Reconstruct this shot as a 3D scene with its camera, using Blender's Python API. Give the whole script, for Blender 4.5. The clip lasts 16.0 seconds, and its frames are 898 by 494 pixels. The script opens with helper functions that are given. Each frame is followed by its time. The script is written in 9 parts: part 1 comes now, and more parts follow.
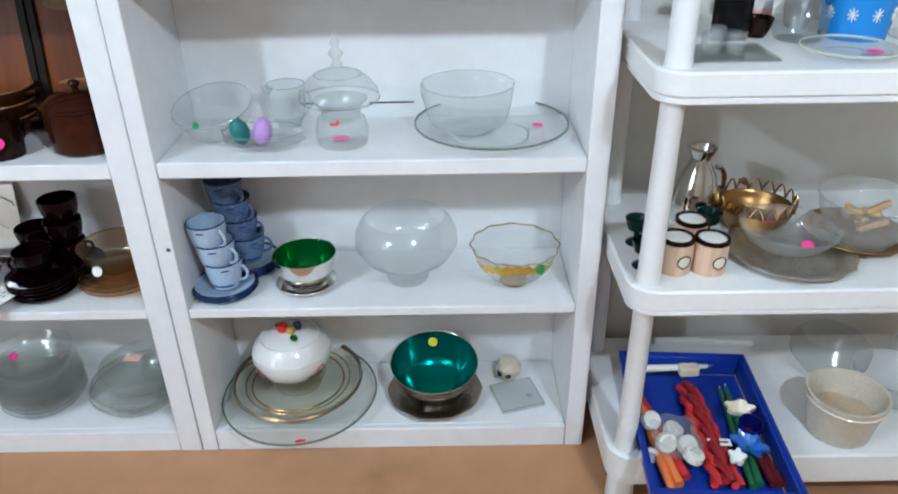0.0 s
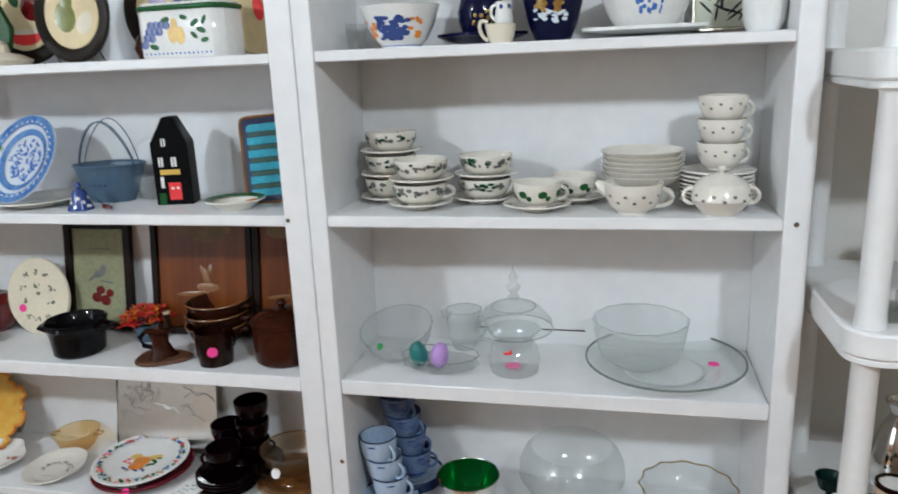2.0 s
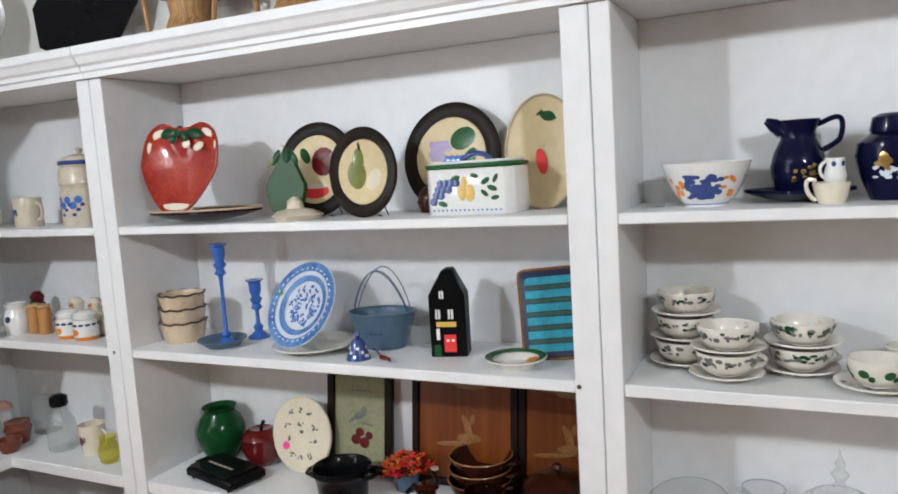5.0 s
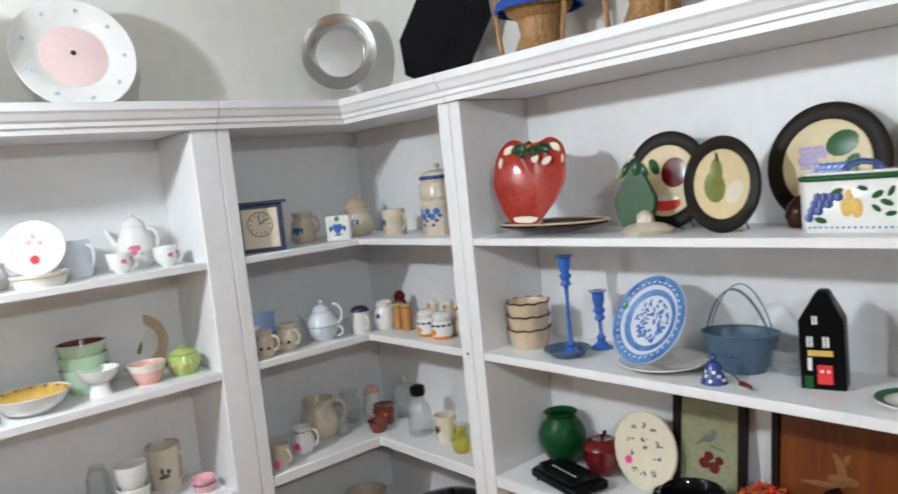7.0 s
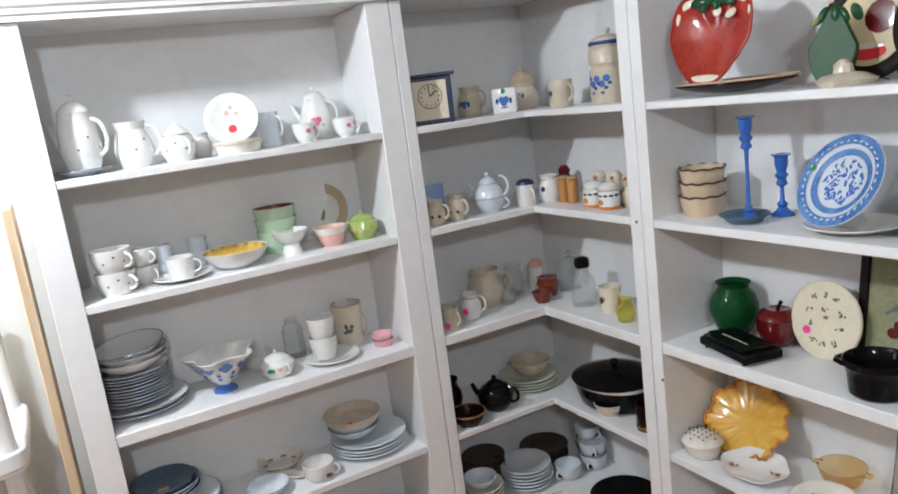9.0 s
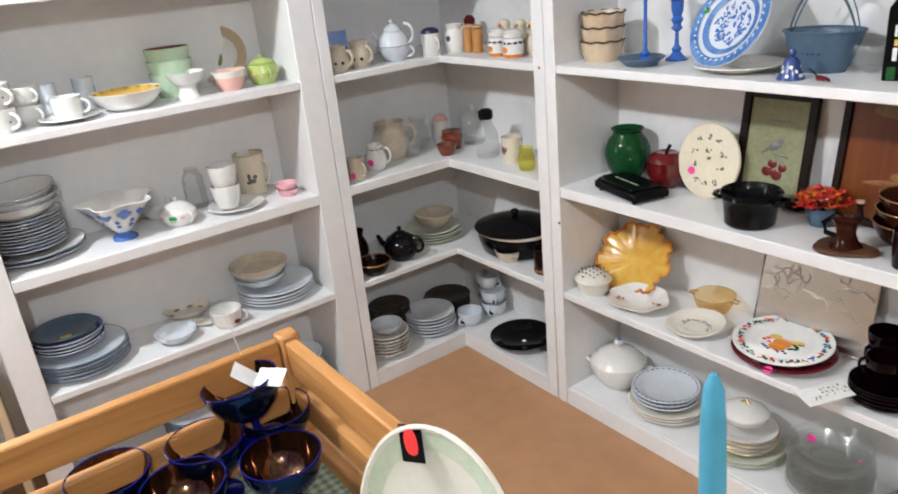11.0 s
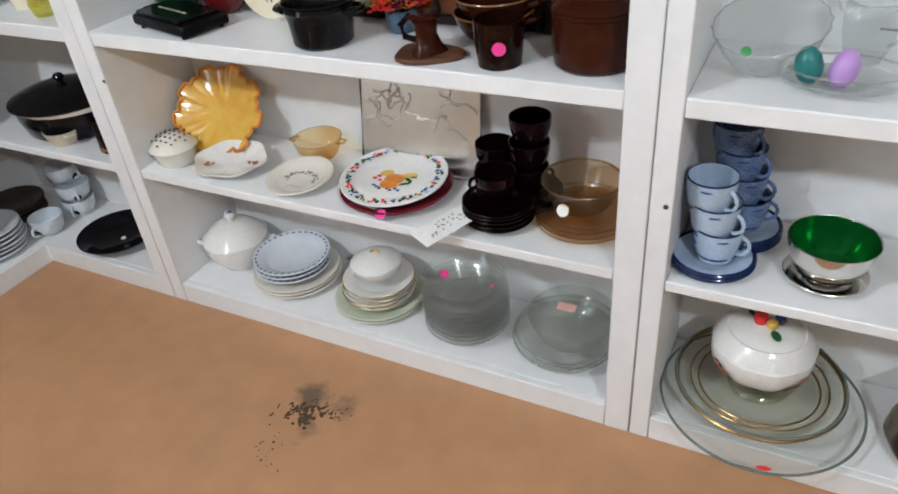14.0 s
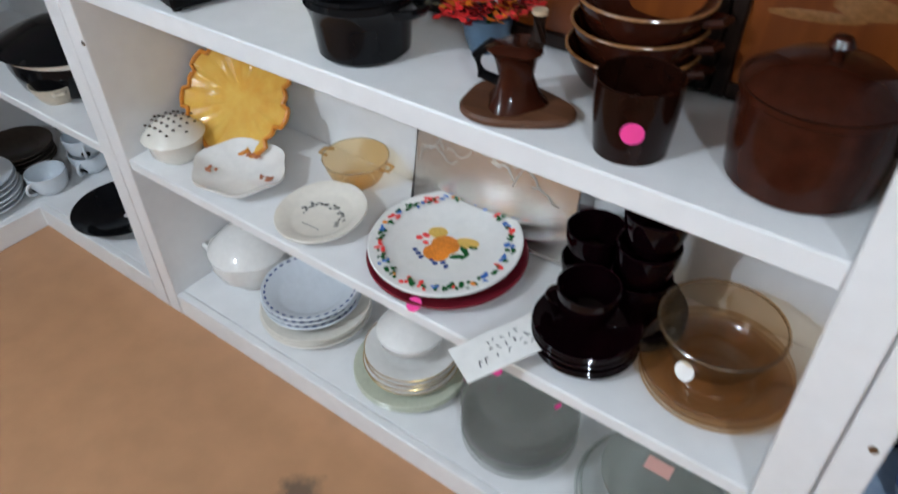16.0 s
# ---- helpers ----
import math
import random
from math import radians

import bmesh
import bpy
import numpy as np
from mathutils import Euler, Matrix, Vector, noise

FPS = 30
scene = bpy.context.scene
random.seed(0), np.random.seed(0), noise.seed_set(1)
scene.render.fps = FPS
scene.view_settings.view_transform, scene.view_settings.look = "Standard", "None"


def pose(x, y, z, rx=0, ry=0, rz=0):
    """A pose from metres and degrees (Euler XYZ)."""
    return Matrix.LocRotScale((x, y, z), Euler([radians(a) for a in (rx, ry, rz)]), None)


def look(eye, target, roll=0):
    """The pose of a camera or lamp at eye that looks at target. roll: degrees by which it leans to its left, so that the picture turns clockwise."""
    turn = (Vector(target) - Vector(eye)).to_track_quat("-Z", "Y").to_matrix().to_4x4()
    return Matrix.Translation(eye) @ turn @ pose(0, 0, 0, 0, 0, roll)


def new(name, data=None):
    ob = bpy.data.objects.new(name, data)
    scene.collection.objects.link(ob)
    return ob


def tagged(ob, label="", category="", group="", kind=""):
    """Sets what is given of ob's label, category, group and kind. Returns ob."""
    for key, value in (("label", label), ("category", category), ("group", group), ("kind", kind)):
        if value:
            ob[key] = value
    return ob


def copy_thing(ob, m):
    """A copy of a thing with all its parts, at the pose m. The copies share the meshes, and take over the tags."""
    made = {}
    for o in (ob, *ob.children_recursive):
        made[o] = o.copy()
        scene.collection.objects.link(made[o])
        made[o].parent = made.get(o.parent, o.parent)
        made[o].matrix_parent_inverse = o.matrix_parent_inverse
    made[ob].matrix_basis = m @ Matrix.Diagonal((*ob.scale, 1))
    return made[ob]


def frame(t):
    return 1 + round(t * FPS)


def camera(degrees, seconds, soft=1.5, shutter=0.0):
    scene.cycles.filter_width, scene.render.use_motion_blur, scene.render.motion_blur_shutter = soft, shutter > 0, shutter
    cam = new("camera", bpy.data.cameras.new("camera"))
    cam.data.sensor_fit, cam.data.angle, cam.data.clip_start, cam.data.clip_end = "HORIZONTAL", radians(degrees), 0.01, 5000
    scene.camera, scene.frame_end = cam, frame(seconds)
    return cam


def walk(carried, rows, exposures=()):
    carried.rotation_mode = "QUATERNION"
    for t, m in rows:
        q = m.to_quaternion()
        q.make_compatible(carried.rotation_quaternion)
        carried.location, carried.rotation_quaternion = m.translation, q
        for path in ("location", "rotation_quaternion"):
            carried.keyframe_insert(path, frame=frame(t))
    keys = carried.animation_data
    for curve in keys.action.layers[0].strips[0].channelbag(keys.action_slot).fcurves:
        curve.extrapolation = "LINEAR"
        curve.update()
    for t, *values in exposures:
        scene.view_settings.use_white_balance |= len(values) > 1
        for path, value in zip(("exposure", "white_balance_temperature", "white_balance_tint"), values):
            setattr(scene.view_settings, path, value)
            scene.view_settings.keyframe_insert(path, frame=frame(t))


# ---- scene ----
cam = camera(63.1, 16.0, soft=1.7, shutter=0.3)
PATH = [
    (0, (0.629, -1.365, 1.338), (0.627, 0.382, 0.364), -0.9),
    (0.5, (0.648, -1.358, 1.38), (0.64, 0.451, 0.527), -0.3),
    (1, (0.656, -1.368, 1.382), (0.622, 0.508, 0.688), -1.4),
    (1.5, (0.616, -1.369, 1.452), (0.359, 0.51, 0.819), -1.5),
    (2, (0.613, -1.371, 1.442), (0.174, 0.516, 0.944), -2.4),
    (2.5, (0.59, -1.359, 1.459), (-0.014, 0.495, 1.017), -2.9),
    (3, (0.568, -1.368, 1.446), (-0.166, 0.456, 1.08), -2.2),
    (3.5, (0.499, -1.362, 1.496), (-0.266, 0.447, 1.121), -2.9),
    (3.7, (0.437, -1.397, 1.492), (-0.323, 0.422, 1.156), -3.0),
    (5.8, (0.309, -1.32, 1.65), (-0.733, 0.376, 1.461), -4.7),
    (6, (0.292, -1.345, 1.663), (-0.829, 0.299, 1.464), -4.8),
    (6.5, (0.237, -1.406, 1.685), (-1.068, 0.095, 1.468), -5.2),
    (7, (0.241, -1.374, 1.647), (-1.269, -0.076, 1.454), -5.8),
    (7.5, (0.226, -1.401, 1.646), (-1.411, -0.274, 1.423), -6.3),
    (8, (0.205, -1.453, 1.661), (-1.502, -0.459, 1.348), -6.7),
    (8.2, (0.21, -1.447, 1.643), (-1.527, -0.509, 1.325), -6.5),
    (10.3, (0.275, -1.463, 1.498), (-1.347, -0.478, 0.867), -6.8),
    (10.5, (0.272, -1.472, 1.496), (-1.323, -0.464, 0.831), -6.3),
    (11, (0.287, -1.486, 1.463), (-1.244, -0.434, 0.721), -5.7),
    (11.5, (0.302, -1.472, 1.428), (-1.174, -0.385, 0.628), -4.6),
    (12, (0.294, -1.466, 1.422), (-1.146, -0.369, 0.572), -6.2),
    (12.5, (0.294, -1.368, 1.408), (-0.955, -0.083, 0.519), -4.4),
    (13, (0.371, -1.174, 1.334), (-0.65, 0.329, 0.496), -5.3),
    (13.5, (0.312, -1.118, 1.289), (-0.6, 0.339, 0.266), -6.1),
    (14, (0.205, -1.067, 1.263), (-0.594, 0.356, 0.107), -5.7),
    (14.5, (0.174, -0.939, 1.231), (-0.649, 0.373, -0.034), -7.4),
    (15, (0.151, -0.775, 1.206), (-0.76, 0.433, -0.102), -4.9),
    (15.5, (0.087, -0.623, 1.216), (-0.814, 0.457, -0.206), -7.2),
    (16, (-0.048, -0.568, 1.196), (-0.974, 0.64, -0.102), -1.4),
]
walk(cam, [(t, look(eye, target, roll)) for t, eye, target, roll in PATH],
     exposures=[(0.0, 0.02, 5700, 5), (0.5, -0.13, 5800, 5), (1.0, -0.22, 6000, 5), (2.0, -0.36, 6200, 8), (3.0, -0.31, 6400, 10), (5.5, -0.32, 6500, 11), (7.0, -0.28, 6450, 10), (8.0, -0.5, 6300, 10), (10.0, -0.04, 6600, 12), (12.0, 0.04, 6700, 12), (12.5, -0.06, 6650, 12), (14.0, -0.06, 6400, 9), (15.0, -0.05, 6200, 9), (16.0, -0.16, 5950, 8)])

# ---- light ----
world = bpy.data.worlds.new("world")
scene.world = world
world.use_nodes = True
wn = world.node_tree.nodes
sky = wn.new("ShaderNodeTexSky")
sky.sky_type, sky.sun_disc, sky.sun_elevation, sky.sun_rotation = "NISHITA", False, radians(35), radians(250)
wn["Background"].inputs["Strength"].default_value = 0.12
world.node_tree.links.new(sky.outputs[0], wn["Background"].inputs["Color"])


def area(name, m, sx, sy, power, colour):
    d = bpy.data.lights.new(name, "AREA")
    d.shape, d.size, d.size_y, d.energy, d.color = "RECTANGLE", sx, sy, power, colour
    ob = new(name, d)
    ob.matrix_world = m
    return ob


CEIL = 2.44
LAMPS = [(-1.28, -1.95, 108.0), (1.35, -1.85, 98.0)]
for lx, ly, power in LAMPS:
    d = bpy.data.lights.new("globe_light", "POINT")
    d.energy, d.shadow_soft_size, d.color = power, 0.06, (0.90, 0.985, 1.06)
    new("globe_light", d).matrix_world = pose(lx, ly, CEIL - 0.19)
area("window_light", pose(-2.10, -2.35, 1.55, 0, -90, 0), 1.1, 0.9, 22.0, (0.90, 0.98, 1.08))

# ---- materials ----


def material(name, colour, rough=0.5, metal=0.0, vary=0.08, scale=6.0, bump=0.0, bump_scale=60.0, second=None, coat=0.0, ior=1.45, glass=0.0, spec=0.5):
    """A surface with a coarse and a fine variation of its colour, and fine relief."""
    m = bpy.data.materials.new(name)
    m.use_nodes = True
    n, l = m.node_tree.nodes, m.node_tree.links
    b = n["Principled BSDF"]
    b.inputs["Metallic"].default_value, b.inputs["Roughness"].default_value, b.inputs["IOR"].default_value = metal, rough, ior
    b.inputs["Coat Weight"].default_value, b.inputs["Transmission Weight"].default_value = coat, glass
    b.inputs["Coat Roughness"].default_value = 0.13
    b.inputs["Specular IOR Level"].default_value = spec
    tc = n.new("ShaderNodeTexCoord")
    coarse, fine = n.new("ShaderNodeTexNoise"), n.new("ShaderNodeTexNoise")
    coarse.inputs["Scale"].default_value, coarse.inputs["Detail"].default_value = scale, 4.0
    fine.inputs["Scale"].default_value, fine.inputs["Detail"].default_value = scale * 9, 3.0
    mix, ramp = n.new("ShaderNodeMix"), n.new("ShaderNodeMapRange")
    add = n.new("ShaderNodeMath")
    add.operation = "ADD"
    for t in (coarse, fine):
        l.new(tc.outputs["Object"], t.inputs["Vector"])
    l.new(coarse.outputs["Fac"], add.inputs[0])
    l.new(fine.outputs["Fac"], add.inputs[1])
    ramp.inputs["From Min"].default_value, ramp.inputs["From Max"].default_value = 0.7, 1.3
    l.new(add.outputs[0], ramp.inputs["Value"])
    mix.data_type = "RGBA"
    low = second or tuple(c * (1 - vary) for c in colour)
    high = colour if second else tuple(min(1.0, c * (1 + vary * 0.5)) for c in colour)
    mix.inputs["A"].default_value, mix.inputs["B"].default_value = (*low, 1), (*high, 1)
    l.new(ramp.outputs[0], mix.inputs["Factor"])
    l.new(mix.outputs["Result"], b.inputs["Base Color"])
    if bump:
        bn, bt = n.new("ShaderNodeBump"), n.new("ShaderNodeTexNoise")
        bt.inputs["Scale"].default_value, bt.inputs["Detail"].default_value = bump_scale, 5.0
        bn.inputs["Strength"].default_value, bn.inputs["Distance"].default_value = bump, 0.004
        l.new(tc.outputs["Object"], bt.inputs["Vector"])
        l.new(bt.outputs["Fac"], bn.inputs["Height"])
        l.new(bn.outputs["Normal"], b.inputs["Normal"])
    return m


def wood(name, dark, light, along="X", scale=6.0, rough=0.45, spec=0.5):
    """Wood with stretched grain along one axis of its object."""
    m = material(name, light, rough, bump=0.05, bump_scale=90, spec=spec)
    n, l = m.node_tree.nodes, m.node_tree.links
    mp, nz, cr = n.new("ShaderNodeMapping"), n.new("ShaderNodeTexNoise"), n.new("ShaderNodeValToRGB")
    mp.inputs["Scale"].default_value = {"X": (0.6, 9, 9), "Y": (9, 0.6, 9), "Z": (9, 9, 0.6)}[along]
    nz.inputs["Scale"].default_value, nz.inputs["Detail"].default_value, nz.inputs["Distortion"].default_value = scale, 6.0, 0.8
    cr.color_ramp.elements[0].position, cr.color_ramp.elements[1].position = 0.3, 0.7
    cr.color_ramp.elements[0].color, cr.color_ramp.elements[1].color = (*dark, 1), (*light, 1)
    tc = next(x for x in n if x.type == "TEX_COORD")
    l.new(tc.outputs["Object"], mp.inputs["Vector"])
    l.new(mp.outputs[0], nz.inputs["Vector"])
    l.new(nz.outputs["Fac"], cr.inputs["Fac"])
    l.new(cr.outputs[0], n["Principled BSDF"].inputs["Base Color"])
    return m


def clear(name, colour, rough=0.02, ior=1.45):
    m = bpy.data.materials.new(name)
    m.use_nodes = True
    b = m.node_tree.nodes["Principled BSDF"]
    b.inputs["Base Color"].default_value = (*colour, 1)
    b.inputs["Transmission Weight"].default_value, b.inputs["Roughness"].default_value, b.inputs["IOR"].default_value = 1.0, rough, ior
    return m


def glow(name, colour, strength):
    m = bpy.data.materials.new(name)
    m.use_nodes = True
    b = m.node_tree.nodes["Principled BSDF"]
    b.inputs["Emission Color"].default_value, b.inputs["Emission Strength"].default_value = (*colour, 1), strength
    b.inputs["Base Color"].default_value = (*colour, 1)
    return m


PAINT = material("white_shelf_paint", (0.80, 0.80, 0.80), 0.38, vary=0.05, scale=3, bump=0.06, bump_scale=120)
WALL = material("white_wall_paint", (0.77, 0.75, 0.70), 0.75, vary=0.05, scale=2, bump=0.08, bump_scale=150)
CEILING = material("ceiling_paint", (0.62, 0.61, 0.58), 0.85, vary=0.05)
TUBE = glow("lamp_diffuser", (1.0, 0.97, 0.93), 6.0)
PINE = wood("orange_pine", (0.36, 0.15, 0.042), (0.54, 0.26, 0.085), "X", 5)
PINEY = wood("orange_pine_y", (0.36, 0.15, 0.042), (0.54, 0.26, 0.085), "Y", 5)
PINEZ = wood("orange_pine_z", (0.36, 0.15, 0.042), (0.54, 0.26, 0.085), "Z", 5)

# ---- mesh helpers ----


DABS = set()


def part(name, bm, mat, parent=None, label="", smooth=True, m=None):
    """Links a bmesh as one mesh object, under a thing or part if one is given."""
    dabs = id(bm) in DABS
    DABS.discard(id(bm))
    me = bpy.data.meshes.new(name)
    bmesh.ops.recalc_face_normals(bm, faces=bm.faces)
    bm.to_mesh(me)
    bm.free()
    me.materials.append(mat)
    if smooth:
        me.polygons.foreach_set("use_smooth", [True] * len(me.polygons))
        me.set_sharp_from_angle(angle=radians(38))
    ob = new(name, me)
    if parent:
        ob.parent = parent
    if m is not None:
        ob.matrix_basis = m
    if dabs:
        tagged(ob, kind="stuff")
    return tagged(ob, label)


def thing(name, label, category, m=None, group="", kind=""):
    ob = new(name)
    ob.empty_display_size = 0.05
    if m is not None:
        ob.matrix_basis = m
    return tagged(ob, label, category, group, kind)


def box(x0, x1, y0, y1, z0, z1, bevel=0.0, bm=None, seg=1):
    own = bmesh.new()
    bmesh.ops.create_cube(own, size=1.0)
    for v in own.verts:
        v.co = ((x0 + x1) / 2 + v.co.x * (x1 - x0), (y0 + y1) / 2 + v.co.y * (y1 - y0), (z0 + z1) / 2 + v.co.z * (z1 - z0))
    if bevel:
        bmesh.ops.bevel(own, geom=own.edges[:], offset=bevel, segments=seg, profile=0.5, affect="EDGES")
    return merged(own, bm)


def merged(own, bm):
    if bm is None:
        return own
    me = bpy.data.meshes.new("tmp")
    own.to_mesh(me)
    own.free()
    bm.from_mesh(me)
    bpy.data.meshes.remove(me)
    return bm


def lathe(profile, seg=36, bm=None, m=None, wave=None, squash=1.0):
    """Turns a profile of (radius, height) round the z axis; radius 0 closes it. wave(angle, r, z) may return a factor for the radius."""
    own = bmesh.new()
    rings = []
    for r, z in profile:
        if r < 1e-6:
            rings.append([own.verts.new((0, 0, z))])
            continue
        ring = []
        for k in range(seg):
            a = 2 * math.pi * k / seg
            f = wave(a, r, z) if wave else 1.0
            ring.append(own.verts.new((r * f * math.cos(a), r * f * math.sin(a) * squash, z)))
        rings.append(ring)
    for a, b in zip(rings, rings[1:]):
        for k in range(seg):
            j = (k + 1) % seg
            if len(a) == 1 and len(b) == 1:
                break
            if len(a) == 1:
                own.faces.new((a[0], b[j], b[k]))
            elif len(b) == 1:
                own.faces.new((a[k], a[j], b[0]))
            else:
                own.faces.new((a[k], a[j], b[j], b[k]))
    if m is not None:
        own.transform(m)
    return merged(own, bm)


def tube(points, radius, seg=8, bm=None, closed=False):
    """A round rod along points; radius may be a list."""
    own = bmesh.new()
    pts = [Vector(p) for p in points]
    n = len(pts)
    radii = radius if isinstance(radius, (list, tuple)) else [radius] * n
    rings, up = [], Vector((0.13, 0.21, 0.97))
    for i, p in enumerate(pts):
        d = (pts[(i + 1) % n] - pts[i - 1]) if closed else (pts[min(i + 1, n - 1)] - pts[max(i - 1, 0)])
        d.normalize()
        side = d.cross(up)
        if side.length < 1e-3:
            side = d.cross(Vector((1, 0, 0)))
        side.normalize()
        other = side.cross(d)
        rings.append([own.verts.new(p + radii[i] * (math.cos(2 * math.pi * k / seg) * side + math.sin(2 * math.pi * k / seg) * other)) for k in range(seg)])
    pairs = list(zip(rings, rings[1:])) + ([(rings[-1], rings[0])] if closed else [])
    for a, b in pairs:
        for k in range(seg):
            own.faces.new((a[k], a[(k + 1) % seg], b[(k + 1) % seg], b[k]))
    if not closed:
        own.faces.new(rings[0])
        own.faces.new(rings[-1][::-1])
    return merged(own, bm)


def prism(outline, y0, y1, bm=None, bevel=0.0):
    """An outline in x and z, drawn out from y0 to y1."""
    own = bmesh.new()
    a = [own.verts.new((x, y0, z)) for x, z in outline]
    b = [own.verts.new((x, y1, z)) for x, z in outline]
    own.faces.new(a)
    own.faces.new(b[::-1])
    for k in range(len(a)):
        j = (k + 1) % len(a)
        own.faces.new((a[k], b[k], b[j], a[j]))
    bmesh.ops.recalc_face_normals(own, faces=own.faces)
    if bevel:
        bmesh.ops.bevel(own, geom=own.edges[:], offset=bevel, segments=1, affect="EDGES")
    return merged(own, bm)


def slab(outline, z0, z1, bm=None, bevel=0.0):
    """An outline in x and y, drawn up from z0 to z1."""
    own = prism([(x, y) for x, y in outline], 0, 1)
    for v in own.verts:
        x, t, y = v.co
        v.co = (x, y, z0 + t * (z1 - z0))
    bmesh.ops.recalc_face_normals(own, faces=own.faces)
    if bevel:
        bmesh.ops.bevel(own, geom=own.edges[:], offset=bevel, segments=1, affect="EDGES")
    return merged(own, bm)


# ---- structure ----
FRONT, BACK = 0.0, 0.27
LX, LBACK = -1.82, -2.17
LOW = [0.012, 0.40, 0.743, 1.117, 1.446]
TOPS = [0.062, 0.423, 0.777, 1.141, 1.467]
CROWN0, CROWN1 = 1.850, 1.927


def floor_material():
    """Worn tan paint: scuffs, dark scrape marks and grime."""
    m = material("tan_floor_paint", (0.46, 0.245, 0.125), 0.42, vary=0.12, scale=1.5, bump=0.10, bump_scale=45)
    n, l = m.node_tree.nodes, m.node_tree.links
    b = n["Principled BSDF"]
    base = b.inputs["Base Color"].links[0].from_socket
    tc = next(x for x in n if x.type == "TEX_COORD")
    nz, cr, mx = n.new("ShaderNodeTexNoise"), n.new("ShaderNodeValToRGB"), n.new("ShaderNodeMix")
    nz.inputs["Scale"].default_value, nz.inputs["Detail"].default_value = 3.1, 9.0
    cr.color_ramp.elements[0].position, cr.color_ramp.elements[1].position = 0.60, 0.76
    cr.color_ramp.elements[0].color, cr.color_ramp.elements[1].color = (0, 0, 0, 1), (0.45, 0.45, 0.45, 1)
    mx.data_type = "RGBA"
    mx.inputs["B"].default_value = (0.20, 0.115, 0.06, 1)
    l.new(tc.outputs["Object"], nz.inputs["Vector"])
    l.new(nz.outputs["Fac"], cr.inputs["Fac"])
    l.new(cr.outputs[0], mx.inputs["Factor"])
    l.new(base, mx.inputs["A"])
    l.new(mx.outputs["Result"], b.inputs["Base Color"])
    # one blotch of grey grime, broken up by noise
    dist, fall, n2, mul, cr2, mx2 = n.new("ShaderNodeVectorMath"), n.new("ShaderNodeMapRange"), n.new("ShaderNodeTexNoise"), n.new("ShaderNodeMath"), n.new("ShaderNodeValToRGB"), n.new("ShaderNodeMix")
    dist.operation, mul.operation, mx2.data_type = "DISTANCE", "MULTIPLY", "RGBA"
    dist.inputs[1].default_value = (-0.68, -0.20, 0.0)
    fall.inputs["From Min"].default_value, fall.inputs["From Max"].default_value = 0.0, 0.24
    fall.inputs["To Min"].default_value, fall.inputs["To Max"].default_value = 1.0, 0.0
    n2.inputs["Scale"].default_value, n2.inputs["Detail"].default_value = 16.0, 8.0
    cr2.color_ramp.elements[0].position, cr2.color_ramp.elements[1].position = 0.34, 0.50
    cr2.color_ramp.elements[0].color, cr2.color_ramp.elements[1].color = (0, 0, 0, 1), (0.8, 0.8, 0.8, 1)
    mx2.inputs["B"].default_value = (0.085, 0.065, 0.05, 1)
    l.new(tc.outputs["Object"], dist.inputs[0])
    l.new(dist.outputs["Value"], fall.inputs["Value"])
    l.new(tc.outputs["Object"], n2.inputs["Vector"])
    l.new(fall.outputs[0], mul.inputs[0])
    l.new(n2.outputs["Fac"], mul.inputs[1])
    l.new(mul.outputs[0], cr2.inputs["Fac"])
    l.new(cr2.outputs[0], mx2.inputs["Factor"])
    l.new(mx.outputs["Result"], mx2.inputs["A"])
    l.new(mx2.outputs["Result"], b.inputs["Base Color"])
    return m


FLOOR = floor_material()
tagged(part("floor", box(LBACK - 0.1, 3.2, -4.1, BACK + 0.1, -0.1, 0.0), FLOOR), "worn tan painted floor with dark scuffs", "floor", kind="structure")
tagged(part("ceiling", box(LBACK - 0.1, 3.2, -4.1, BACK + 0.1, CEIL, CEIL + 0.1), CEILING), "plain white ceiling", "ceiling", kind="structure")
tagged(part("wall_north", box(LBACK - 0.1, 3.2, BACK + 0.012, BACK + 0.1, 0, CEIL), WALL), "plain off-white painted wall", "wall", kind="structure")
# east and south walls are unseen additions; mid tan keeps bounced light down
FARWALL = material("unseen_wall_tan", (0.34, 0.29, 0.23), 0.8, vary=0.08, scale=2, bump=0.08, bump_scale=150)
tagged(part("wall_east", box(3.1, 3.2, -4.1, BACK + 0.012, 0, CEIL), FARWALL), "unseen wall added to close the room, tan to cut bounced light", "wall", kind="structure")
tagged(part("wall_south", box(LBACK - 0.1, 3.1, -4.1, -4.0, 0, CEIL), FARWALL), "unseen wall added to close the room, tan to cut bounced light", "wall", kind="structure")
WY0, WY1, WZ0, WZ1 = -2.85, -1.85, 0.95, 2.15
bm = box(LBACK - 0.1, LBACK - 0.012, WY1, BACK + 0.012, 0, CEIL)
box(LBACK - 0.1, LBACK - 0.012, -4.0, WY0, 0, CEIL, bm=bm)
box(LBACK - 0.1, LBACK - 0.012, WY0, WY1, 0, WZ0, bm=bm)
box(LBACK - 0.1, LBACK - 0.012, WY0, WY1, WZ1, CEIL, bm=bm)
tagged(part("wall_west", bm, WALL), "off-white painted wall with a window opening", "wall", kind="structure")

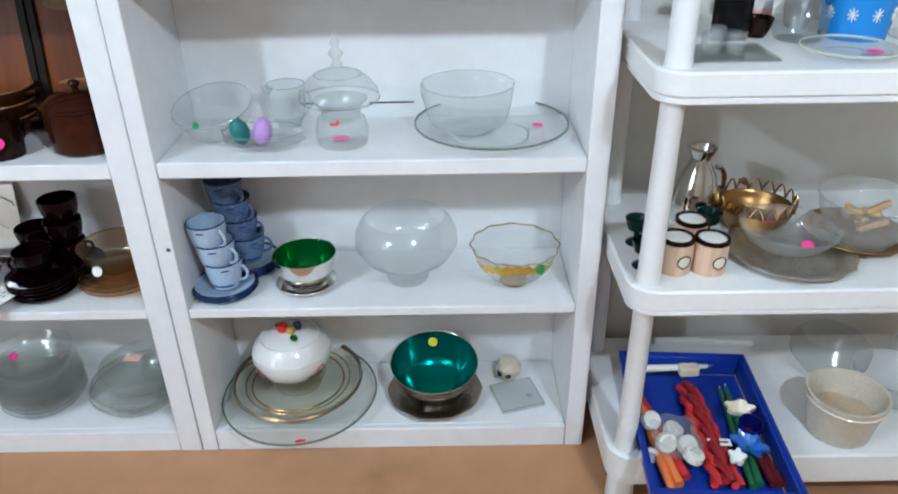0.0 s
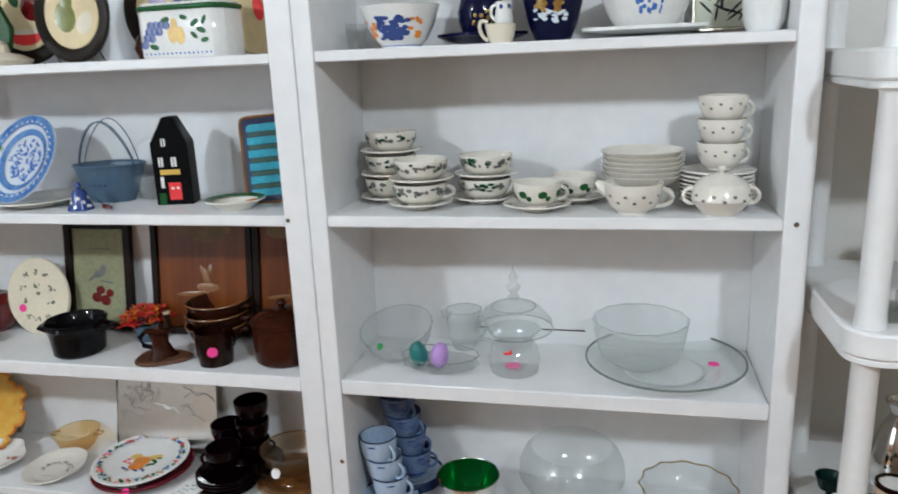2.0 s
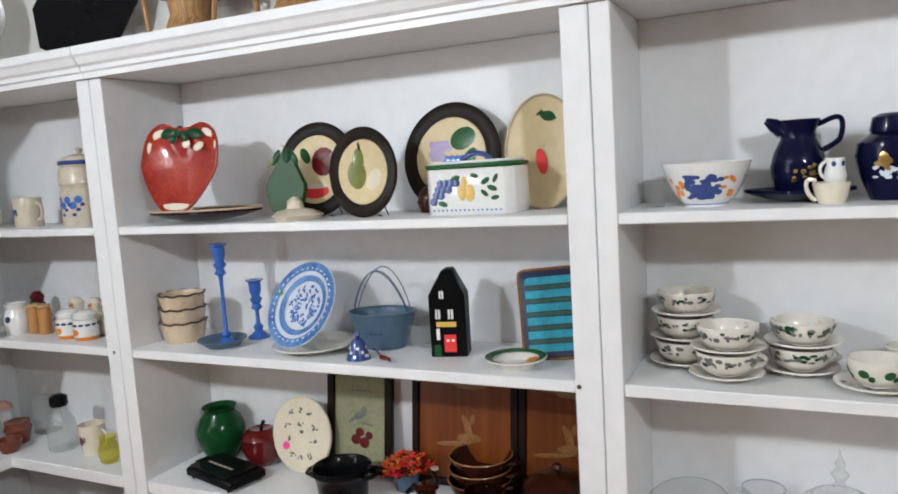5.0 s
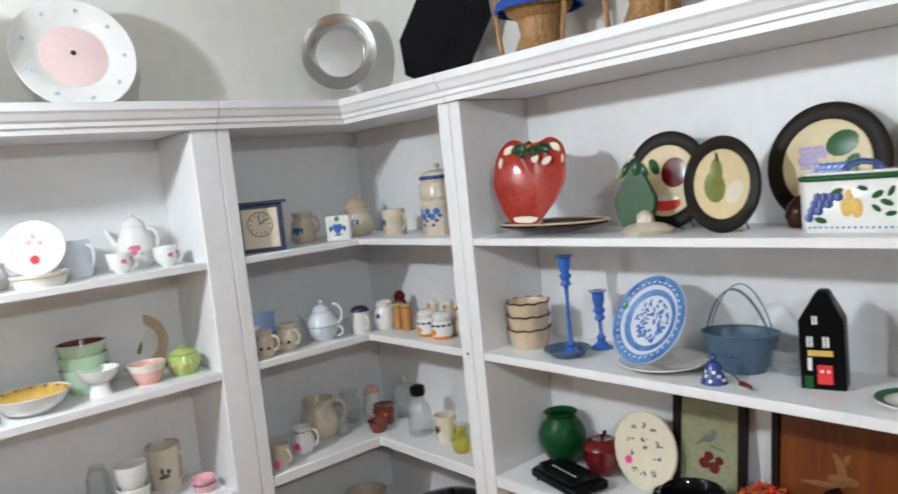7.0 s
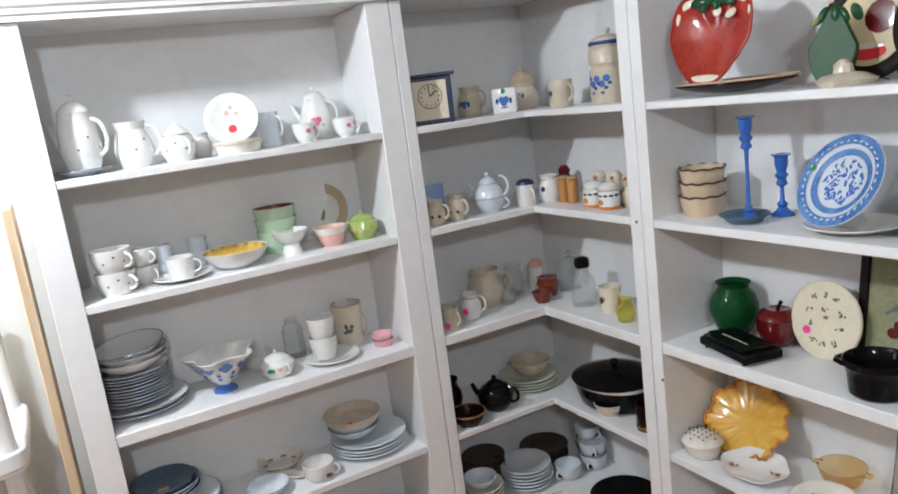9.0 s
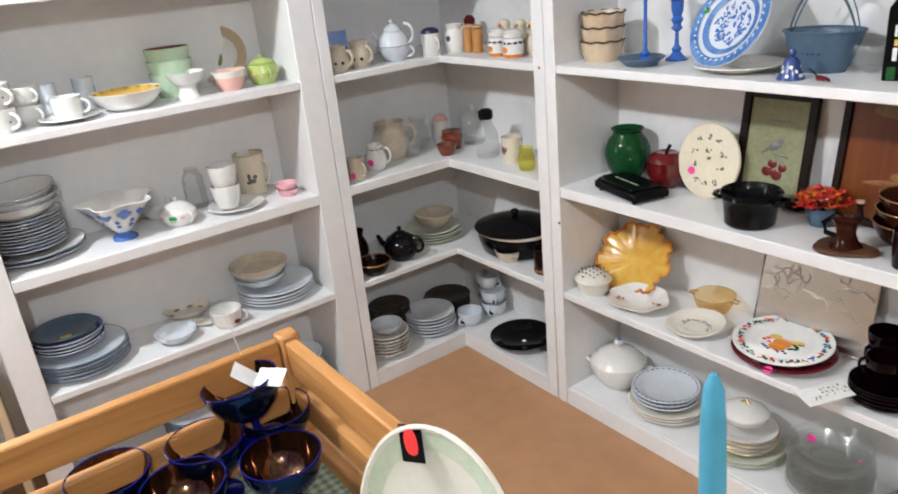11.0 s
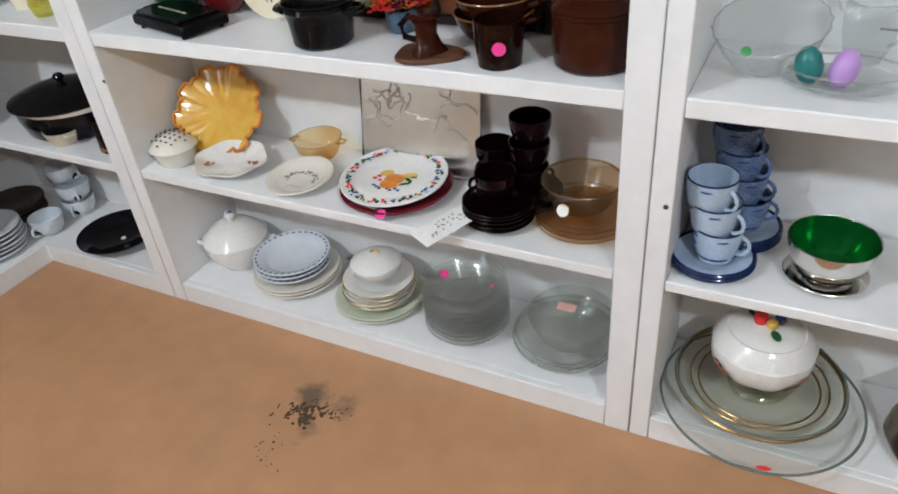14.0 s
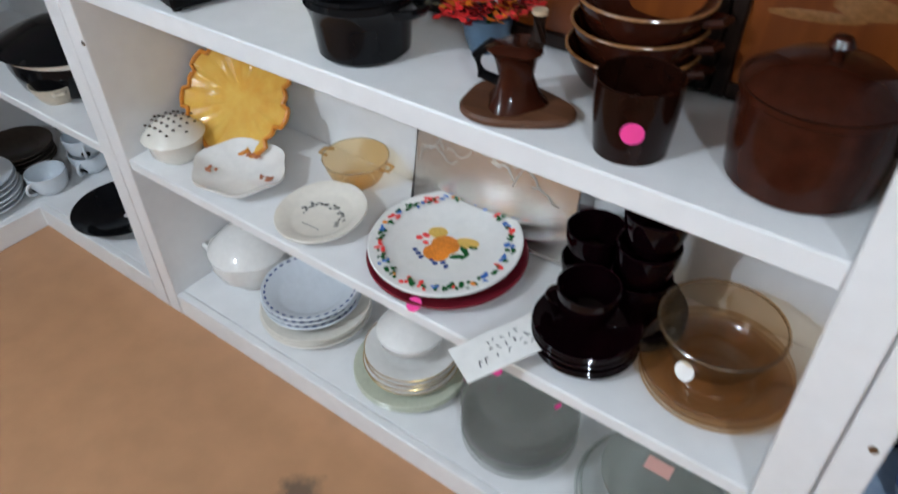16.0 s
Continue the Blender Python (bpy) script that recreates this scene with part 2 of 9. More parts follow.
for lx, ly, power in LAMPS:
    t = thing("ceiling_light", "round white ceiling lamp with a frosted globe", "lamp", pose(lx, ly, CEIL), "ceiling lights")
    part("canopy", lathe([(0, 0), (0.09, 0), (0.09, -0.012), (0.05, -0.03), (0, -0.03)], 32), PAINT, t)
    part("globe", lathe([(0.05, -0.031), (0.075, -0.06), (0.08, -0.095), (0.068, -0.13), (0.04, -0.148), (0, -0.152)], 32), TUBE, t)


def crown_profile(depth):
    """The moulding's steps, as (forward, height) pairs."""
    return [(0.0, CROWN0), (0.012, CROWN0), (0.012, CROWN0 + 0.014), (0.020, CROWN0 + 0.017), (0.020, CROWN0 + 0.028), (0.028, CROWN0 + 0.034),
            (0.036, CROWN0 + 0.050), (0.042, CROWN0 + 0.056), (0.042, CROWN1), (0.0, CROWN1)]


def crown(bm, path):
    """The moulding along a path of (x, y, outward x, outward y) in plan."""
    prof = crown_profile(0.04)
    rings = [[bm.verts.new((x + ox * f, y + oy * f, z)) for f, z in prof] for x, y, ox, oy in path]
    for a, b in zip(rings, rings[1:]):
        for k in range(len(prof)):
            j = (k + 1) % len(prof)
            bm.faces.new((a[k], a[j], b[j], b[k]))
    bm.faces.new(rings[0])
    bm.faces.new(rings[-1][::-1])
    return bm


def bookcase(label, x0, x1, left, right, m):
    """A straight unit in its own frame: front at y = 0, back at y = 0.27."""
    t = thing("bookcase", label, "bookcase", m, "built-in bookcases")
    d = BACK - FRONT
    part("side_panel", box(x0 + 0.001, x0 + left, 0, d, 0, CROWN0, 0.002), PAINT, t)
    part("side_panel", box(x1 - right, x1 - 0.001, 0, d, 0, CROWN0, 0.002), PAINT, t)
    a, b = x0 + left + 0.0005, x1 - right - 0.0005
    for lo, hi in zip(LOW[1:], TOPS[1:]):
        part("shelf", box(a, b, 0.002, d - 0.004, lo, hi, 0.0025), PAINT, t)
    part("shelf", box(a, b, 0.020, d - 0.004, 0.040, TOPS[0] - 0.0005, 0.0015), PAINT, t)
    part("kickboard", box(a, b, 0.001, 0.019, 0.0, TOPS[0], 0.002), PAINT, t)
    part("back_panel", box(a, b, d - 0.003, d + 0.008, 0.0, CROWN0), PAINT, t)
    part("top_panel", box(x0 + 0.001, x1 - 0.001, 0, d, CROWN0 + 0.001, CROWN0 + 0.022, 0.001), PAINT, t)
    part("top_deck", box(x0 + 0.001, x1 - 0.001, 0, d, CROWN1 - 0.02, CROWN1 - 0.001, 0.001), PAINT, t)
    part("crown", crown(bmesh.new(), [(x0 + 0.0015, -0.001, 0, -1), (x1 - 0.0015, -0.001, 0, -1)]), PAINT, t, smooth=False)
    return t


bookcase("tall white-painted wooden bookcase with five full shelves", -1.30, 0.0, 0.043, 0.054, pose(0, 0, 0))
bookcase("narrower white-painted wooden bookcase filled with glassware and cups", 0.0, 0.955, 0.040, 0.046, pose(0, 0, 0))
# the unit on the left wall, turned to face the room
bookcase("white-painted wooden bookcase on the side wall, full of white china", -1.05, 0.0, 0.075, 0.078, pose(LX, -0.45, 0, 0, 0, 90))


def corner_case():
    t = thing("corner_bookcase", "white-painted L-shaped corner bookcase with small pottery", "bookcase", None, "built-in bookcases")
    xr, yl = -1.30, -0.45
    part("side_panel", box(xr - 0.048, xr - 0.001, 0, BACK, 0, CROWN0, 0.002), PAINT, t)
    part("side_panel", box(LBACK, LX, yl + 0.001, yl + 0.040, 0, CROWN0, 0.002), PAINT, t)
    x1, y0 = xr - 0.0485, yl + 0.0405
    shape = lambda e: [(LBACK + 0.004, y0), (LX - e, y0), (LX - e, FRONT + e), (x1, FRONT + e), (x1, BACK - 0.004), (LBACK + 0.004, BACK - 0.004)]  # noqa: E731
    for lo, hi in zip(LOW[1:], TOPS[1:]):
        part("shelf", slab(shape(0.002), lo, hi, bevel=0.0025), PAINT, t)
    part("shelf", slab(shape(0.02), 0.040, TOPS[0] - 0.0005, bevel=0.0015), PAINT, t)
    part("kickboard", slab([(LX - 0.019, y0), (LX - 0.001, y0), (LX - 0.001, 0.001), (x1, 0.001), (x1, 0.019), (LX - 0.019, 0.019)], 0, TOPS[0], bevel=0.0015), PAINT, t)
    bm = box(LBACK + 0.004, x1, BACK - 0.003, BACK + 0.008, 0, CROWN0)
    box(LBACK - 0.008, LBACK + 0.003, yl + 0.04, BACK + 0.008, 0, CROWN0, bm=bm)
    part("back_panel", bm, PAINT, t)
    part("top_panel", slab([(LBACK, yl + 0.001), (LX, yl + 0.001), (LX, 0), (xr - 0.001, 0), (xr - 0.001, BACK), (LBACK, BACK)], CROWN0 + 0.001, CROWN0 + 0.022, bevel=0.001), PAINT, t)
    part("top_deck", slab([(LBACK, yl + 0.001), (LX, yl + 0.001), (LX, 0), (xr - 0.001, 0), (xr - 0.001, BACK), (LBACK, BACK)], CROWN1 - 0.02, CROWN1 - 0.001, bevel=0.001), PAINT, t)
    part("crown", crown(bmesh.new(), [(LX + 0.001, yl + 0.0005, 1, 0), (LX + 0.001, -0.001, 1, -1), (xr - 0.0005, -0.001, 0, -1)]), PAINT, t, smooth=False)


corner_case()

# ---- surfaces of the wares ----


GLASSES = []


def shell(profile):
    """A single wall: the outside of a turned profile, from its start to the lip."""
    zs = [z for r, z in profile]
    k = zs.index(max(zs)) or zs.index(min(zs))
    return profile[: k + 1]


def thin_glass(name, tint, gloss=0.03, body=0.0, dull=(0.8, 0.8, 0.8), cut=0.0):
    """Thin-walled glass: light goes straight through, tinted, with a mirror sheen that grows at the edges."""
    m = bpy.data.materials.new(name)
    m.use_nodes = True
    n, l = m.node_tree.nodes, m.node_tree.links
    n.remove(n["Principled BSDF"])
    tr, gl, lw, pw, ad, mx = n.new("ShaderNodeBsdfTransparent"), n.new("ShaderNodeBsdfGlossy"), n.new("ShaderNodeLayerWeight"), n.new("ShaderNodeMath"), n.new("ShaderNodeMath"), n.new("ShaderNodeMixShader")
    tr.inputs["Color"].default_value = (*tint, 1)
    gl.inputs["Roughness"].default_value, lw.inputs["Blend"].default_value = gloss, 0.5
    pw.operation, pw.inputs[1].default_value = "POWER", 4.0
    ad.operation, ad.inputs[1].default_value, ad.inputs[2].default_value = "MULTIPLY_ADD", 0.60, 0.065
    l.new(lw.outputs["Facing"], pw.inputs[0])
    l.new(pw.outputs[0], ad.inputs[0])
    l.new(ad.outputs[0], mx.inputs[0])
    l.new(tr.outputs[0], mx.inputs[1])
    l.new(gl.outputs[0], mx.inputs[2])
    if cut:
        vo, bp, tc = n.new("ShaderNodeTexVoronoi"), n.new("ShaderNodeBump"), n.new("ShaderNodeTexCoord")
        vo.inputs["Scale"].default_value, bp.inputs["Strength"].default_value, bp.inputs["Distance"].default_value = 55.0, cut, 0.006
        l.new(tc.outputs["Object"], vo.inputs["Vector"])
        l.new(vo.outputs["Distance"], bp.inputs["Height"])
        l.new(bp.outputs[0], gl.inputs["Normal"])
    out = mx.outputs[0]
    if body:
        df, m2 = n.new("ShaderNodeBsdfDiffuse"), n.new("ShaderNodeMixShader")
        df.inputs["Color"].default_value = (*dull, 1)
        m2.inputs[0].default_value = body
        l.new(out, m2.inputs[1])
        l.new(df.outputs[0], m2.inputs[2])
        out = m2.outputs[0]
    l.new(out, n["Material Output"].inputs["Surface"])
    GLASSES.append(m)
    return m


def glaze(name, colour, rough=0.14, vary=0.06, scale=9.0, second=None, metal=0.0):
    deep = max(colour) < 0.12
    return material(name, colour, rough, metal, vary, scale, coat=0.0 if deep else 0.35, second=second, bump=0.015, bump_scale=40, spec=0.2 if deep else 0.5)


CHINA = glaze("white_china", (0.78, 0.77, 0.74))
BLUISH = glaze("bluish_white_china", (0.66, 0.71, 0.76))
CREAM = glaze("cream_glaze", (0.74, 0.66, 0.52))
IVORY = glaze("ivory_china", (0.76, 0.72, 0.64))
STONE = glaze("speckled_stoneware", (0.62, 0.54, 0.42), 0.3, 0.2, 30)
TAN = glaze("tan_stoneware", (0.52, 0.40, 0.27), 0.3, 0.15, 20)
TAUPE = glaze("taupe_stoneware", (0.06, 0.045, 0.034), 0.3, 0.2)
BROWN = glaze("brown_glaze", (0.012, 0.0035, 0.002), 0.1, 0.3, 7)
REDBROWN = glaze("red_brown_glaze", (0.036, 0.0085, 0.004), 0.12, 0.3, 6)
GOLDRIM = glaze("drip_glaze_tan", (0.25, 0.11, 0.035), 0.2, 0.3, 20)
BLACK = glaze("black_glaze", (0.005, 0.005, 0.006), 0.10)
MATTBLACK = material("matt_black_iron", (0.004, 0.004, 0.0045), 0.35, spec=0.10, bump=0.1)
COBALT = glaze("cobalt_glaze", (0.004, 0.005, 0.028), 0.06)
NAVY = material("navy_paint", (0.02, 0.03, 0.08), 0.4)
WILLOW = glaze("willow_blue", (0.03, 0.12, 0.38), 0.15, second=(0.17, 0.33, 0.60), scale=26)
SKYBLUE = glaze("pale_blue_stoneware", (0.47, 0.57, 0.69), 0.22, 0.2, 14, second=(0.36, 0.47, 0.63))
NAVYGLAZE = glaze("navy_glaze", (0.010, 0.022, 0.075), 0.15)
DEEPBLUE = glaze("deep_blue_transfer", (0.03, 0.06, 0.22), 0.2)
MIDBLUE = glaze("mid_blue_transfer", (0.06, 0.16, 0.48), 0.2)
SLATE = material("slate_blue_enamel", (0.07, 0.12, 0.18), 0.4, vary=0.15)
BLUEGLASS = glaze("blue_glass", (0.03, 0.13, 0.48), 0.06)
GREEN = glaze("green_glaze", (0.006, 0.055, 0.016), 0.08)
LEAF = glaze("leaf_green", (0.02, 0.10, 0.03), 0.25, 0.3, 30)
OLIVE = glaze("olive_green", (0.18, 0.20, 0.04), 0.3, 0.3, 30)
APPLE = glaze("apple_red", (0.13, 0.007, 0.008), 0.1, 0.3, 10)
STRAW = glaze("strawberry_red", (0.42, 0.035, 0.015), 0.07, second=(0.24, 0.012, 0.008), scale=12)
DARKRED = glaze("dark_red_glaze", (0.10, 0.012, 0.014), 0.1)
ROSE = glaze("rose_pink", (0.62, 0.13, 0.22), 0.3)
PALEPINK = glaze("salmon_pink", (0.78, 0.44, 0.38), 0.2)
MINT = glaze("mint_green", (0.50, 0.66, 0.47), 0.18)
LIME = glaze("lime_green", (0.40, 0.50, 0.15), 0.2)
ORANGE = glaze("orange_paint", (0.78, 0.24, 0.02), 0.3, 0.3, 30)
YELLOW = glaze("yellow_paint", (0.72, 0.46, 0.10), 0.3, 0.3, 30)
AMBERDISH = glaze("amber_leaf_glaze", (0.74, 0.47, 0.09), 0.08, second=(0.66, 0.33, 0.04), scale=4)
GREYTRANSFER = glaze("grey_transfer", (0.14, 0.14, 0.13), 0.3, 0.3, 40)
MAROON = glaze("maroon_glaze", (0.16, 0.01, 0.02), 0.08)
PURPLE = glaze("amethyst_glass", (0.004, 0.0008, 0.0016), 0.05)
CLEAR = thin_glass("clear_glass", (0.905, 0.925, 0.92), 0.15, 0.04)
PRESSED = thin_glass("pressed_glass", (0.90, 0.915, 0.91), 0.11, 0.13, (0.86, 0.88, 0.87), cut=1.0)
LIPGLASS = thin_glass("thick_glass_lip", (0.86, 0.88, 0.87), 0.14, 0.10)
EDGEGLASS = glaze("dark_glass_edge", (0.15, 0.18, 0.16), 0.06)
SMOKE = thin_glass("pale_green_glass", (0.895, 0.915, 0.90), 0.10, 0.05, (0.62, 0.65, 0.62))
OLIVEGLASS = thin_glass("olive_tinted_glass", (0.935, 0.925, 0.85), 0.10, 0.03, (0.5, 0.5, 0.4))
GREY = thin_glass("grey_green_glass", (0.875, 0.885, 0.872), 0.12, 0.16, (0.61, 0.62, 0.585))
MILKY = thin_glass("dusty_grey_glass", (0.912, 0.918, 0.908), 0.14, 0.15, (0.61, 0.61, 0.575))
AMBER = thin_glass("amber_glass", (0.84, 0.70, 0.53), 0.14, 0.03, (0.3, 0.2, 0.1))
PEACH = thin_glass("peach_lustre_glass", (0.90, 0.72, 0.45), 0.05, 0.10, (0.8, 0.6, 0.3))
YELGLASS = thin_glass("yellow_glass", (0.90, 0.86, 0.35), 0.04, 0.1, (0.8, 0.75, 0.2))
CARNIVAL = material("carnival_lustre", (0.008, 0.035, 0.13), 0.12, 0.9, second=(0.02, 0.03, 0.07), scale=10)
COPPERY = material("carnival_lustre_inside", (0.21, 0.115, 0.05), 0.07, 0.95, second=(0.022, 0.008, 0.028), scale=18)
COBGLASS = glaze("cobalt_glass", (0.004, 0.006, 0.11), 0.04)
SILVER = material("silver_plate", (0.74, 0.72, 0.68), 0.10, 1.0, 0.1, 8)
DULLSILVER = material("brushed_aluminium", (0.62, 0.62, 0.62), 0.24, 1.0, 0.08, 20)
PEWTER = material("tarnished_silver", (0.46, 0.42, 0.36), 0.22, 1.0, 0.3, 14)
BRASS = material("brass", (0.36, 0.21, 0.08), 0.3, 1.0, 0.25, 20)
GOLD = material("gold_edge", (0.62, 0.42, 0.14), 0.25, 0.9)
TEALENAMEL = material("teal_enamel", (0.0, 0.22, 0.19), 0.16, 0.75, 0.15, 6)
GREENENAMEL = material("green_enamel", (0.006, 0.17, 0.03), 0.16, 0.7, 0.15, 6)
STICKER = material("pink_sticker", (0.90, 0.06, 0.32), 0.6)
REDSTICK = material("red_sticker", (0.80, 0.04, 0.04), 0.6)
GREENSTICK = material("green_sticker", (0.02, 0.25, 0.06), 0.6)
YELSTICK = material("yellow_sticker", (0.85, 0.75, 0.05), 0.6)
CARD = material("white_card", (0.82, 0.81, 0.78), 0.7)
INK = material("black_ink", (0.02, 0.02, 0.025), 0.6)
WICKER = wood("honey_wicker", (0.22, 0.10, 0.03), (0.50, 0.28, 0.11), "Z", 14, 0.5)
DARKWOOD = wood("dark_stained_wood", (0.006, 0.0035, 0.0025), (0.018, 0.008, 0.005), "Z", 8, 0.4, 0.15)
REDWOOD = wood("red_brown_wood", (0.17, 0.045, 0.012), (0.30, 0.09, 0.025), "Z", 6, 0.4)
PALEWOOD = wood("pale_wood", (0.42, 0.26, 0.12), (0.58, 0.38, 0.19), "Z", 8, 0.5)
PLAQUE = material("dark_plaque_paint", (0.016, 0.011, 0.007), 0.45, spec=0.15, vary=0.3, scale=14)
PLAQUECREAM = material("plaque_cream", (0.66, 0.53, 0.30), 0.4, vary=0.1)
RESIN = material("white_resin", (0.80, 0.80, 0.79), 0.32, vary=0.04)
TRAYBLUE = material("blue_plastic", (0.008, 0.035, 0.30), 0.3, vary=0.1)
WAXBLUE = material("teal_wax", (0.06, 0.30, 0.43), 0.45, vary=0.12, bump=0.05)
WAXRED = material("red_wax", (0.55, 0.03, 0.03), 0.4, vary=0.15)
WAXORANGE = material("orange_wax", (0.80, 0.22, 0.06), 0.45)
WAXWHITE = material("white_wax", (0.80, 0.78, 0.72), 0.5)
WAXGREEN = material("green_wax", (0.02, 0.13, 0.05), 0.45)
SEAGREEN = glaze("sage_green_glaze", (0.55, 0.58, 0.46), 0.15, 0.1, 12)

# ---- shapes of the wares ----
RNG = random.Random(7)


def bowl_profile(R, h, foot=0.45, th=0.004, belly=0.72, rim=0.0):
    """Outside from the foot up, over the lip and down the inside; belly: radius share at mid height."""
    f = R * foot
    out = [(0, 0.0015), (f * 0.85, 0.0015), (f * 0.92, 0), (f, 0), (f, h * 0.05)]
    for k in range(1, 8):
        t = k / 7
        out.append((f + (R - f) * (t ** (1.0 - belly) if belly < 1 else t), h * (0.05 + 0.95 * t)))
    out.append((R + rim, h))
    inside = [(r - th if r > th else 0, z + (th if z < h * 0.5 else th * 0.2)) for r, z in out[5:-1]]
    out += [(R - th * 0.4 + rim, h + th * 0.25), (R - th, h - th * 0.3)] + inside[::-1][1:] + [(f * 0.7, h * 0.05 + th), (0, h * 0.05 + th)]
    return out


def plate_profile(R, h=0.02, well=0.62, th=0.004):
    f = R * well * 0.85
    return [(0, 0.002), (f * 0.92, 0.002), (f * 0.95, 0), (f, 0), (R * well, h * 0.28), (R * 0.86, h * 0.72), (R, h - th * 0.5), (R, h), (R * 0.985, h + th * 0.3),
            (R * 0.86, h * 0.72 + th), (R * well, h * 0.28 + th * 1.1), (R * well * 0.9, h * 0.12 + th), (0, h * 0.10 + th)]


def cup_profile(R, h, foot=0.55, th=0.003, flare=0.6):
    f = R * foot
    pts = [(0, 0.001), (f * 0.9, 0.001), (f, 0), (f, h * 0.06)]
    for k in range(1, 8):
        t = k / 7
        pts.append((f + (R - f) * math.sin(t * math.pi / 2) ** flare, h * (0.06 + 0.94 * t)))
    ins = [(r - th, z) for r, z in pts[4:]]
    return pts + [(R - th / 2, h + th / 3)] + ins[::-1] + [(f * 0.8, h * 0.06 + th), (0, h * 0.06 + th)]


def handle_path(R, z0, z1, out, n=9, lift=0.0):
    """A C-shaped ear on the +x side of a vessel."""
    pts = []
    for k in range(n):
        a = math.pi * (k / (n - 1) - 0.5)
        pts.append((R - 0.003 + out * math.cos(a) ** 0.8 if 0 < k < n - 1 else R - 0.003, 0, (z0 + z1) / 2 + (z1 - z0) / 2 * math.sin(a) + lift * math.cos(a)))
    return pts


def lone(name, label, category, bm, mat, m, group="", smooth=True):
    """A thing that is a single mesh."""
    ob = part(name, bm, mat, None, "", smooth, m)
    return tagged(ob, label, category, group)


def blob_mesh(items, z=0.0, high=0.0012, n=9):
    """Small raised painted dabs, as (x, y, rx, ry, degrees) in the plane z."""
    bm = bmesh.new()
    for x, y, rx, ry, deg in items:
        c, s = math.cos(radians(deg)), math.sin(radians(deg))
        top = bm.verts.new((x, y, z + high))
        ring = []
        for k in range(n):
            a = 2 * math.pi * k / n
            u, v = rx * math.cos(a), ry * math.sin(a)
            ring.append(bm.verts.new((x + u * c - v * s, y + u * s + v * c, z)))
        for k in range(n):
            bm.faces.new((top, ring[k], ring[(k + 1) % n]))
    if len(items) > 1:
        DABS.add(id(bm))
    return bm


def outer_radius(profile, z):
    best = 0
    for (r0, z0), (r1, z1) in zip(profile, profile[1:]):
        if min(z0, z1) <= z <= max(z0, z1) and abs(z1 - z0) > 1e-6:
            best = max(best, r0 + (r1 - r0) * (z - z0) / (z1 - z0))
    return best


def wrap_blobs(profile, items, n=8, lift=0.0007):
    """Dabs on the outside of a turned vessel, as (degrees, z, half width, half height)."""
    bm = bmesh.new()
    for deg, z, hw, hh in items:
        r0 = outer_radius(profile, z) + lift
        if r0 < 0.004:
            continue
        ring = []
        for k in range(n):
            a = 2 * math.pi * k / n
            zz = z + hh * math.sin(a)
            r = (outer_radius(profile, zz) or r0) + lift
            aa = radians(deg) + hw * math.cos(a) / r0
            ring.append(bm.verts.new((r * math.cos(aa), r * math.sin(aa), zz)))
        a = radians(deg)
        top = bm.verts.new(((r0 + 0.0006) * math.cos(a), (r0 + 0.0006) * math.sin(a), z))
        for k in range(n):
            bm.faces.new((top, ring[k], ring[(k + 1) % n]))
    if len(items) > 1:
        DABS.add(id(bm))
    return bm


def sprigs(count, z, hh, size, seed=1, a0=0, a1=360):
    g = random.Random(seed)
    out = []
    for k in range(count):
        a = a0 + (a1 - a0) * (k + 0.5) / count
        for _ in range(4):
            out.append((a + g.uniform(-1, 1) * 250 * size, z + g.uniform(-hh, hh), size * g.uniform(0.35, 0.8), size * g.uniform(0.25, 0.6)))
    return out


def sticker(parent, mat, m, r=0.009):
    bm = lathe([(0, 0.0012), (r, 0.001), (r, 0)], 14)
    return part("price_sticker", bm, mat, parent, "", True, m)


def bowl(name, label, mat, R, h, x, y, z, foot=0.45, belly=0.72, th=0.004, inner=None, category="bowl", m=None, group="", wave=None, seg=36, squash=1.0):
    t = thing(name, label, category, m if m is not None else pose(x, y, z), group)
    prof = bowl_profile(R, h, foot, th, belly)
    part("body", lathe(shell(prof) if mat in GLASSES else prof, seg, wave=wave, squash=squash), mat, t)
    if mat in GLASSES:
        ring = [2 * math.pi * k / 84 for k in range(84)]
        part("lip", tube([((wave(a, R, h) if wave else 1.0) * R * math.cos(a), (wave(a, R, h) if wave else 1.0) * R * math.sin(a) * squash, h) for a in ring], 0.0011, 5, closed=True), LIPGLASS, t)
    if inner:
        k = len(prof) // 2 + 2
        ins = [(max(r - 0.0006, 0), zz + 0.0006) for r, zz in prof[14:]]
        part("lining", lathe([(ins[0][0], ins[0][1])] + ins[1:], seg, wave=wave, squash=squash), inner, t)
    return t, prof


def plate(name, label, mat, R, x, y, z, h=0.02, well=0.62, m=None, group="", th=0.004, category="plate", wave=None, squash=1.0):
    ob = lone(name, label, category, lathe(shell(plate_profile(R, h, well, th)) if mat in GLASSES else plate_profile(R, h, well, th), 40, wave=wave, squash=squash), mat, m if m is not None else pose(x, y, z), group)
    return ob


def stack(ob, n, step, x, y, z, jitter=0.003):
    """Further copies of a plate or bowl on top of the first."""
    for k in range(1, n):
        copy_thing(ob, pose(x + RNG.uniform(-jitter, jitter), y + RNG.uniform(-jitter, jitter), z + step * k, 0, 0, RNG.uniform(0, 360)))


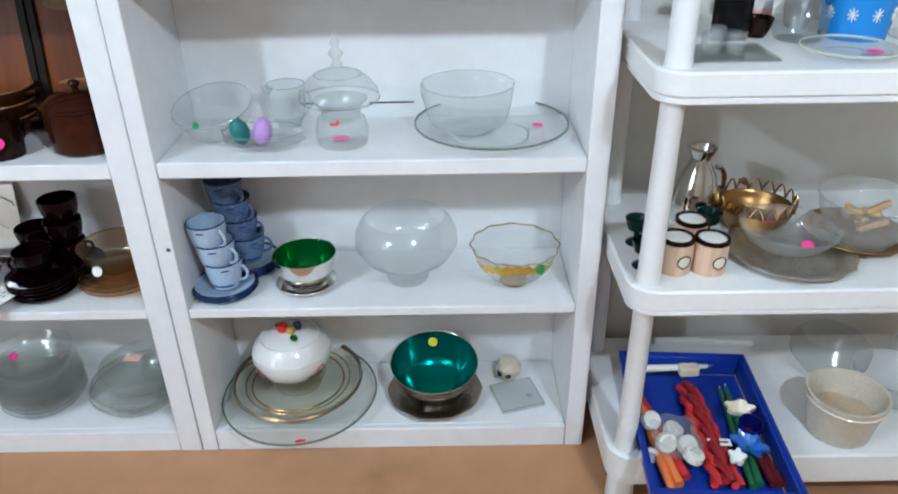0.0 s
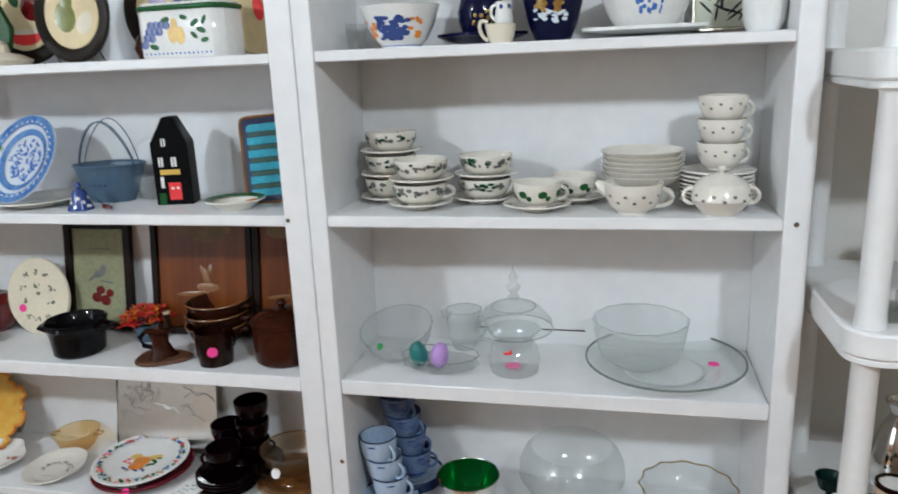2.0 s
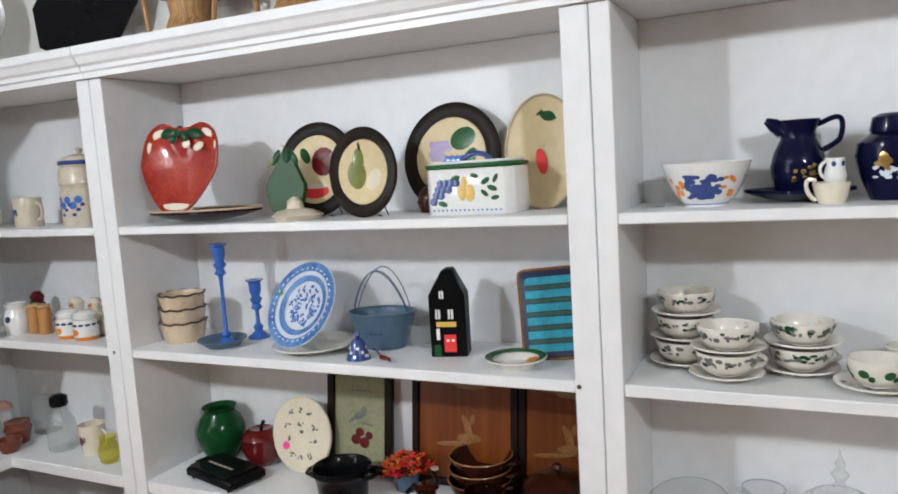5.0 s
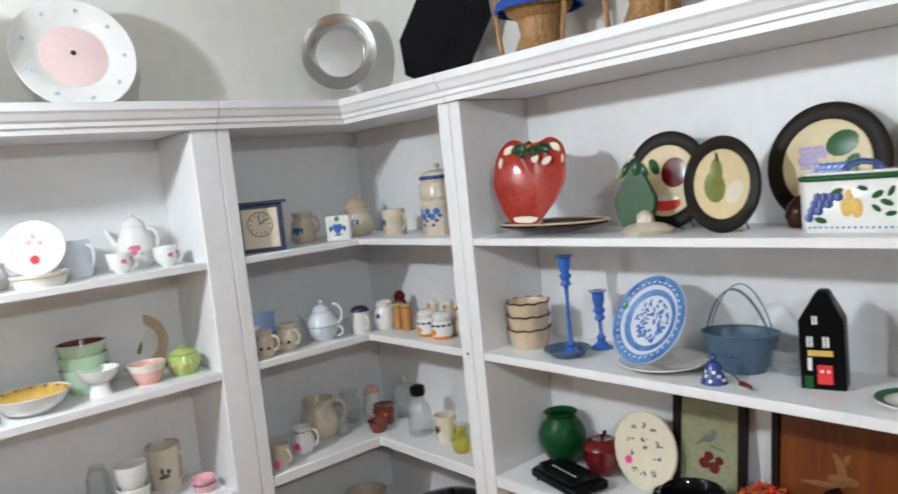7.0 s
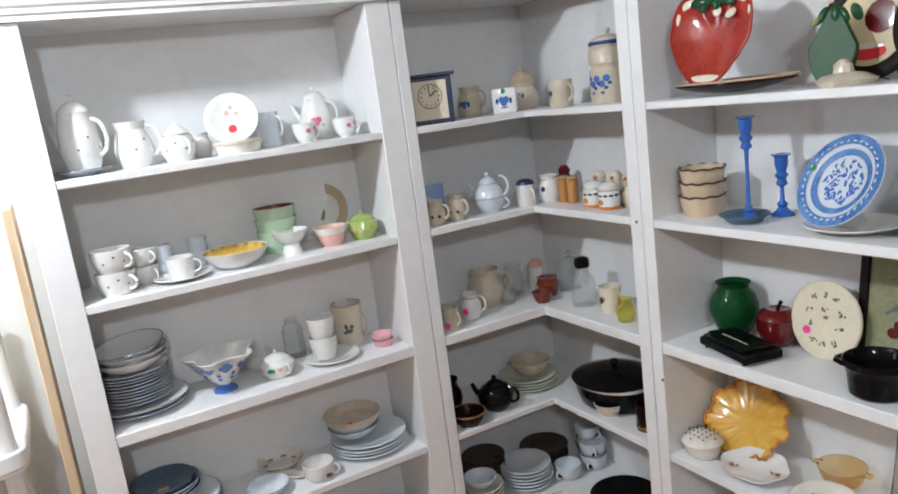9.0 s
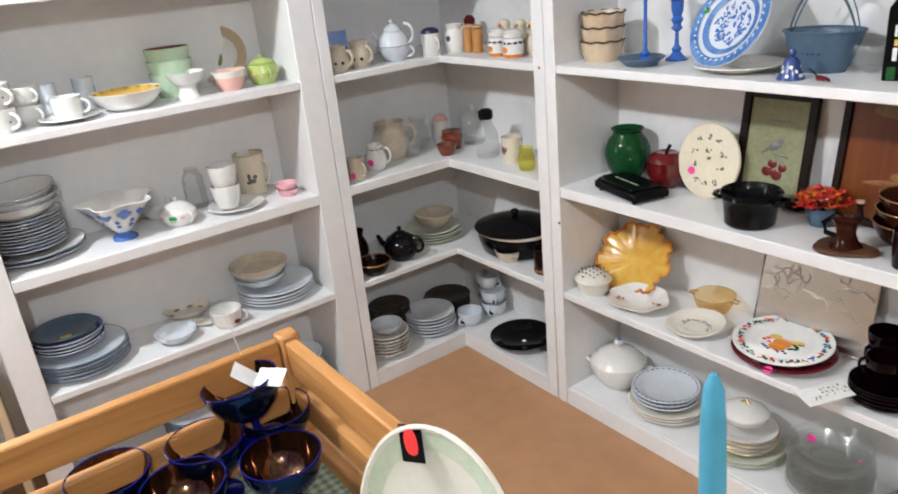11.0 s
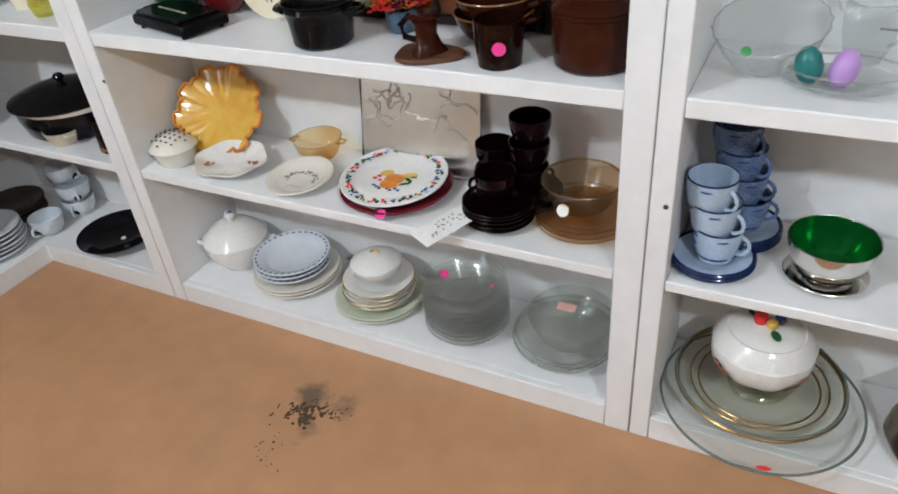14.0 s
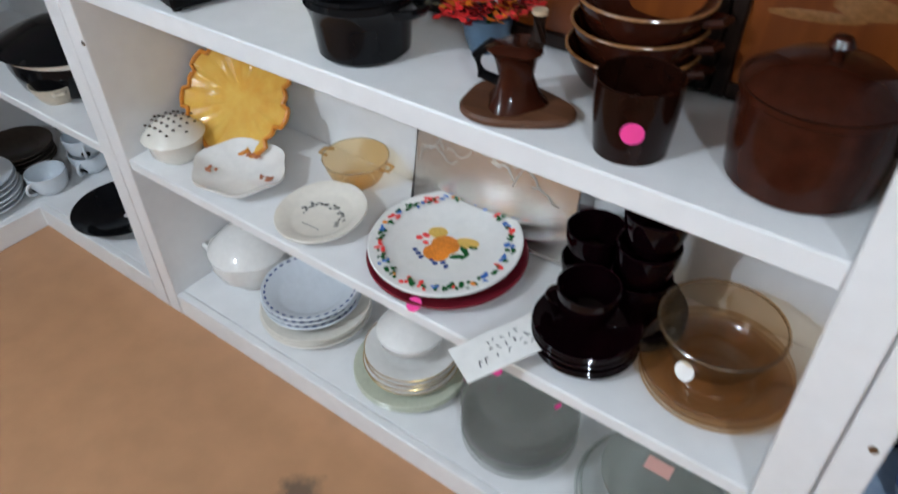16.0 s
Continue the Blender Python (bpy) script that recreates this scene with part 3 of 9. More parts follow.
def cup(name, label, mat, R, h, x, y, z, turn=0, foot=0.55, flare=0.6, group="", out=None, category="cup", handle=True, decor=None, th=0.003):
    t = thing(name, label, category, pose(x, y, z, 0, 0, turn), group)
    prof = cup_profile(R, h, foot, th, flare)
    part("body", lathe(shell(prof) if mat in GLASSES else prof, 32), mat, t)
    if handle:
        hz0, hz1 = h * 0.22, h * 0.82
        rr = min(outer_radius(prof, hz0), outer_radius(prof, hz1))
        part("handle", tube(handle_path(rr, hz0, hz1, out or R * 0.5), max(0.0032, R * 0.085), 7), mat, t)
    for nm, mt, items in decor or ():
        part(nm, wrap_blobs(prof, items), mt, t)
    return t, prof


def standing(x, y, s, R, tilt=12, turn=0):
    """The pose of a disc of radius R that stands on the height s and leans back."""
    return pose(x, y, s + R * math.cos(radians(tilt)), 90 - tilt, 0, turn)


def relief(outline, depth, rim=0.0, rings=7, thick=0.006):
    """A shallow dish of any outline in x and y, hollow towards +z, with a back."""
    bm = bmesh.new()
    top, bot = [], []
    for k in range(rings):
        f = 1 - k / rings
        z = rim - depth * (1 - f ** 2.2)
        top.append([bm.verts.new((x * f, y * f, z)) for x, y in outline])
        bot.append([bm.verts.new((x * f, y * f, z - thick)) for x, y in outline])
    n = len(outline)
    for ring, flip in ((top, 1), (bot, 0)):
        for a, b in zip(ring, ring[1:]):
            for k in range(n):
                j = (k + 1) % n
                bm.faces.new((a[k], a[j], b[j], b[k]) if flip else (a[j], a[k], b[k], b[j]))
        mid = bm.verts.new((0, 0, rim - depth - (0 if flip else thick)))
        for k in range(n):
            bm.faces.new((ring[-1][k], ring[-1][(k + 1) % n], mid))
    for k in range(n):
        bm.faces.new((top[0][k], bot[0][k], bot[0][(k + 1) % n], top[0][(k + 1) % n]))
    return bm


def ring_mesh(R, r, z=0.0, n=40, seg=6, squash=1.0):
    return tube([(R * math.cos(2 * math.pi * k / n), R * squash * math.sin(2 * math.pi * k / n), z) for k in range(n)], r, seg, closed=True)


def ellipse(rx, ry, n=48, wob=0.0, lobes=0):
    return [(rx * (1 + wob * math.cos(lobes * 2 * math.pi * k / n)) * math.cos(2 * math.pi * k / n), ry * (1 + wob * math.cos(lobes * 2 * math.pi * k / n)) * math.sin(2 * math.pi * k / n)) for k in range(n)]


def pot(name, label, mat, prof, x, y, z, turn=0, handle=None, spout=None, lid=None, knob=None, category="pot", decor=(), group="", lidmat=None, seg=36, wave=None, squash=1.0):
    """A turned pot: handle (z0, z1, out, radius, thickness), spout (path, radii), lid profile, knob (z, r)."""
    t = thing(name, label, category, pose(x, y, z, 0, 0, turn), group)
    part("body", lathe(shell(prof) if mat in GLASSES else prof, seg, wave=wave, squash=squash), mat, t)
    if handle:
        z0, z1, out, rr, th = handle
        part("handle", tube(handle_path(rr, z0, z1, out, 11), th, 8), mat, t)
    if spout:
        part("spout", tube(spout[0], spout[1], 9), mat, t)
    if lid:
        ld = part("lid", lathe(shell(lid) if (lidmat or mat) in GLASSES else lid, seg), lidmat or mat, t)
        if knob:
            part("knob", lathe([(0, knob[0] + knob[1] * 1.7), (knob[1] * 0.7, knob[0] + knob[1] * 1.5), (knob[1], knob[0] + knob[1] * 0.9), (knob[1] * 0.5, knob[0] + knob[1] * 0.2), (knob[1] * 0.5, knob[0] - 0.004)], 16), lidmat or mat, ld)
    for nm, mt, items in decor:
        part(nm, wrap_blobs(prof, items), mt, t)
    return t


PEARGREEN = material("dark_green_paint", (0.013, 0.062, 0.014), 0.4, spec=0.25, vary=0.2, scale=14)
RAMEKIN = glaze("tan_cream_glaze", (0.60, 0.46, 0.32), 0.25, 0.15, 20)
DARKLEAF = glaze("dark_leaf_green", (0.012, 0.06, 0.022), 0.2, 0.3, 20)
S1, S2, S3, S4, S5 = TOPS[4], TOPS[3], TOPS[2], TOPS[1], TOPS[0]

# ---- wide bookcase, top shelf ----
t = thing("strawberry_plate", "glossy red strawberry-shaped ceramic plate standing on edge", "plate", standing(-1.075, 0.060, S1 + 0.030, 0.118, 14, 8) @ pose(0, 0, 0, 0, 0, -2))
straw = []
for k in range(64):
    a = 2 * math.pi * k / 64
    sx, sy = math.cos(a), math.sin(a)
    if sy > 0:
        px, py = 0.112 * math.copysign(abs(sx) ** 0.62, sx), 0.116 * sy ** 0.62 - 0.020 * math.exp(-(sx / 0.22) ** 2)
    else:
        px, py = math.copysign(abs(sx) ** 0.5, sx) * (0.112 - 0.050 * (-sy) ** 1.15), -0.118 * (-sy)
    straw.append((px, py))
part("body", relief(straw, 0.028, 0.010, 8), STRAW, t)
part("rim", tube([(x, y, 0.010) for x, y in straw], 0.003, 6, closed=True), STRAW, t)
part("cream_edge", blob_mesh([(-0.078, 0.088, 0.024, 0.013, 24), (0.078, 0.090, 0.024, 0.013, -24), (-0.100, 0.055, 0.007, 0.022, -4), (0.101, 0.058, 0.007, 0.020, 4), (0.012, 0.060, 0.012, 0.012, 0), (0.050, 0.052, 0.016, 0.010, 30)], 0.0035, 0.006, 14), CREAM, t, "cream glaze along the top edge")
part("leaves", blob_mesh([(-0.040, 0.088, 0.026, 0.015, 14), (0.036, 0.086, 0.026, 0.014, -18), (-0.012, 0.092, 0.016, 0.013, 60), (0.008, 0.078, 0.012, 0.017, 20), (-0.026, 0.072, 0.010, 0.014, -30)], 0.006, 0.010, 12), DARKLEAF, t, "dark green moulded leaves")
part("tip", blob_mesh([(0, -0.106, 0.054, 0.012, 0)], 0.005, 0.005, 14), CREAM, t, "cream tip")
lone("oval_dish", "dark red glazed oval dish lying on the shelf", "dish", relief(ellipse(0.165, 0.085), 0.022, 0.034, thick=0.008), glaze("black_red_glaze", (0.018, 0.003, 0.004), 0.1), pose(-1.035, 0.088, S1, 0, 0, 4))
part("rim", tube([(x, y, 0.034) for x, y in ellipse(0.164, 0.084)], 0.003, 6, closed=True), TAN, bpy.data.objects["oval_dish"])

pear = [(0.052 * math.cos(a) * (1.0 if math.sin(a) < 0 else 1 - 0.62 * math.sin(a) ** 0.8), 0.088 * math.sin(a)) for a in [2 * math.pi * k / 40 for k in range(40)]]
t = thing("pear_ornament", "green painted wooden pear ornament with leaves", "ornament", standing(-0.775, 0.095, S1, 0.085, 9, 10))
part("body", slab(pear, -0.008, 0.008, bevel=0.003), PEARGREEN, t)
part("leaves", blob_mesh([(-0.024, 0.066, 0.009, 0.022, -28), (0.004, 0.070, 0.010, 0.020, 4), (0.024, 0.064, 0.008, 0.020, 30)], 0.009, 0.005), DARKLEAF, t)
part("dry_leaf", blob_mesh([(-0.036, 0.056, 0.006, 0.016, -40)], 0.010, 0.005), OLIVE, t)
part("blossom", blob_mesh([(-0.004, 0.096, 0.007, 0.006, 0)], 0.012, 0.008), CREAM, t)
lone("stone_ornament", "small grey-white shell and stone ornament", "ornament", lathe([(0, 0), (0.05, 0), (0.058, 0.012), (0.04, 0.024), (0.02, 0.028), (0.018, 0.045), (0.008, 0.055), (0, 0.056)], 14, wave=lambda a, r, z: 1 + 0.16 * math.sin(3 * a + z * 70) + 0.1 * math.sin(7 * a)), STONE, pose(-0.735, 0.070, S1))


def plaque(label, R, x, y, turn, squash, painted, frame=0.27):
    t = thing("wall_plaque", label, "plaque", standing(x, y, S1, R, 10, turn), "fruit plaques")
    s = squash
    part("board", lathe([(0, -0.006), (R - 0.004, -0.006), (R, -0.002), (R, 0.003), (R - 0.006, 0.006), (R * (1 - frame) + 0.004, 0.004), (R * (1 - frame), 0.002), (0, 0.002)], 44, squash=1.0, m=Matrix.Diagonal((s, 1, 1, 1))), PLAQUE, t)
    part("panel", lathe([(0, 0.0042), (R * (1 - frame) - 0.003, 0.0042), (R * (1 - frame) - 0.001, 0.0024)], 40, m=Matrix.Diagonal((s, 1, 1, 1))), PLAQUECREAM, t)
    for nm, mt, items in painted:
        part(nm, blob_mesh(items, 0.0046, 0.0022, 14), mt, t)
    part("easel_wire", tube([(0.03, -R * 0.95, -0.012), (0.045, -R * 0.97, -0.06), (0.02, -R * 0.2, -0.012)], 0.0015, 5), MATTBLACK, t)
    return t


plaque("dark round plaque with a painted apple on cream", 0.118, -0.735, 0.165, 4, 0.94, [("apple", APPLE, [(0.022, 0.018, 0.034, 0.036, 0)]), ("slice", REDSTICK, [(0.0, -0.055, 0.040, 0.018, 0)]), ("flesh", CREAM, [(0.0, -0.045, 0.034, 0.010, 0)]), ("leaf", LEAF, [(-0.03, 0.035, 0.012, 0.022, 30)])])
plaque("dark oval plaque with painted pears on cream", 0.105, -0.560, 0.100, 18, 0.76, [("pear", OLIVE, [(-0.014, -0.006, 0.022, 0.034, 5), (-0.01, 0.026, 0.013, 0.03, 0)]), ("half_pear", CREAM, [(0.026, -0.02, 0.016, 0.026, -25)]), ("stalk", PLAQUE, [(-0.008, 0.058, 0.003, 0.012, 10)])])
plaque("large dark round plaque with painted grapes on cream", 0.128, -0.392, 0.222, -4, 1.0, [("grapes", MIDBLUE, [(-0.01 + 0.014 * i - 0.007 * j, -0.008 - 0.013 * j, 0.010, 0.010, 0) for j in range(5) for i in range(5 - j)]), ("pale_grapes", glaze("lilac", (0.40, 0.33, 0.52), 0.4), [(-0.050 + 0.013 * i + 0.006 * (j % 2), 0.030 - 0.011 * j, 0.0085, 0.0085, 0) for j in range(4) for i in range(4 - j // 2)]), ("leaf", LEAF, [(0.032, 0.04, 0.034, 0.026, 20), (0.05, -0.01, 0.016, 0.03, -30)])])
lone("orange_gourd", "small orange ceramic gourd behind the box", "ornament", lathe([(0, 0), (0.026, 0.002), (0.034, 0.025), (0.026, 0.05), (0.012, 0.065), (0, 0.068)], 20), REDBROWN, pose(-0.425, 0.170, S1))

t = thing("recipe_box", "white ceramic box with painted fruit and a blue-knobbed lid", "box", pose(-0.288, 0.125, S1, 0, 0, -3))
cut = [(-0.105, -0.035), (-0.085, -0.055), (0.085, -0.055), (0.105, -0.035), (0.105, 0.035), (0.085, 0.055), (-0.085, 0.055), (-0.105, 0.035)]
part("body", slab(cut, 0, 0.098, bevel=0.003), CHINA, t)
ld = part("lid", slab([(x * 1.03, y * 1.05) for x, y in cut], 0.0985, 0.108, bevel=0.003), LEAF, t, "green-edged lid")
part("lid_top", slab([(x * 0.96, y * 0.92) for x, y in cut], 0.1085, 0.114, bevel=0.002), CHINA, ld)
part("knob", tube([(-0.035, 0, 0.114), (-0.02, 0, 0.126), (0, 0, 0.130), (0.02, 0, 0.126), (0.035, 0, 0.114)], 0.006, 8), DEEPBLUE, ld)
flip = pose(0, -0.0555, 0, 90, 0, 0)
part("painted_grapes", blob_mesh([(-0.062 + 0.013 * i - 0.006 * j, 0.068 - 0.013 * j, 0.009, 0.009, 0) for j in range(4) for i in range(4 - j)], 0.0, 0.001), DEEPBLUE, t, m=flip)
part("painted_pear", blob_mesh([(-0.010, 0.048, 0.012, 0.018, 0), (0.008, 0.046, 0.012, 0.019, 0), (-0.004, 0.07, 0.008, 0.012, 0)], 0.0, 0.001), YELLOW, t, m=flip)
part("painted_leaves", blob_mesh([(0.045, 0.07, 0.012, 0.006, 30), (0.06, 0.055, 0.012, 0.006, -20), (0.068, 0.075, 0.011, 0.005, 60), (0.042, 0.045, 0.010, 0.005, -40), (0.066, 0.035, 0.010, 0.005, 10), (-0.025, 0.078, 0.012, 0.006, 15), (-0.058, 0.024, 0.012, 0.006, -15), (0.02, 0.082, 0.010, 0.005, -15)], 0.0, 0.0008), LEAF, t, m=flip)
part("border_dots", blob_mesh([(-0.08 + 0.0105 * k, 0.010, 0.0025, 0.0025, 0) for k in range(16)], 0.0, 0.0005, 6), MIDBLUE, t, m=flip)
t = thing("oval_platter", "cream oval platter with painted tomatoes and leaves, standing on edge", "platter", standing(-0.160, 0.200, S1, 0.125, 10, 10))
part("body", relief(ellipse(0.082, 0.125), 0.018, 0.006), PLAQUECREAM, t)
part("rim", tube([(x, y, 0.006) for x, y in ellipse(0.082, 0.125)], 0.003, 6, closed=True), TAN, t)
part("tomatoes", blob_mesh([(-0.005, -0.02, 0.012, 0.03, 10), (0.03, -0.075, 0.035, 0.02, 50), (0.05, -0.04, 0.016, 0.03, -20)], -0.008, 0.002), REDSTICK, t)
part("leaf", blob_mesh([(0.015, 0.085, 0.022, 0.018, 0), (0.0, 0.095, 0.02, 0.008, 40), (0.03, 0.095, 0.008, 0.02, -10), (-0.04, -0.09, 0.012, 0.02, 20)], -0.004, 0.002), LEAF, t)

# ---- wide bookcase, second shelf ----
for k in range(3):
    ob = lone("ramekin", "cream scalloped ramekin with a brown edge, stacked", "ramekin", lathe(bowl_profile(0.060, 0.056, 0.8, 0.004, 0.45), 40, wave=lambda a, r, z: 1 + (0.03 * math.sin(10 * a) if z > 0.035 else 0)), RAMEKIN, pose(-1.182 + 0.002 * k, 0.118, S2 + 0.038 * k, 0, 0, 25 * k), "stacked ramekins")
    part("rim", tube([(0.0605 * (1 + 0.03 * math.sin(a * 10)) * math.cos(a), 0.0605 * (1 + 0.03 * math.sin(a * 10)) * math.sin(a), 0.0560 + 0.002 * math.sin(a * 10)) for a in [2 * math.pi * i / 60 for i in range(60)]], 0.0026, 5, closed=True), TAUPE, ob)


def candlestick(label, h, x, y, R=0.034):
    p = [(0, 0), (R, 0), (R, 0.004), (R * 0.6, 0.012), (0.010, 0.022), (0.014, 0.030), (0.006, 0.040), (0.0045, h * 0.55), (0.006, h - 0.085), (0.015, h - 0.078), (0.010, h - 0.066), (0.017, h - 0.055), (0.011, h - 0.046), (0.016, h - 0.030), (0.0165, h - 0.008), (0.024, h - 0.003), (0.024, h), (0.012, h), (0.011, h - 0.02), (0, h - 0.02)]
    return lone("candlestick", label, "candlestick", lathe(p, 24), BLUEGLASS, pose(x, y, S2), "blue candlesticks")


candlestick("tall cobalt-blue glass candlestick", 0.268, -1.015, 0.098)
candlestick("short blue glass candlestick beside a taller one", 0.160, -0.985, 0.190, 0.030)
plate("candle_tray", "small dark blue-grey tin dish", SLATE, 0.063, -1.018, 0.085, S2, 0.022, 0.7, category="dish")
plate("platter", "oval cream platter lying flat under a standing plate", IVORY, 0.105, -0.745, 0.112, S2, 0.018, 0.68)
plate("side_plate", "greyish green glass plate lying flat", SMOKE, 0.11, -0.690, 0.150, S2 + 0.001, 0.02)
t = thing("willow_plate", "blue and white willow-pattern plate leaning on edge", "plate", pose(-0.785, 0.140, S2 + 0.101, 60, 0, -12) @ pose(0, 0, 0, 0, 0, 25))
R = 0.114
part("body", lathe(plate_profile(R, 0.018, 0.64), 48), BLUISH, t)
part("outer_band", lathe([(R * 0.99, 0.0195), (R * 0.80, 0.0178), (R * 0.79, 0.0170), (R * 0.99, 0.0190)], 48), WILLOW, t)
part("inner_band", lathe([(R * 0.70, 0.0128), (R * 0.58, 0.0088), (R * 0.57, 0.0082), (R * 0.70, 0.0122)], 48), WILLOW, t)
g = random.Random(3)
part("painted_scene", blob_mesh([(0.055 * math.sqrt(g.random()) * math.cos(a), 0.055 * math.sqrt(g.random()) * math.sin(a), g.uniform(0.003, 0.008), g.uniform(0.002, 0.004), g.uniform(0, 180)) for a in [g.uniform(0, 6.28) for _ in range(110)]], 0.0066, 0.0006), MIDBLUE, t)
part("painted_border", blob_mesh([(0.097 * math.cos(a), 0.097 * math.sin(a), 0.005, 0.0022, math.degrees(a) + 90 + 40 * (k % 2)) for k, a in [(k, 2 * math.pi * k / 34) for k in range(34)]], 0.0193, 0.0006), BLUISH, t)
sticker(t, GREENSTICK, pose(-0.07, 0.06, 0.018), 0.008)

t = thing("wire_basket", "blue-grey woven metal basket with a looped wire handle", "basket", pose(-0.578, 0.168, S2, 0, 0, 6))
prof = bowl_profile(0.085, 0.088, 0.62, 0.003, 0.3)
part("body", lathe(prof, 44, wave=lambda a, r, z: 1 + 0.012 * math.sin(22 * a + 160 * z), squash=0.72), SLATE, t)
for off in (-0.012, -0.008, 0.010):
    part("handle_wire", tube([(0.072 * math.cos(a) * (1 - 0.25 * math.sin(a)), off + 1.1 * off * math.sin(a), 0.082 + (0.112 + 0.25 * off) * math.sin(a)) for a in [math.pi * k / 16 for k in range(17)]], 0.0016, 5), SLATE, t)
part("rim", tube([(x, y, 0.089) for x, y in ellipse(0.086, 0.062)], 0.003, 6, closed=True), SLATE, t)
part("piercing", wrap_blobs([(r * 0.80, z) for r, z in prof], [(250 + 12 * k, 0.045, 0.004, 0.0022) for k in range(4)]), NAVY, t)
lone("pressed_bowl", "small clear pressed-glass bowl behind the basket", "bowl", lathe(shell(bowl_profile(0.06, 0.06, 0.5)), 32, wave=lambda a, r, z: 1 + 0.02 * math.sin(16 * a)), PRESSED, pose(-0.470, 0.205, S2))
t = thing("ceramic_bell", "small cobalt bell with white flowers", "bell", pose(-0.583, 0.056, S2))
prof = [(0, 0.048), (0.010, 0.047), (0.016, 0.040), (0.020, 0.022), (0.029, 0.002), (0.029, 0), (0.026, 0.001), (0.015, 0.036), (0, 0.040)]
part("body", lathe(prof, 24), DEEPBLUE, t)
part("flowers", wrap_blobs(prof, [(k * 47 % 360, 0.010 + 0.009 * (k % 3), 0.004, 0.004) for k in range(16)]), CHINA, t)
part("handle", lathe([(0, 0.066), (0.006, 0.062), (0.008, 0.055), (0.004, 0.048), (0.004, 0.046)], 12), DEEPBLUE, t)
t = thing("red_pepper", "dried red pepper with a dark stalk", "pepper", pose(-0.525, 0.060, S2 + 0.006))
part("pod", tube([(0, 0, 0), (0.015, -0.006, 0.0), (0.03, -0.016, 0.001), (0.042, -0.03, 0.0)], [0.006, 0.0055, 0.004, 0.001], 8), APPLE, t)
part("stalk", tube([(-0.03, 0.018, 0.014), (-0.012, 0.008, 0.008), (0, 0, 0.001)], 0.0016, 5), MATTBLACK, t)

t = thing("house_ornament", "black wooden gabled house with painted door and windows", "ornament", pose(-0.383, 0.140, S2, 0, 0, 14))
part("body", prism([(-0.042, 0), (0.042, 0), (0.042, 0.142), (0.012, 0.20), (-0.008, 0.20), (-0.042, 0.142)], -0.027, 0.027, bevel=0.002), MATTBLACK, t)
f = pose(0, -0.0275, 0, 90, 0, 0)


def panes(t, name, mat, rects, m, d=0.0012):
    for x0, x1, z0, z1 in rects:
        part(name, box(x0, x1, -d, 0, z0, z1, 0.0004), mat, t, m=Matrix.Translation(m), smooth=False)


panes(t, "door", REDSTICK, [(-0.010, 0.018, 0.012, 0.052)], (0, -0.0272, 0))
panes(t, "window", CARD, [(-0.027, -0.016, 0.088, 0.110), (0.002, 0.014, 0.088, 0.110), (-0.016, -0.006, 0.135, 0.152), (-0.027, -0.019, 0.040, 0.066)], (0, -0.0272, 0))
panes(t, "lintel", YELLOW, [(-0.026, 0.020, 0.070, 0.082)], (0, -0.0272, 0))
panes(t, "bush", LEAF, [(-0.034, -0.018, 0.002, 0.028)], (0, -0.0272, 0))
panes(t, "window_bar", MATTBLACK, [(-0.0225, -0.0205, 0.0885, 0.1095), (0.007, 0.009, 0.0885, 0.1095), (-0.012, -0.010, 0.1355, 0.1515)], (0, -0.0286, 0), 0.0006)
panes(t, "door_pane", CARD, [(-0.004, 0.002, 0.036, 0.042), (0.008, 0.014, 0.036, 0.042)], (0, -0.0286, 0), 0.0006)
t = thing("small_plate", "small white dish with a dark green rim and orange flower", "dish", pose(-0.200, 0.070, S2))
part("body", lathe(plate_profile(0.066, 0.024, 0.6), 36), IVORY, t)
part("rim_band", lathe([(0.0655, 0.0252), (0.050, 0.0215), (0.0495, 0.0208), (0.0655, 0.0245)], 36), LEAF, t)
part("flower", blob_mesh([(0.036, 0.02, 0.016, 0.012, 20), (0.03, 0.0, 0.01, 0.008, 0)], 0.016, 0.004), ORANGE, t)
t = thing("serving_tray", "teal and black striped tray with a tan rim, standing on end", "tray", pose(-0.140, 0.165, S2 + 0.098, 78, 0, 10) @ pose(0, 0, 0, 0, 0, 4))
w, hh = 0.078, 0.098
edge = []
for k in range(48):
    a = 2 * math.pi * k / 48
    cx, cy = math.cos(a), math.sin(a)
    edge.append((w * math.copysign(abs(cx) ** 0.2, cx) * (0.93 + 0.07 * abs(cy)), hh * math.copysign(abs(cy) ** 0.2, cy)))
part("base", relief(edge, 0.010, 0.006, thick=0.004), NAVY, t)
part("rim", tube([(x, y, 0.006) for x, y in edge], 0.0035, 6, closed=True), GOLDRIM, t)
TEAL = material("teal_paint", (0.02, 0.33, 0.45), 0.5, vary=0.3, scale=20)
BANDGREEN = material("dark_green_band", (0.03, 0.09, 0.07), 0.5, vary=0.3, scale=20)
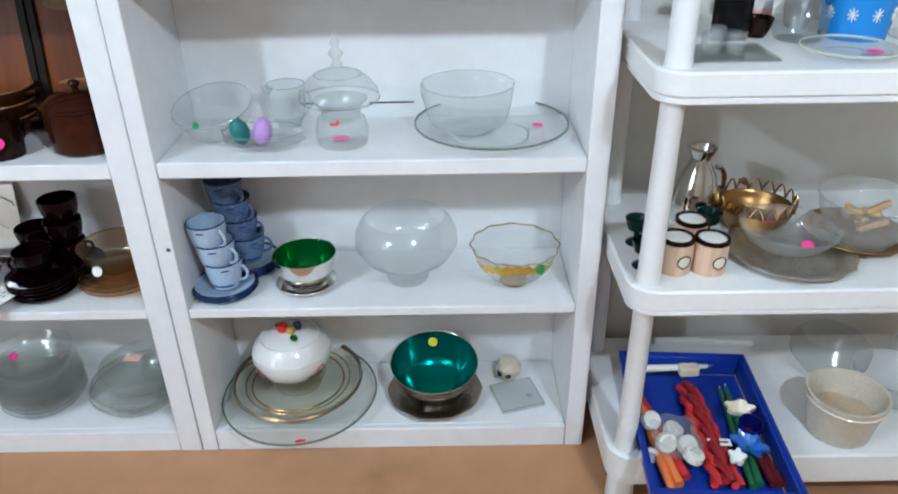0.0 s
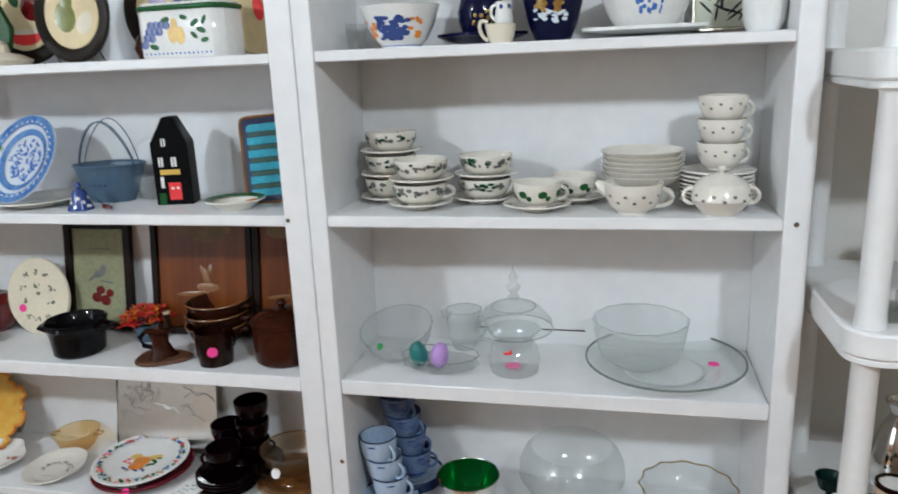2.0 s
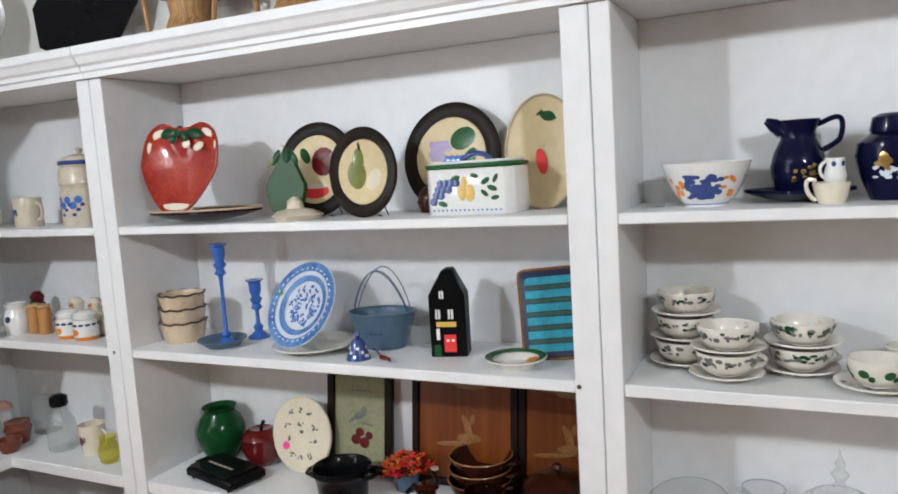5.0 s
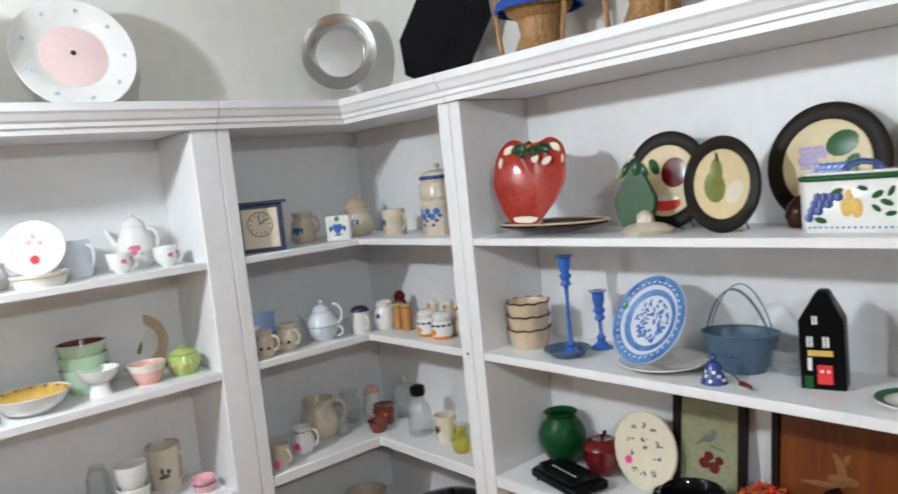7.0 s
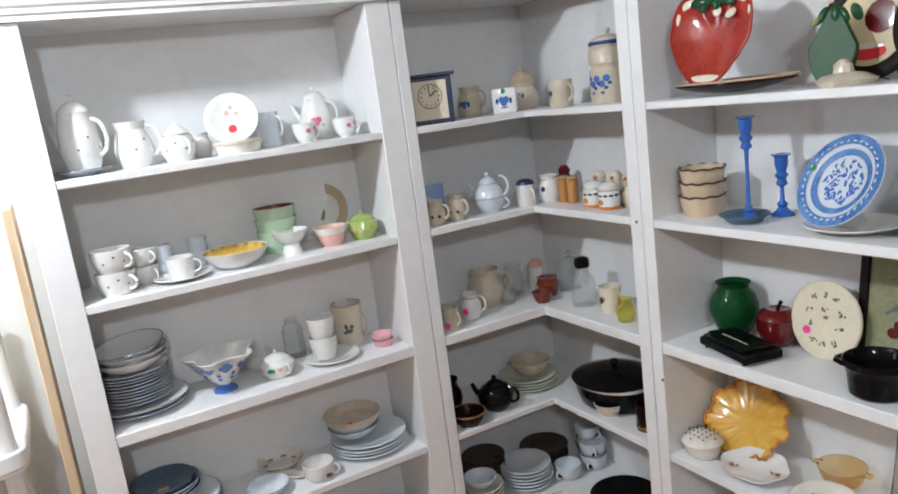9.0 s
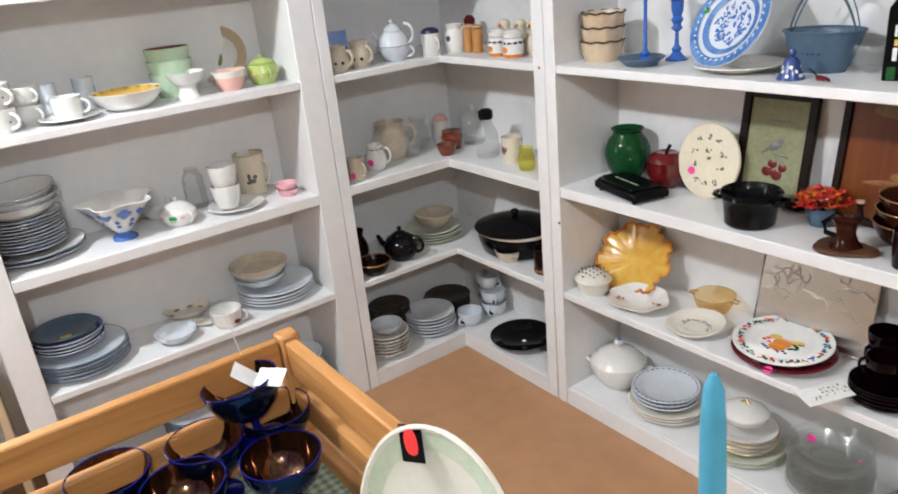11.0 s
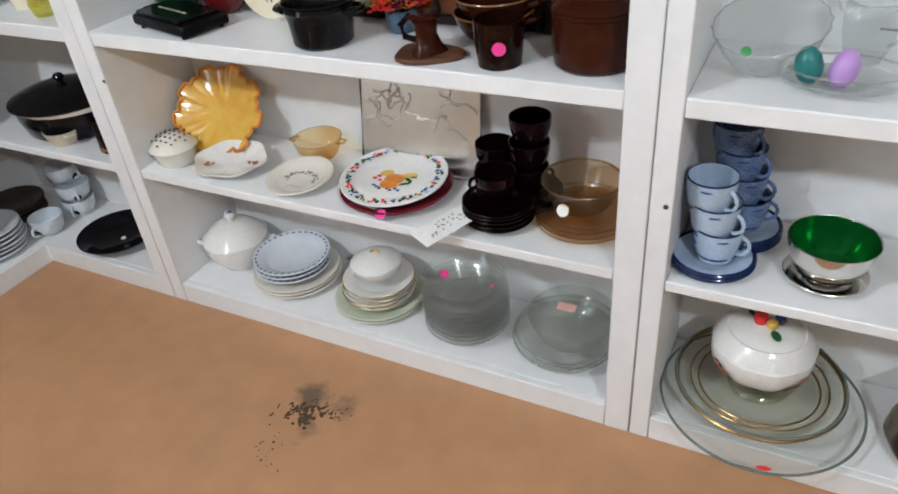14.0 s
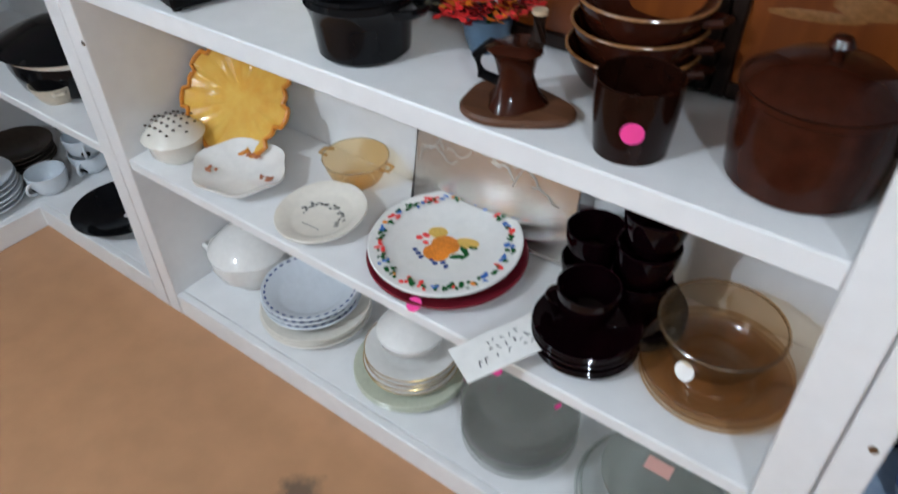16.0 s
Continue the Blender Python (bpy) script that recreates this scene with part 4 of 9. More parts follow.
for k in range(6):
    part("stripe", box(-0.066, 0.066, -0.083 + 0.0295 * k, -0.083 + 0.0295 * k + 0.017, 0.0020, 0.0028, 0.0003), TEAL, t)
    if k < 5:
        part("stripe", box(-0.066, 0.066, -0.0645 + 0.0295 * k, -0.0645 + 0.0295 * k + 0.0095, 0.0016, 0.0022, 0.0003), BANDGREEN, t)

# ---- wide bookcase, third shelf ----
pot("green_vase", "glossy green round vase with a pale rim", GREEN, [(0, 0.0), (0.035, 0.0), (0.044, 0.012), (0.059, 0.040), (0.068, 0.075), (0.067, 0.098), (0.056, 0.124), (0.044, 0.138), (0.042, 0.146), (0.049, 0.157), (0.045, 0.158), (0.036, 0.145), (0.05, 0.12), (0.060, 0.08), (0.03, 0.02), (0, 0.012)], -1.155, 0.190, S3, category="vase")
t = pot("apple_jar", "dark red apple-shaped lidded jar", APPLE, [(0, 0.004), (0.025, 0.0), (0.046, 0.018), (0.056, 0.05), (0.054, 0.078), (0.0545, 0.079), (0.05, 0.079), (0.05, 0.05), (0, 0.01)], -1.015, 0.195, S3, lid=[(0, 0.100), (0.010, 0.098), (0.028, 0.104), (0.044, 0.097), (0.054, 0.0795), (0.05, 0.0795)], category="jar")
part("stem", tube([(0, 0, 0.098), (0.004, 0, 0.112), (0.012, 0, 0.124)], [0.005, 0.004, 0.006], 7), MATTBLACK, t)
TRIVET = glaze("ivory_bisque", (0.74, 0.66, 0.50), 0.35, 0.08, 14)
t = thing("oval_trivet", "cream oval plaque with small printed motifs, standing on edge", "plaque", standing(-0.875, 0.195, S3, 0.100, 10, 2))
part("body", slab(ellipse(0.094, 0.103), -0.005, 0.005, bevel=0.003), TRIVET, t)
g = random.Random(11)
motifs = []
for cx, cy in ((-0.03, 0.06), (0, 0.066), (0.03, 0.06), (-0.045, 0.022), (0.045, 0.022), (0, 0.03), (0, 0.005), (-0.04, -0.015), (0.04, -0.015), (-0.025, -0.055), (0, -0.06), (0.025, -0.055)):
    motifs += [(cx + g.uniform(-0.009, 0.009), cy + g.uniform(-0.006, 0.006), g.uniform(0.003, 0.007), g.uniform(0.0015, 0.004), g.uniform(0, 180)) for _ in range(5)]
part("painted_motif", blob_mesh(motifs[::2], 0.0053, 0.0004, 6), GREYTRANSFER, t)
part("painted_motif", blob_mesh(motifs[1::4], 0.0053, 0.0005, 6), OLIVE, t)
sticker(t, STICKER, pose(-0.046, -0.032, 0.0055), 0.011)

t = thing("tabletop_grill", "small black rectangular griddle on stubby feet", "griddle", pose(-1.050, 0.082, S3, 0, 0, -14))
part("body", box(-0.100, 0.100, -0.058, 0.058, 0.007, 0.030, 0.004), MATTBLACK, t)
part("lid", box(-0.092, 0.078, -0.052, 0.052, 0.0305, 0.038, 0.004), BLACK, t)
for sx in (-0.08, 0.08):
    for sy in (-0.045, 0.045):
        part("foot", lathe([(0, 0), (0.007, 0), (0.006, 0.0075), (0, 0.0075)], 10), MATTBLACK, t, m=pose(sx, sy, 0))
part("handle", tube([(-0.092, -0.02, 0.026), (-0.108, -0.02, 0.03), (-0.108, 0.02, 0.03), (-0.092, 0.02, 0.026)], 0.004, 6), MATTBLACK, t)
for k in range(5):
    part("label_bar", box(-0.06 + 0.022 * k, -0.043 + 0.022 * k, -0.012, -0.006, 0.0381, 0.0385), STONE, t)
t = pot("bean_pot", "glossy black two-eared casserole pot", BLACK, [(0, 0), (0.054, 0), (0.060, 0.006), (0.064, 0.05), (0.070, 0.070), (0.072, 0.072), (0.070, 0.080), (0.074, 0.084), (0.070, 0.087), (0.064, 0.080), (0.058, 0.05), (0.052, 0.012), (0, 0.010)], -0.672, 0.078, S3, 8)
for a in (0, 180):
    part("handle", tube([(0.066, -0.026, 0.066), (0.085, -0.018, 0.068), (0.090, 0, 0.068), (0.085, 0.018, 0.068), (0.066, 0.026, 0.066)], 0.006, 7), BLACK, t, m=pose(0, 0, 0, 0, 0, a))


def picture(label, x, y, w, h, frame, ground, tilt=8, turn=0, bar=0.016, s=S3):
    t = thing("framed_picture", label, "picture", pose(x, y, s + 0.004, -tilt, 0, turn), "framed pictures")
    for x0, x1, z0, z1 in ((-w / 2, -w / 2 + bar, 0, h), (w / 2 - bar, w / 2, 0, h), (-w / 2 + bar, w / 2 - bar, 0, bar), (-w / 2 + bar, w / 2 - bar, h - bar, h)):
        part("frame_bar", box(x0, x1, -0.016, 0, z0, z1, 0.002), frame, t)
    part("panel", box(-w / 2 + bar - 0.002, w / 2 - bar + 0.002, -0.008, -0.003, bar - 0.002, h - bar + 0.002), ground, t)
    return t


SAGE = material("faded_sage_paper", (0.27, 0.27, 0.15), 0.6, vary=0.25, scale=10)
RUST = wood("rust_painted_board", (0.11, 0.024, 0.003), (0.19, 0.048, 0.006), "Z", 3, 0.35, 0.3)
t = picture("narrow framed print of cherries with a dark green frame", -0.712, 0.224, 0.200, 0.290, DARKWOOD, SAGE, bar=0.022)
up = pose(0, -0.0082, 0, 90, 0, 0)
part("painted_cherries", blob_mesh([(-0.012, 0.085, 0.016, 0.014, 0), (0.014, 0.078, 0.016, 0.015, 0), (0.0, 0.105, 0.014, 0.012, 0), (0.028, 0.098, 0.012, 0.011, 0)], 0, 0.001), APPLE, t, m=up)
part("painted_bird", blob_mesh([(0.0, 0.150, 0.020, 0.010, 20), (0.012, 0.165, 0.009, 0.008, 0), (-0.022, 0.138, 0.018, 0.004, 35), (0.02, 0.128, 0.022, 0.003, -10)], 0, 0.001), GREYTRANSFER, t, m=up)
part("title_bar", blob_mesh([(-0.02 + 0.012 * k, 0.215, 0.005, 0.0025, 0) for k in range(5)], 0, 0.0005, 6), GREYTRANSFER, t, m=up)
PAINTEDCLOUD = material("ochre_painted_cloud", (0.20, 0.11, 0.035), 0.5, vary=0.3, scale=30)
for k, (x, w) in enumerate(((-0.408, 0.285), (-0.150, 0.225))):
    t = picture("rust-orange painted picture in a brown wooden frame", x, 0.221 - 0.003 * k, w, 0.305, DARKWOOD, RUST, bar=0.018)
    part("painted_cloud", blob_mesh([(-0.03, 0.268, 0.05, 0.018, 0), (0.015, 0.262, 0.055, 0.022, 0), (0.05, 0.27, 0.035, 0.014, 0)], 0, 0.001), PAINTEDCLOUD, t, m=up)
    part("painted_figure", blob_mesh([(0.01, 0.145, 0.010, 0.028, 15), (0.022, 0.168, 0.007, 0.014, -15), (0.0, 0.165, 0.006, 0.014, 20), (0.014, 0.122, 0.034, 0.012, 0), (-0.03, 0.105, 0.05, 0.006, 5)], 0, 0.001), GOLDRIM, t, m=up)

t = thing("flower_arrangement", "small bunch of orange-red dried flowers in a grey-blue pot", "flowers", pose(-0.545, 0.172, S3))
part("pot", lathe(bowl_profile(0.034, 0.045, 0.7, 0.003, 0.4), 20), SLATE, t)
g = random.Random(5)
for mt, seed, cnt in ((ORANGE, 1, 46), (REDSTICK, 2, 52), (APPLE, 3, 30)):
    g = random.Random(seed)
    bm = bmesh.new()
    for _ in range(cnt):
        a, e, r = g.uniform(0, 6.28), g.uniform(0.0, 1.3), g.uniform(0.040, 0.062)
        p = Vector((r * math.cos(a) * math.cos(e), r * math.sin(a) * math.cos(e), 0.052 + 0.034 * math.sin(e)))
        for k in range(4):
            b = a + k * 1.57 + g.uniform(-0.4, 0.4)
            u = Vector((math.cos(b), math.sin(b), g.uniform(-0.2, 0.7))) * 0.016
            v = u.cross(Vector((0.3, 0.2, 1))).normalized() * 0.0055
            q = [bm.verts.new(p), bm.verts.new(p + u * 0.6 + v), bm.verts.new(p + u), bm.verts.new(p + u * 0.6 - v)]
            bm.faces.new(q)
    tagged(part("petals", bm, mt, t), kind="stuff")
part("stems", tube([(0, 0, 0.02), (0.005, 0.004, 0.06)], 0.004, 6), LEAF, t)

t = thing("driftwood_ornament", "brown carved wooden ornament on a flat lobed base", "ornament", pose(-0.430, 0.058, S3, 0, 0, 10))
part("base", slab(ellipse(0.066, 0.048, 40, 0.10, 3), 0, 0.010, bevel=0.003), wood("mid_brown_wood", (0.055, 0.022, 0.010), (0.13, 0.055, 0.026), "X", 8, 0.4), t)
part("stump", lathe([(0.034, 0.0095), (0.024, 0.024), (0.018, 0.045), (0.022, 0.066), (0.030, 0.075), (0.02, 0.080), (0, 0.078)], 20, wave=lambda a, r, z: 1 + 0.14 * math.sin(3 * a + 40 * z)), REDBROWN, t)
part("branch", tube([(0.012, 0, 0.06), (0.022, 0.004, 0.085), (0.020, 0.010, 0.112)], [0.010, 0.009, 0.008], 8), DARKWOOD, t)
part("ring_handle", tube([(-0.016, 0, 0.03), (-0.04, -0.004, 0.038), (-0.046, -0.004, 0.058), (-0.03, 0, 0.074), (-0.012, 0, 0.07)], 0.006, 7), MATTBLACK, t)
part("cut_end", lathe([(0, 0.1155), (0.0085, 0.1155), (0.0085, 0.111)], 12), TAN, t, m=pose(0.020, 0.010, 0))

for k in range(3):
    ob, prof = bowl("soup_bowl", "brown drip-glazed soup bowl with a tan rim, in a stack", REDBROWN, 0.076, 0.05, -0.352 + 0.004 * k, 0.182, S3 + 0.030 * k, 0.55, 0.5, group="brown bowls")
    part("drip_rim", lathe([(0.0765, 0.0495), (0.0773, 0.0508), (0.0765, 0.0525), (0.0738, 0.0525), (0.0730, 0.0500)], 36), GOLDRIM, ob)
    part("handle", tube([(0.070, -0.014, 0.038), (0.088, -0.010, 0.042), (0.092, 0.004, 0.042), (0.070, 0.014, 0.038)], 0.005, 6), REDBROWN, ob)
t, prof = cup("dark_mug", "very dark brown glazed mug with a pink sticker", BROWN, 0.044, 0.080, -0.290, 0.062, S3, 70, 0.88, 0.9, category="mug")
sticker(t, STICKER, pose(0, 0, 0, 0, 0, -138) @ pose(0.0425, 0, 0.040, 0, 90, 0), 0.012)
t = pot("brown_casserole", "reddish-brown stoneware lidded casserole", REDBROWN, [(0, 0), (0.064, 0), (0.070, 0.006), (0.074, 0.05), (0.072, 0.090), (0.0755, 0.093), (0.0755, 0.099), (0.070, 0.099), (0.066, 0.05), (0, 0.01)], -0.133, 0.105, S3, 20,
        lid=[(0, 0.124), (0.02, 0.123), (0.05, 0.116), (0.070, 0.102), (0.073, 0.0995), (0.06, 0.0995)], knob=(0.126, 0.012), category="casserole", handle=(0.04, 0.085, 0.026, 0.074, 0.007))

# ---- wide bookcase, fourth shelf ----
t = pot("lattice_box", "white lattice-topped lidded dish with brown dots", IVORY, [(0, 0), (0.040, 0), (0.052, 0.012), (0.056, 0.040), (0.058, 0.046), (0.052, 0.046), (0.05, 0.015), (0, 0.01)], -1.192, 0.072, S4, lid=[(0, 0.078), (0.02, 0.076), (0.042, 0.064), (0.058, 0.049), (0.060, 0.0465), (0.05, 0.0465)], category="dish", squash=0.92)
dots = [(x * 0.016, y * 0.016) for x in range(-3, 4) for y in range(-3, 4) if x * x + y * y < 10]
bm = bmesh.new()
for x, y in dots:
    r = math.hypot(x, y)
    lathe([(0, 0.003), (0.0028, 0.0018), (0.0034, 0)], 7, bm=bm, m=pose(x, y, 0.0775 - 3.9 * r ** 2 - 55 * r ** 4 * 8))
part("dots", bm, TAUPE, t)

leafy = []
for k in range(108):
    a = 2 * math.pi * k / 108
    f = 1 + 0.075 * math.copysign(abs(math.cos(4.5 * a + 0.4)) ** 0.7, math.cos(9 * a + 0.8))
    leafy.append((0.122 * f * math.cos(a), 0.112 * f * math.sin(a)))
t = thing("leaf_dish", "amber-glazed leaf-shaped dish leaning on the back panel", "dish", standing(-1.120, 0.180, S4, 0.122, 38, 6))
part("body", relief(leafy, 0.020, 0.006, rings=9), AMBERDISH, t)
part("edge", tube([(x, y, 0.008) for x, y in leafy], 0.0045, 6, closed=True), glaze("amber_edge", (0.60, 0.22, 0.03), 0.08), t)

t = thing("shell_dish", "white scalloped dish with brown floral sprays", "dish", pose(-1.020, 0.085, S4, 7, 0, 10))
part("body", relief(ellipse(0.092, 0.075, 60, 0.045, 6), 0.026, 0.036, thick=0.005), CHINA, t)
part("foot", lathe([(0, 0.003), (0.03, 0.003), (0.034, 0), (0.038, 0.004), (0.03, 0.012)], 24), CHINA, t)
FLORAL = glaze("rust_transfer", (0.42, 0.14, 0.06), 0.3, 0.4, 40)
g = random.Random(21)
part("floral_spray", blob_mesh([(cx + g.uniform(-0.012, 0.012), cy + g.uniform(-0.007, 0.007), g.uniform(0.003, 0.007), g.uniform(0.002, 0.004), g.uniform(0, 180)) for cx, cy in ((-0.05, -0.02), (0.0, 0.045), (0.058, -0.005)) for _ in range(8)], 0.0265, 0.003), FLORAL, t)
t = thing("dessert_plate", "cream plate with a grey twig transfer and a verse", "plate", pose(-0.815, 0.082, S4 + 0.006, 5, -2, 0))
part("body", lathe(plate_profile(0.080, 0.018, 0.7), 40), IVORY, t)
g = random.Random(22)
part("transfer", blob_mesh([(0.04 * math.cos(a) + g.uniform(-0.006, 0.006), 0.026 * math.sin(a) + g.uniform(-0.006, 0.006), g.uniform(0.002, 0.006), g.uniform(0.0012, 0.003), g.uniform(0, 180)) for a in [3.4 - 0.11 * k for k in range(34)]], 0.0068, 0.0006, 6), GREYTRANSFER, t)
part("text_bar", blob_mesh([(-0.015 + 0.008 * k, -0.03, 0.0034, 0.0012, 5) for k in range(5)], 0.0068, 0.0004, 6), GREYTRANSFER, t)
t = thing("maroon_plate", "glossy maroon plate lying under a floral one", "plate", pose(-0.580, 0.122, S4, 0, 0, 0))
part("body", lathe(plate_profile(0.128, 0.022, 0.66), 48), MAROON, t)
sticker(t, STICKER, pose(0.030, -0.122, 0.020, 25, 0, 0), 0.012)
t = thing("floral_plate", "white plate with a fruit centre and a multicolour flower border", "plate", pose(-0.585, 0.124, S4 + 0.024, 3, 0, 0))
R = 0.122
part("body", lathe(plate_profile(R, 0.018, 0.66), 56), CHINA, t)
g = random.Random(31)
lists = {k: [] for k in "rbgoy"}
for k in range(40):
    a = 2 * math.pi * k / 40
    r = 0.103
    key = "rbgbgobg"[k % 8] if k % 5 else "r"
    for _ in range(4):
        lists[key if g.random() < 0.7 else "g"].append((r * math.cos(a) + g.uniform(-0.007, 0.007), r * math.sin(a) + g.uniform(-0.007, 0.007), g.uniform(0.003, 0.0062), g.uniform(0.002, 0.0045), g.uniform(0, 180)))
for key, mt in (("r", REDSTICK), ("b", MIDBLUE), ("g", LEAF), ("o", ORANGE)):
    part("flower_border", blob_mesh(lists[key], 0.0178, 0.0014, 7), mt, t)
part("orange_fruit", blob_mesh([(0.0, 0.0, 0.024, 0.021, 0), (-0.002, -0.022, 0.022, 0.018, 0)], 0.0066, 0.003, 16), ORANGE, t)
part("yellow_fruit", blob_mesh([(-0.028, 0.018, 0.016, 0.013, 20), (0.026, 0.022, 0.02, 0.012, 20)], 0.0064, 0.002, 14), YELLOW, t)
part("fruit_leaves", blob_mesh([(0.032, 0.006, 0.013, 0.005, -30), (0.036, 0.018, 0.012, 0.004, 10), (0.03, -0.012, 0.012, 0.005, 40), (0.04, -0.004, 0.010, 0.004, 80)], 0.0064, 0.001), LEAF, t)
part("fruit_berries", blob_mesh([(-0.034 + 0.009 * k, -0.034 - 0.004 * (k % 3), 0.005, 0.004, 40 * k) for k in range(8)], 0.0064, 0.001), DEEPBLUE, t)
part("fruit_buds", blob_mesh([(-0.040, 0.002, 0.007, 0.005, 0), (-0.046, -0.008, 0.006, 0.005, 0), (-0.03, -0.012, 0.006, 0.004, 0)], 0.0064, 0.001), REDSTICK, t)
ob, prof = bowl("lustre_bowl", "peach lustre glass bowl with small side handles", PEACH, 0.060, 0.055, -0.845, 0.205, S4, 0.5, 0.55, 0.003)
for a in (10, 190):
    part("handle", tube([(0.055, -0.012, 0.048), (0.072, -0.008, 0.047), (0.072, 0.008, 0.047), (0.055, 0.012, 0.048)], 0.003, 6), PEACH, ob, m=pose(0, 0, 0, 0, 0, a))
t = thing("silver_tray", "rectangular embossed silver tray leaning on the back panel", "tray", pose(-0.570, 0.214, S4 + 0.004, -12, 0, 2))
part("body", box(-0.15, 0.15, -0.004, 0, 0, 0.205, 0.002), material("worn_silver_sheet", (0.74, 0.72, 0.68), 0.26, 1.0, 0.10, 7, bump=0.05, bump_scale=14), t)
part("rim", tube([(-0.15, -0.004, 0.0), (0.15, -0.004, 0.0), (0.15, -0.004, 0.205), (-0.15, -0.004, 0.205)], 0.004, 6, closed=True), DULLSILVER, t)
g = random.Random(41)
bm = bmesh.new()
for _ in range(26):
    x, z = g.choice((-1, 1)) * g.uniform(0.01, 0.13), g.uniform(0.09, 0.19)
    pts = [(x, -0.0045, z)]
    a = g.uniform(0, 6.28)
    for _ in range(5):
        a += g.uniform(-0.9, 0.9)
        pts.append((max(-0.14, min(0.14, pts[-1][0] + 0.011 * math.cos(a))), -0.0045, max(0.06, min(0.198, pts[-1][2] + 0.011 * math.sin(a)))))
    tube(pts, 0.0017, 5, bm=bm)
tagged(part("embossed_relief", bm, material("tarnished_relief", (0.60, 0.57, 0.52), 0.42, 0.7, 0.3, 30), t), kind="stuff")

t = thing("price_card", "hand-lettered white price card leaning over the shelf edge", "card", pose(-0.398, 0.000, S4 + 0.027, 0, -7, 61))
part("card", box(-0.066, 0.066, -0.032, 0.032, 0, 0.0012), CARD, t)
g = random.Random(43)
bm = bmesh.new()
for row in range(3):
    for k in range(6):
        if g.random() < 0.75:
            x, y = -0.014 + 0.011 * k, 0.015 - 0.013 * row
            tube([(x + g.uniform(-0.004, 0.004), y + g.uniform(-0.005, 0.005), 0.0015) for _ in range(3)], 0.0007, 4, bm=bm)
for x, y in ((-0.040, -0.012), (-0.030, -0.010)):
    tube([(x, y - 0.006, 0.0015), (x + 0.002, y + 0.004, 0.0015), (x + 0.006, y + 0.002, 0.0015)], 0.0009, 4, bm=bm)
part("pen_marks", bm, INK, t)

# amethyst glass cups on saucers
def purple_cup(x, y, z, turn, m=None):
    t = thing("amethyst_cup", "dark amethyst glass cup, stacked", "cup", m if m is not None else pose(x, y, z, 0, 0, turn), "amethyst glassware")
    prof = cup_profile(0.043, 0.062, 0.55, 0.003, 0.55)
    part("body", lathe(prof, 28), PURPLE, t)
    part("handle", tube(handle_path(0.036, 0.016, 0.05, 0.020), 0.004, 7), PURPLE, t)
    return t


ob = plate("amethyst_saucer", "dark amethyst glass saucer, in a stack", PURPLE, 0.074, -0.318, 0.090, S4, 0.018, 0.6, group="amethyst glassware")
stack(ob, 5, 0.009, -0.318, 0.090, S4)
purple_cup(-0.322, 0.088, S4 + 0.054, 200)
ob = plate("amethyst_saucer", "dark amethyst glass saucer under stacked cups", PURPLE, 0.074, -0.285, 0.172, S4, 0.018, 0.6, group="amethyst glassware")
stack(ob, 3, 0.009, -0.285, 0.172, S4)
for k, turn in enumerate((30, 80, 140)):
    purple_cup(-0.285 + 0.003 * k, 0.172, S4 + 0.030 + 0.056 * k, turn)
purple_cup(-0.372, 0.196, S4, 120)
purple_cup(-0.370, 0.198, S4 + 0.056, 100)
ob = plate("amber_plate", "smoky amber glass plate, stacked under a bowl", AMBER, 0.098, -0.152, 0.135, S4, 0.018, 0.66, group="amber glassware")
stack(ob, 3, 0.010, -0.152, 0.135, S4)
t, prof = bowl("amber_bowl", "smoky amber glass mixing bowl with a round label", AMBER, 0.078, 0.065, -0.160, 0.138, S4 + 0.036, 0.5, 0.55, 0.004)
part("rim", ring_mesh(0.0785, 0.0025, 0.0655), AMBER, t)
sticker(t, CARD, pose(0, 0, 0, 0, 0, 258) @ pose(0.071, 0, 0.030, 0, 68, 0), 0.013)

# ---- wide bookcase, bottom shelf ----
t = pot("white_tureen", "white moulded vegetable-shaped lidded tureen", CHINA, [(0, 0), (0.05, 0), (0.056, 0.008), (0.085, 0.045), (0.092, 0.075), (0.090, 0.090), (0.084, 0.090), (0.08, 0.05), (0, 0.02)], -1.160, 0.150, S5, wave=lambda a, r, z: 1 + (0.045 * math.sin(5 * a + 30 * z) + 0.020 * math.sin(11 * a - 60 * z)) * min(1.0, 0.25 + z * 8), lid=[(0, 0.140), (0.03, 0.138), (0.06, 0.122), (0.084, 0.098), (0.090, 0.0905), (0.08, 0.0905)], knob=(0.142, 0.016), category="tureen")
part("ear", tube([(0.086, -0.02, 0.07), (0.108, -0.012, 0.078), (0.108, 0.012, 0.078), (0.086, 0.02, 0.07)], 0.007, 7), CHINA, t, m=pose(0, 0, 0, 0, 0, 200))
part("ear", tube([(0.086, -0.02, 0.07), (0.108, -0.012, 0.078), (0.108, 0.012, 0.078), (0.086, 0.02, 0.07)], 0.007, 7), CHINA, t, m=pose(0, 0, 0, 0, 0, 20))
part("bud", blob_mesh([(0.004, 0, 0.008, 0.008, 0)], 0.168, 0.006), MIDBLUE, t)

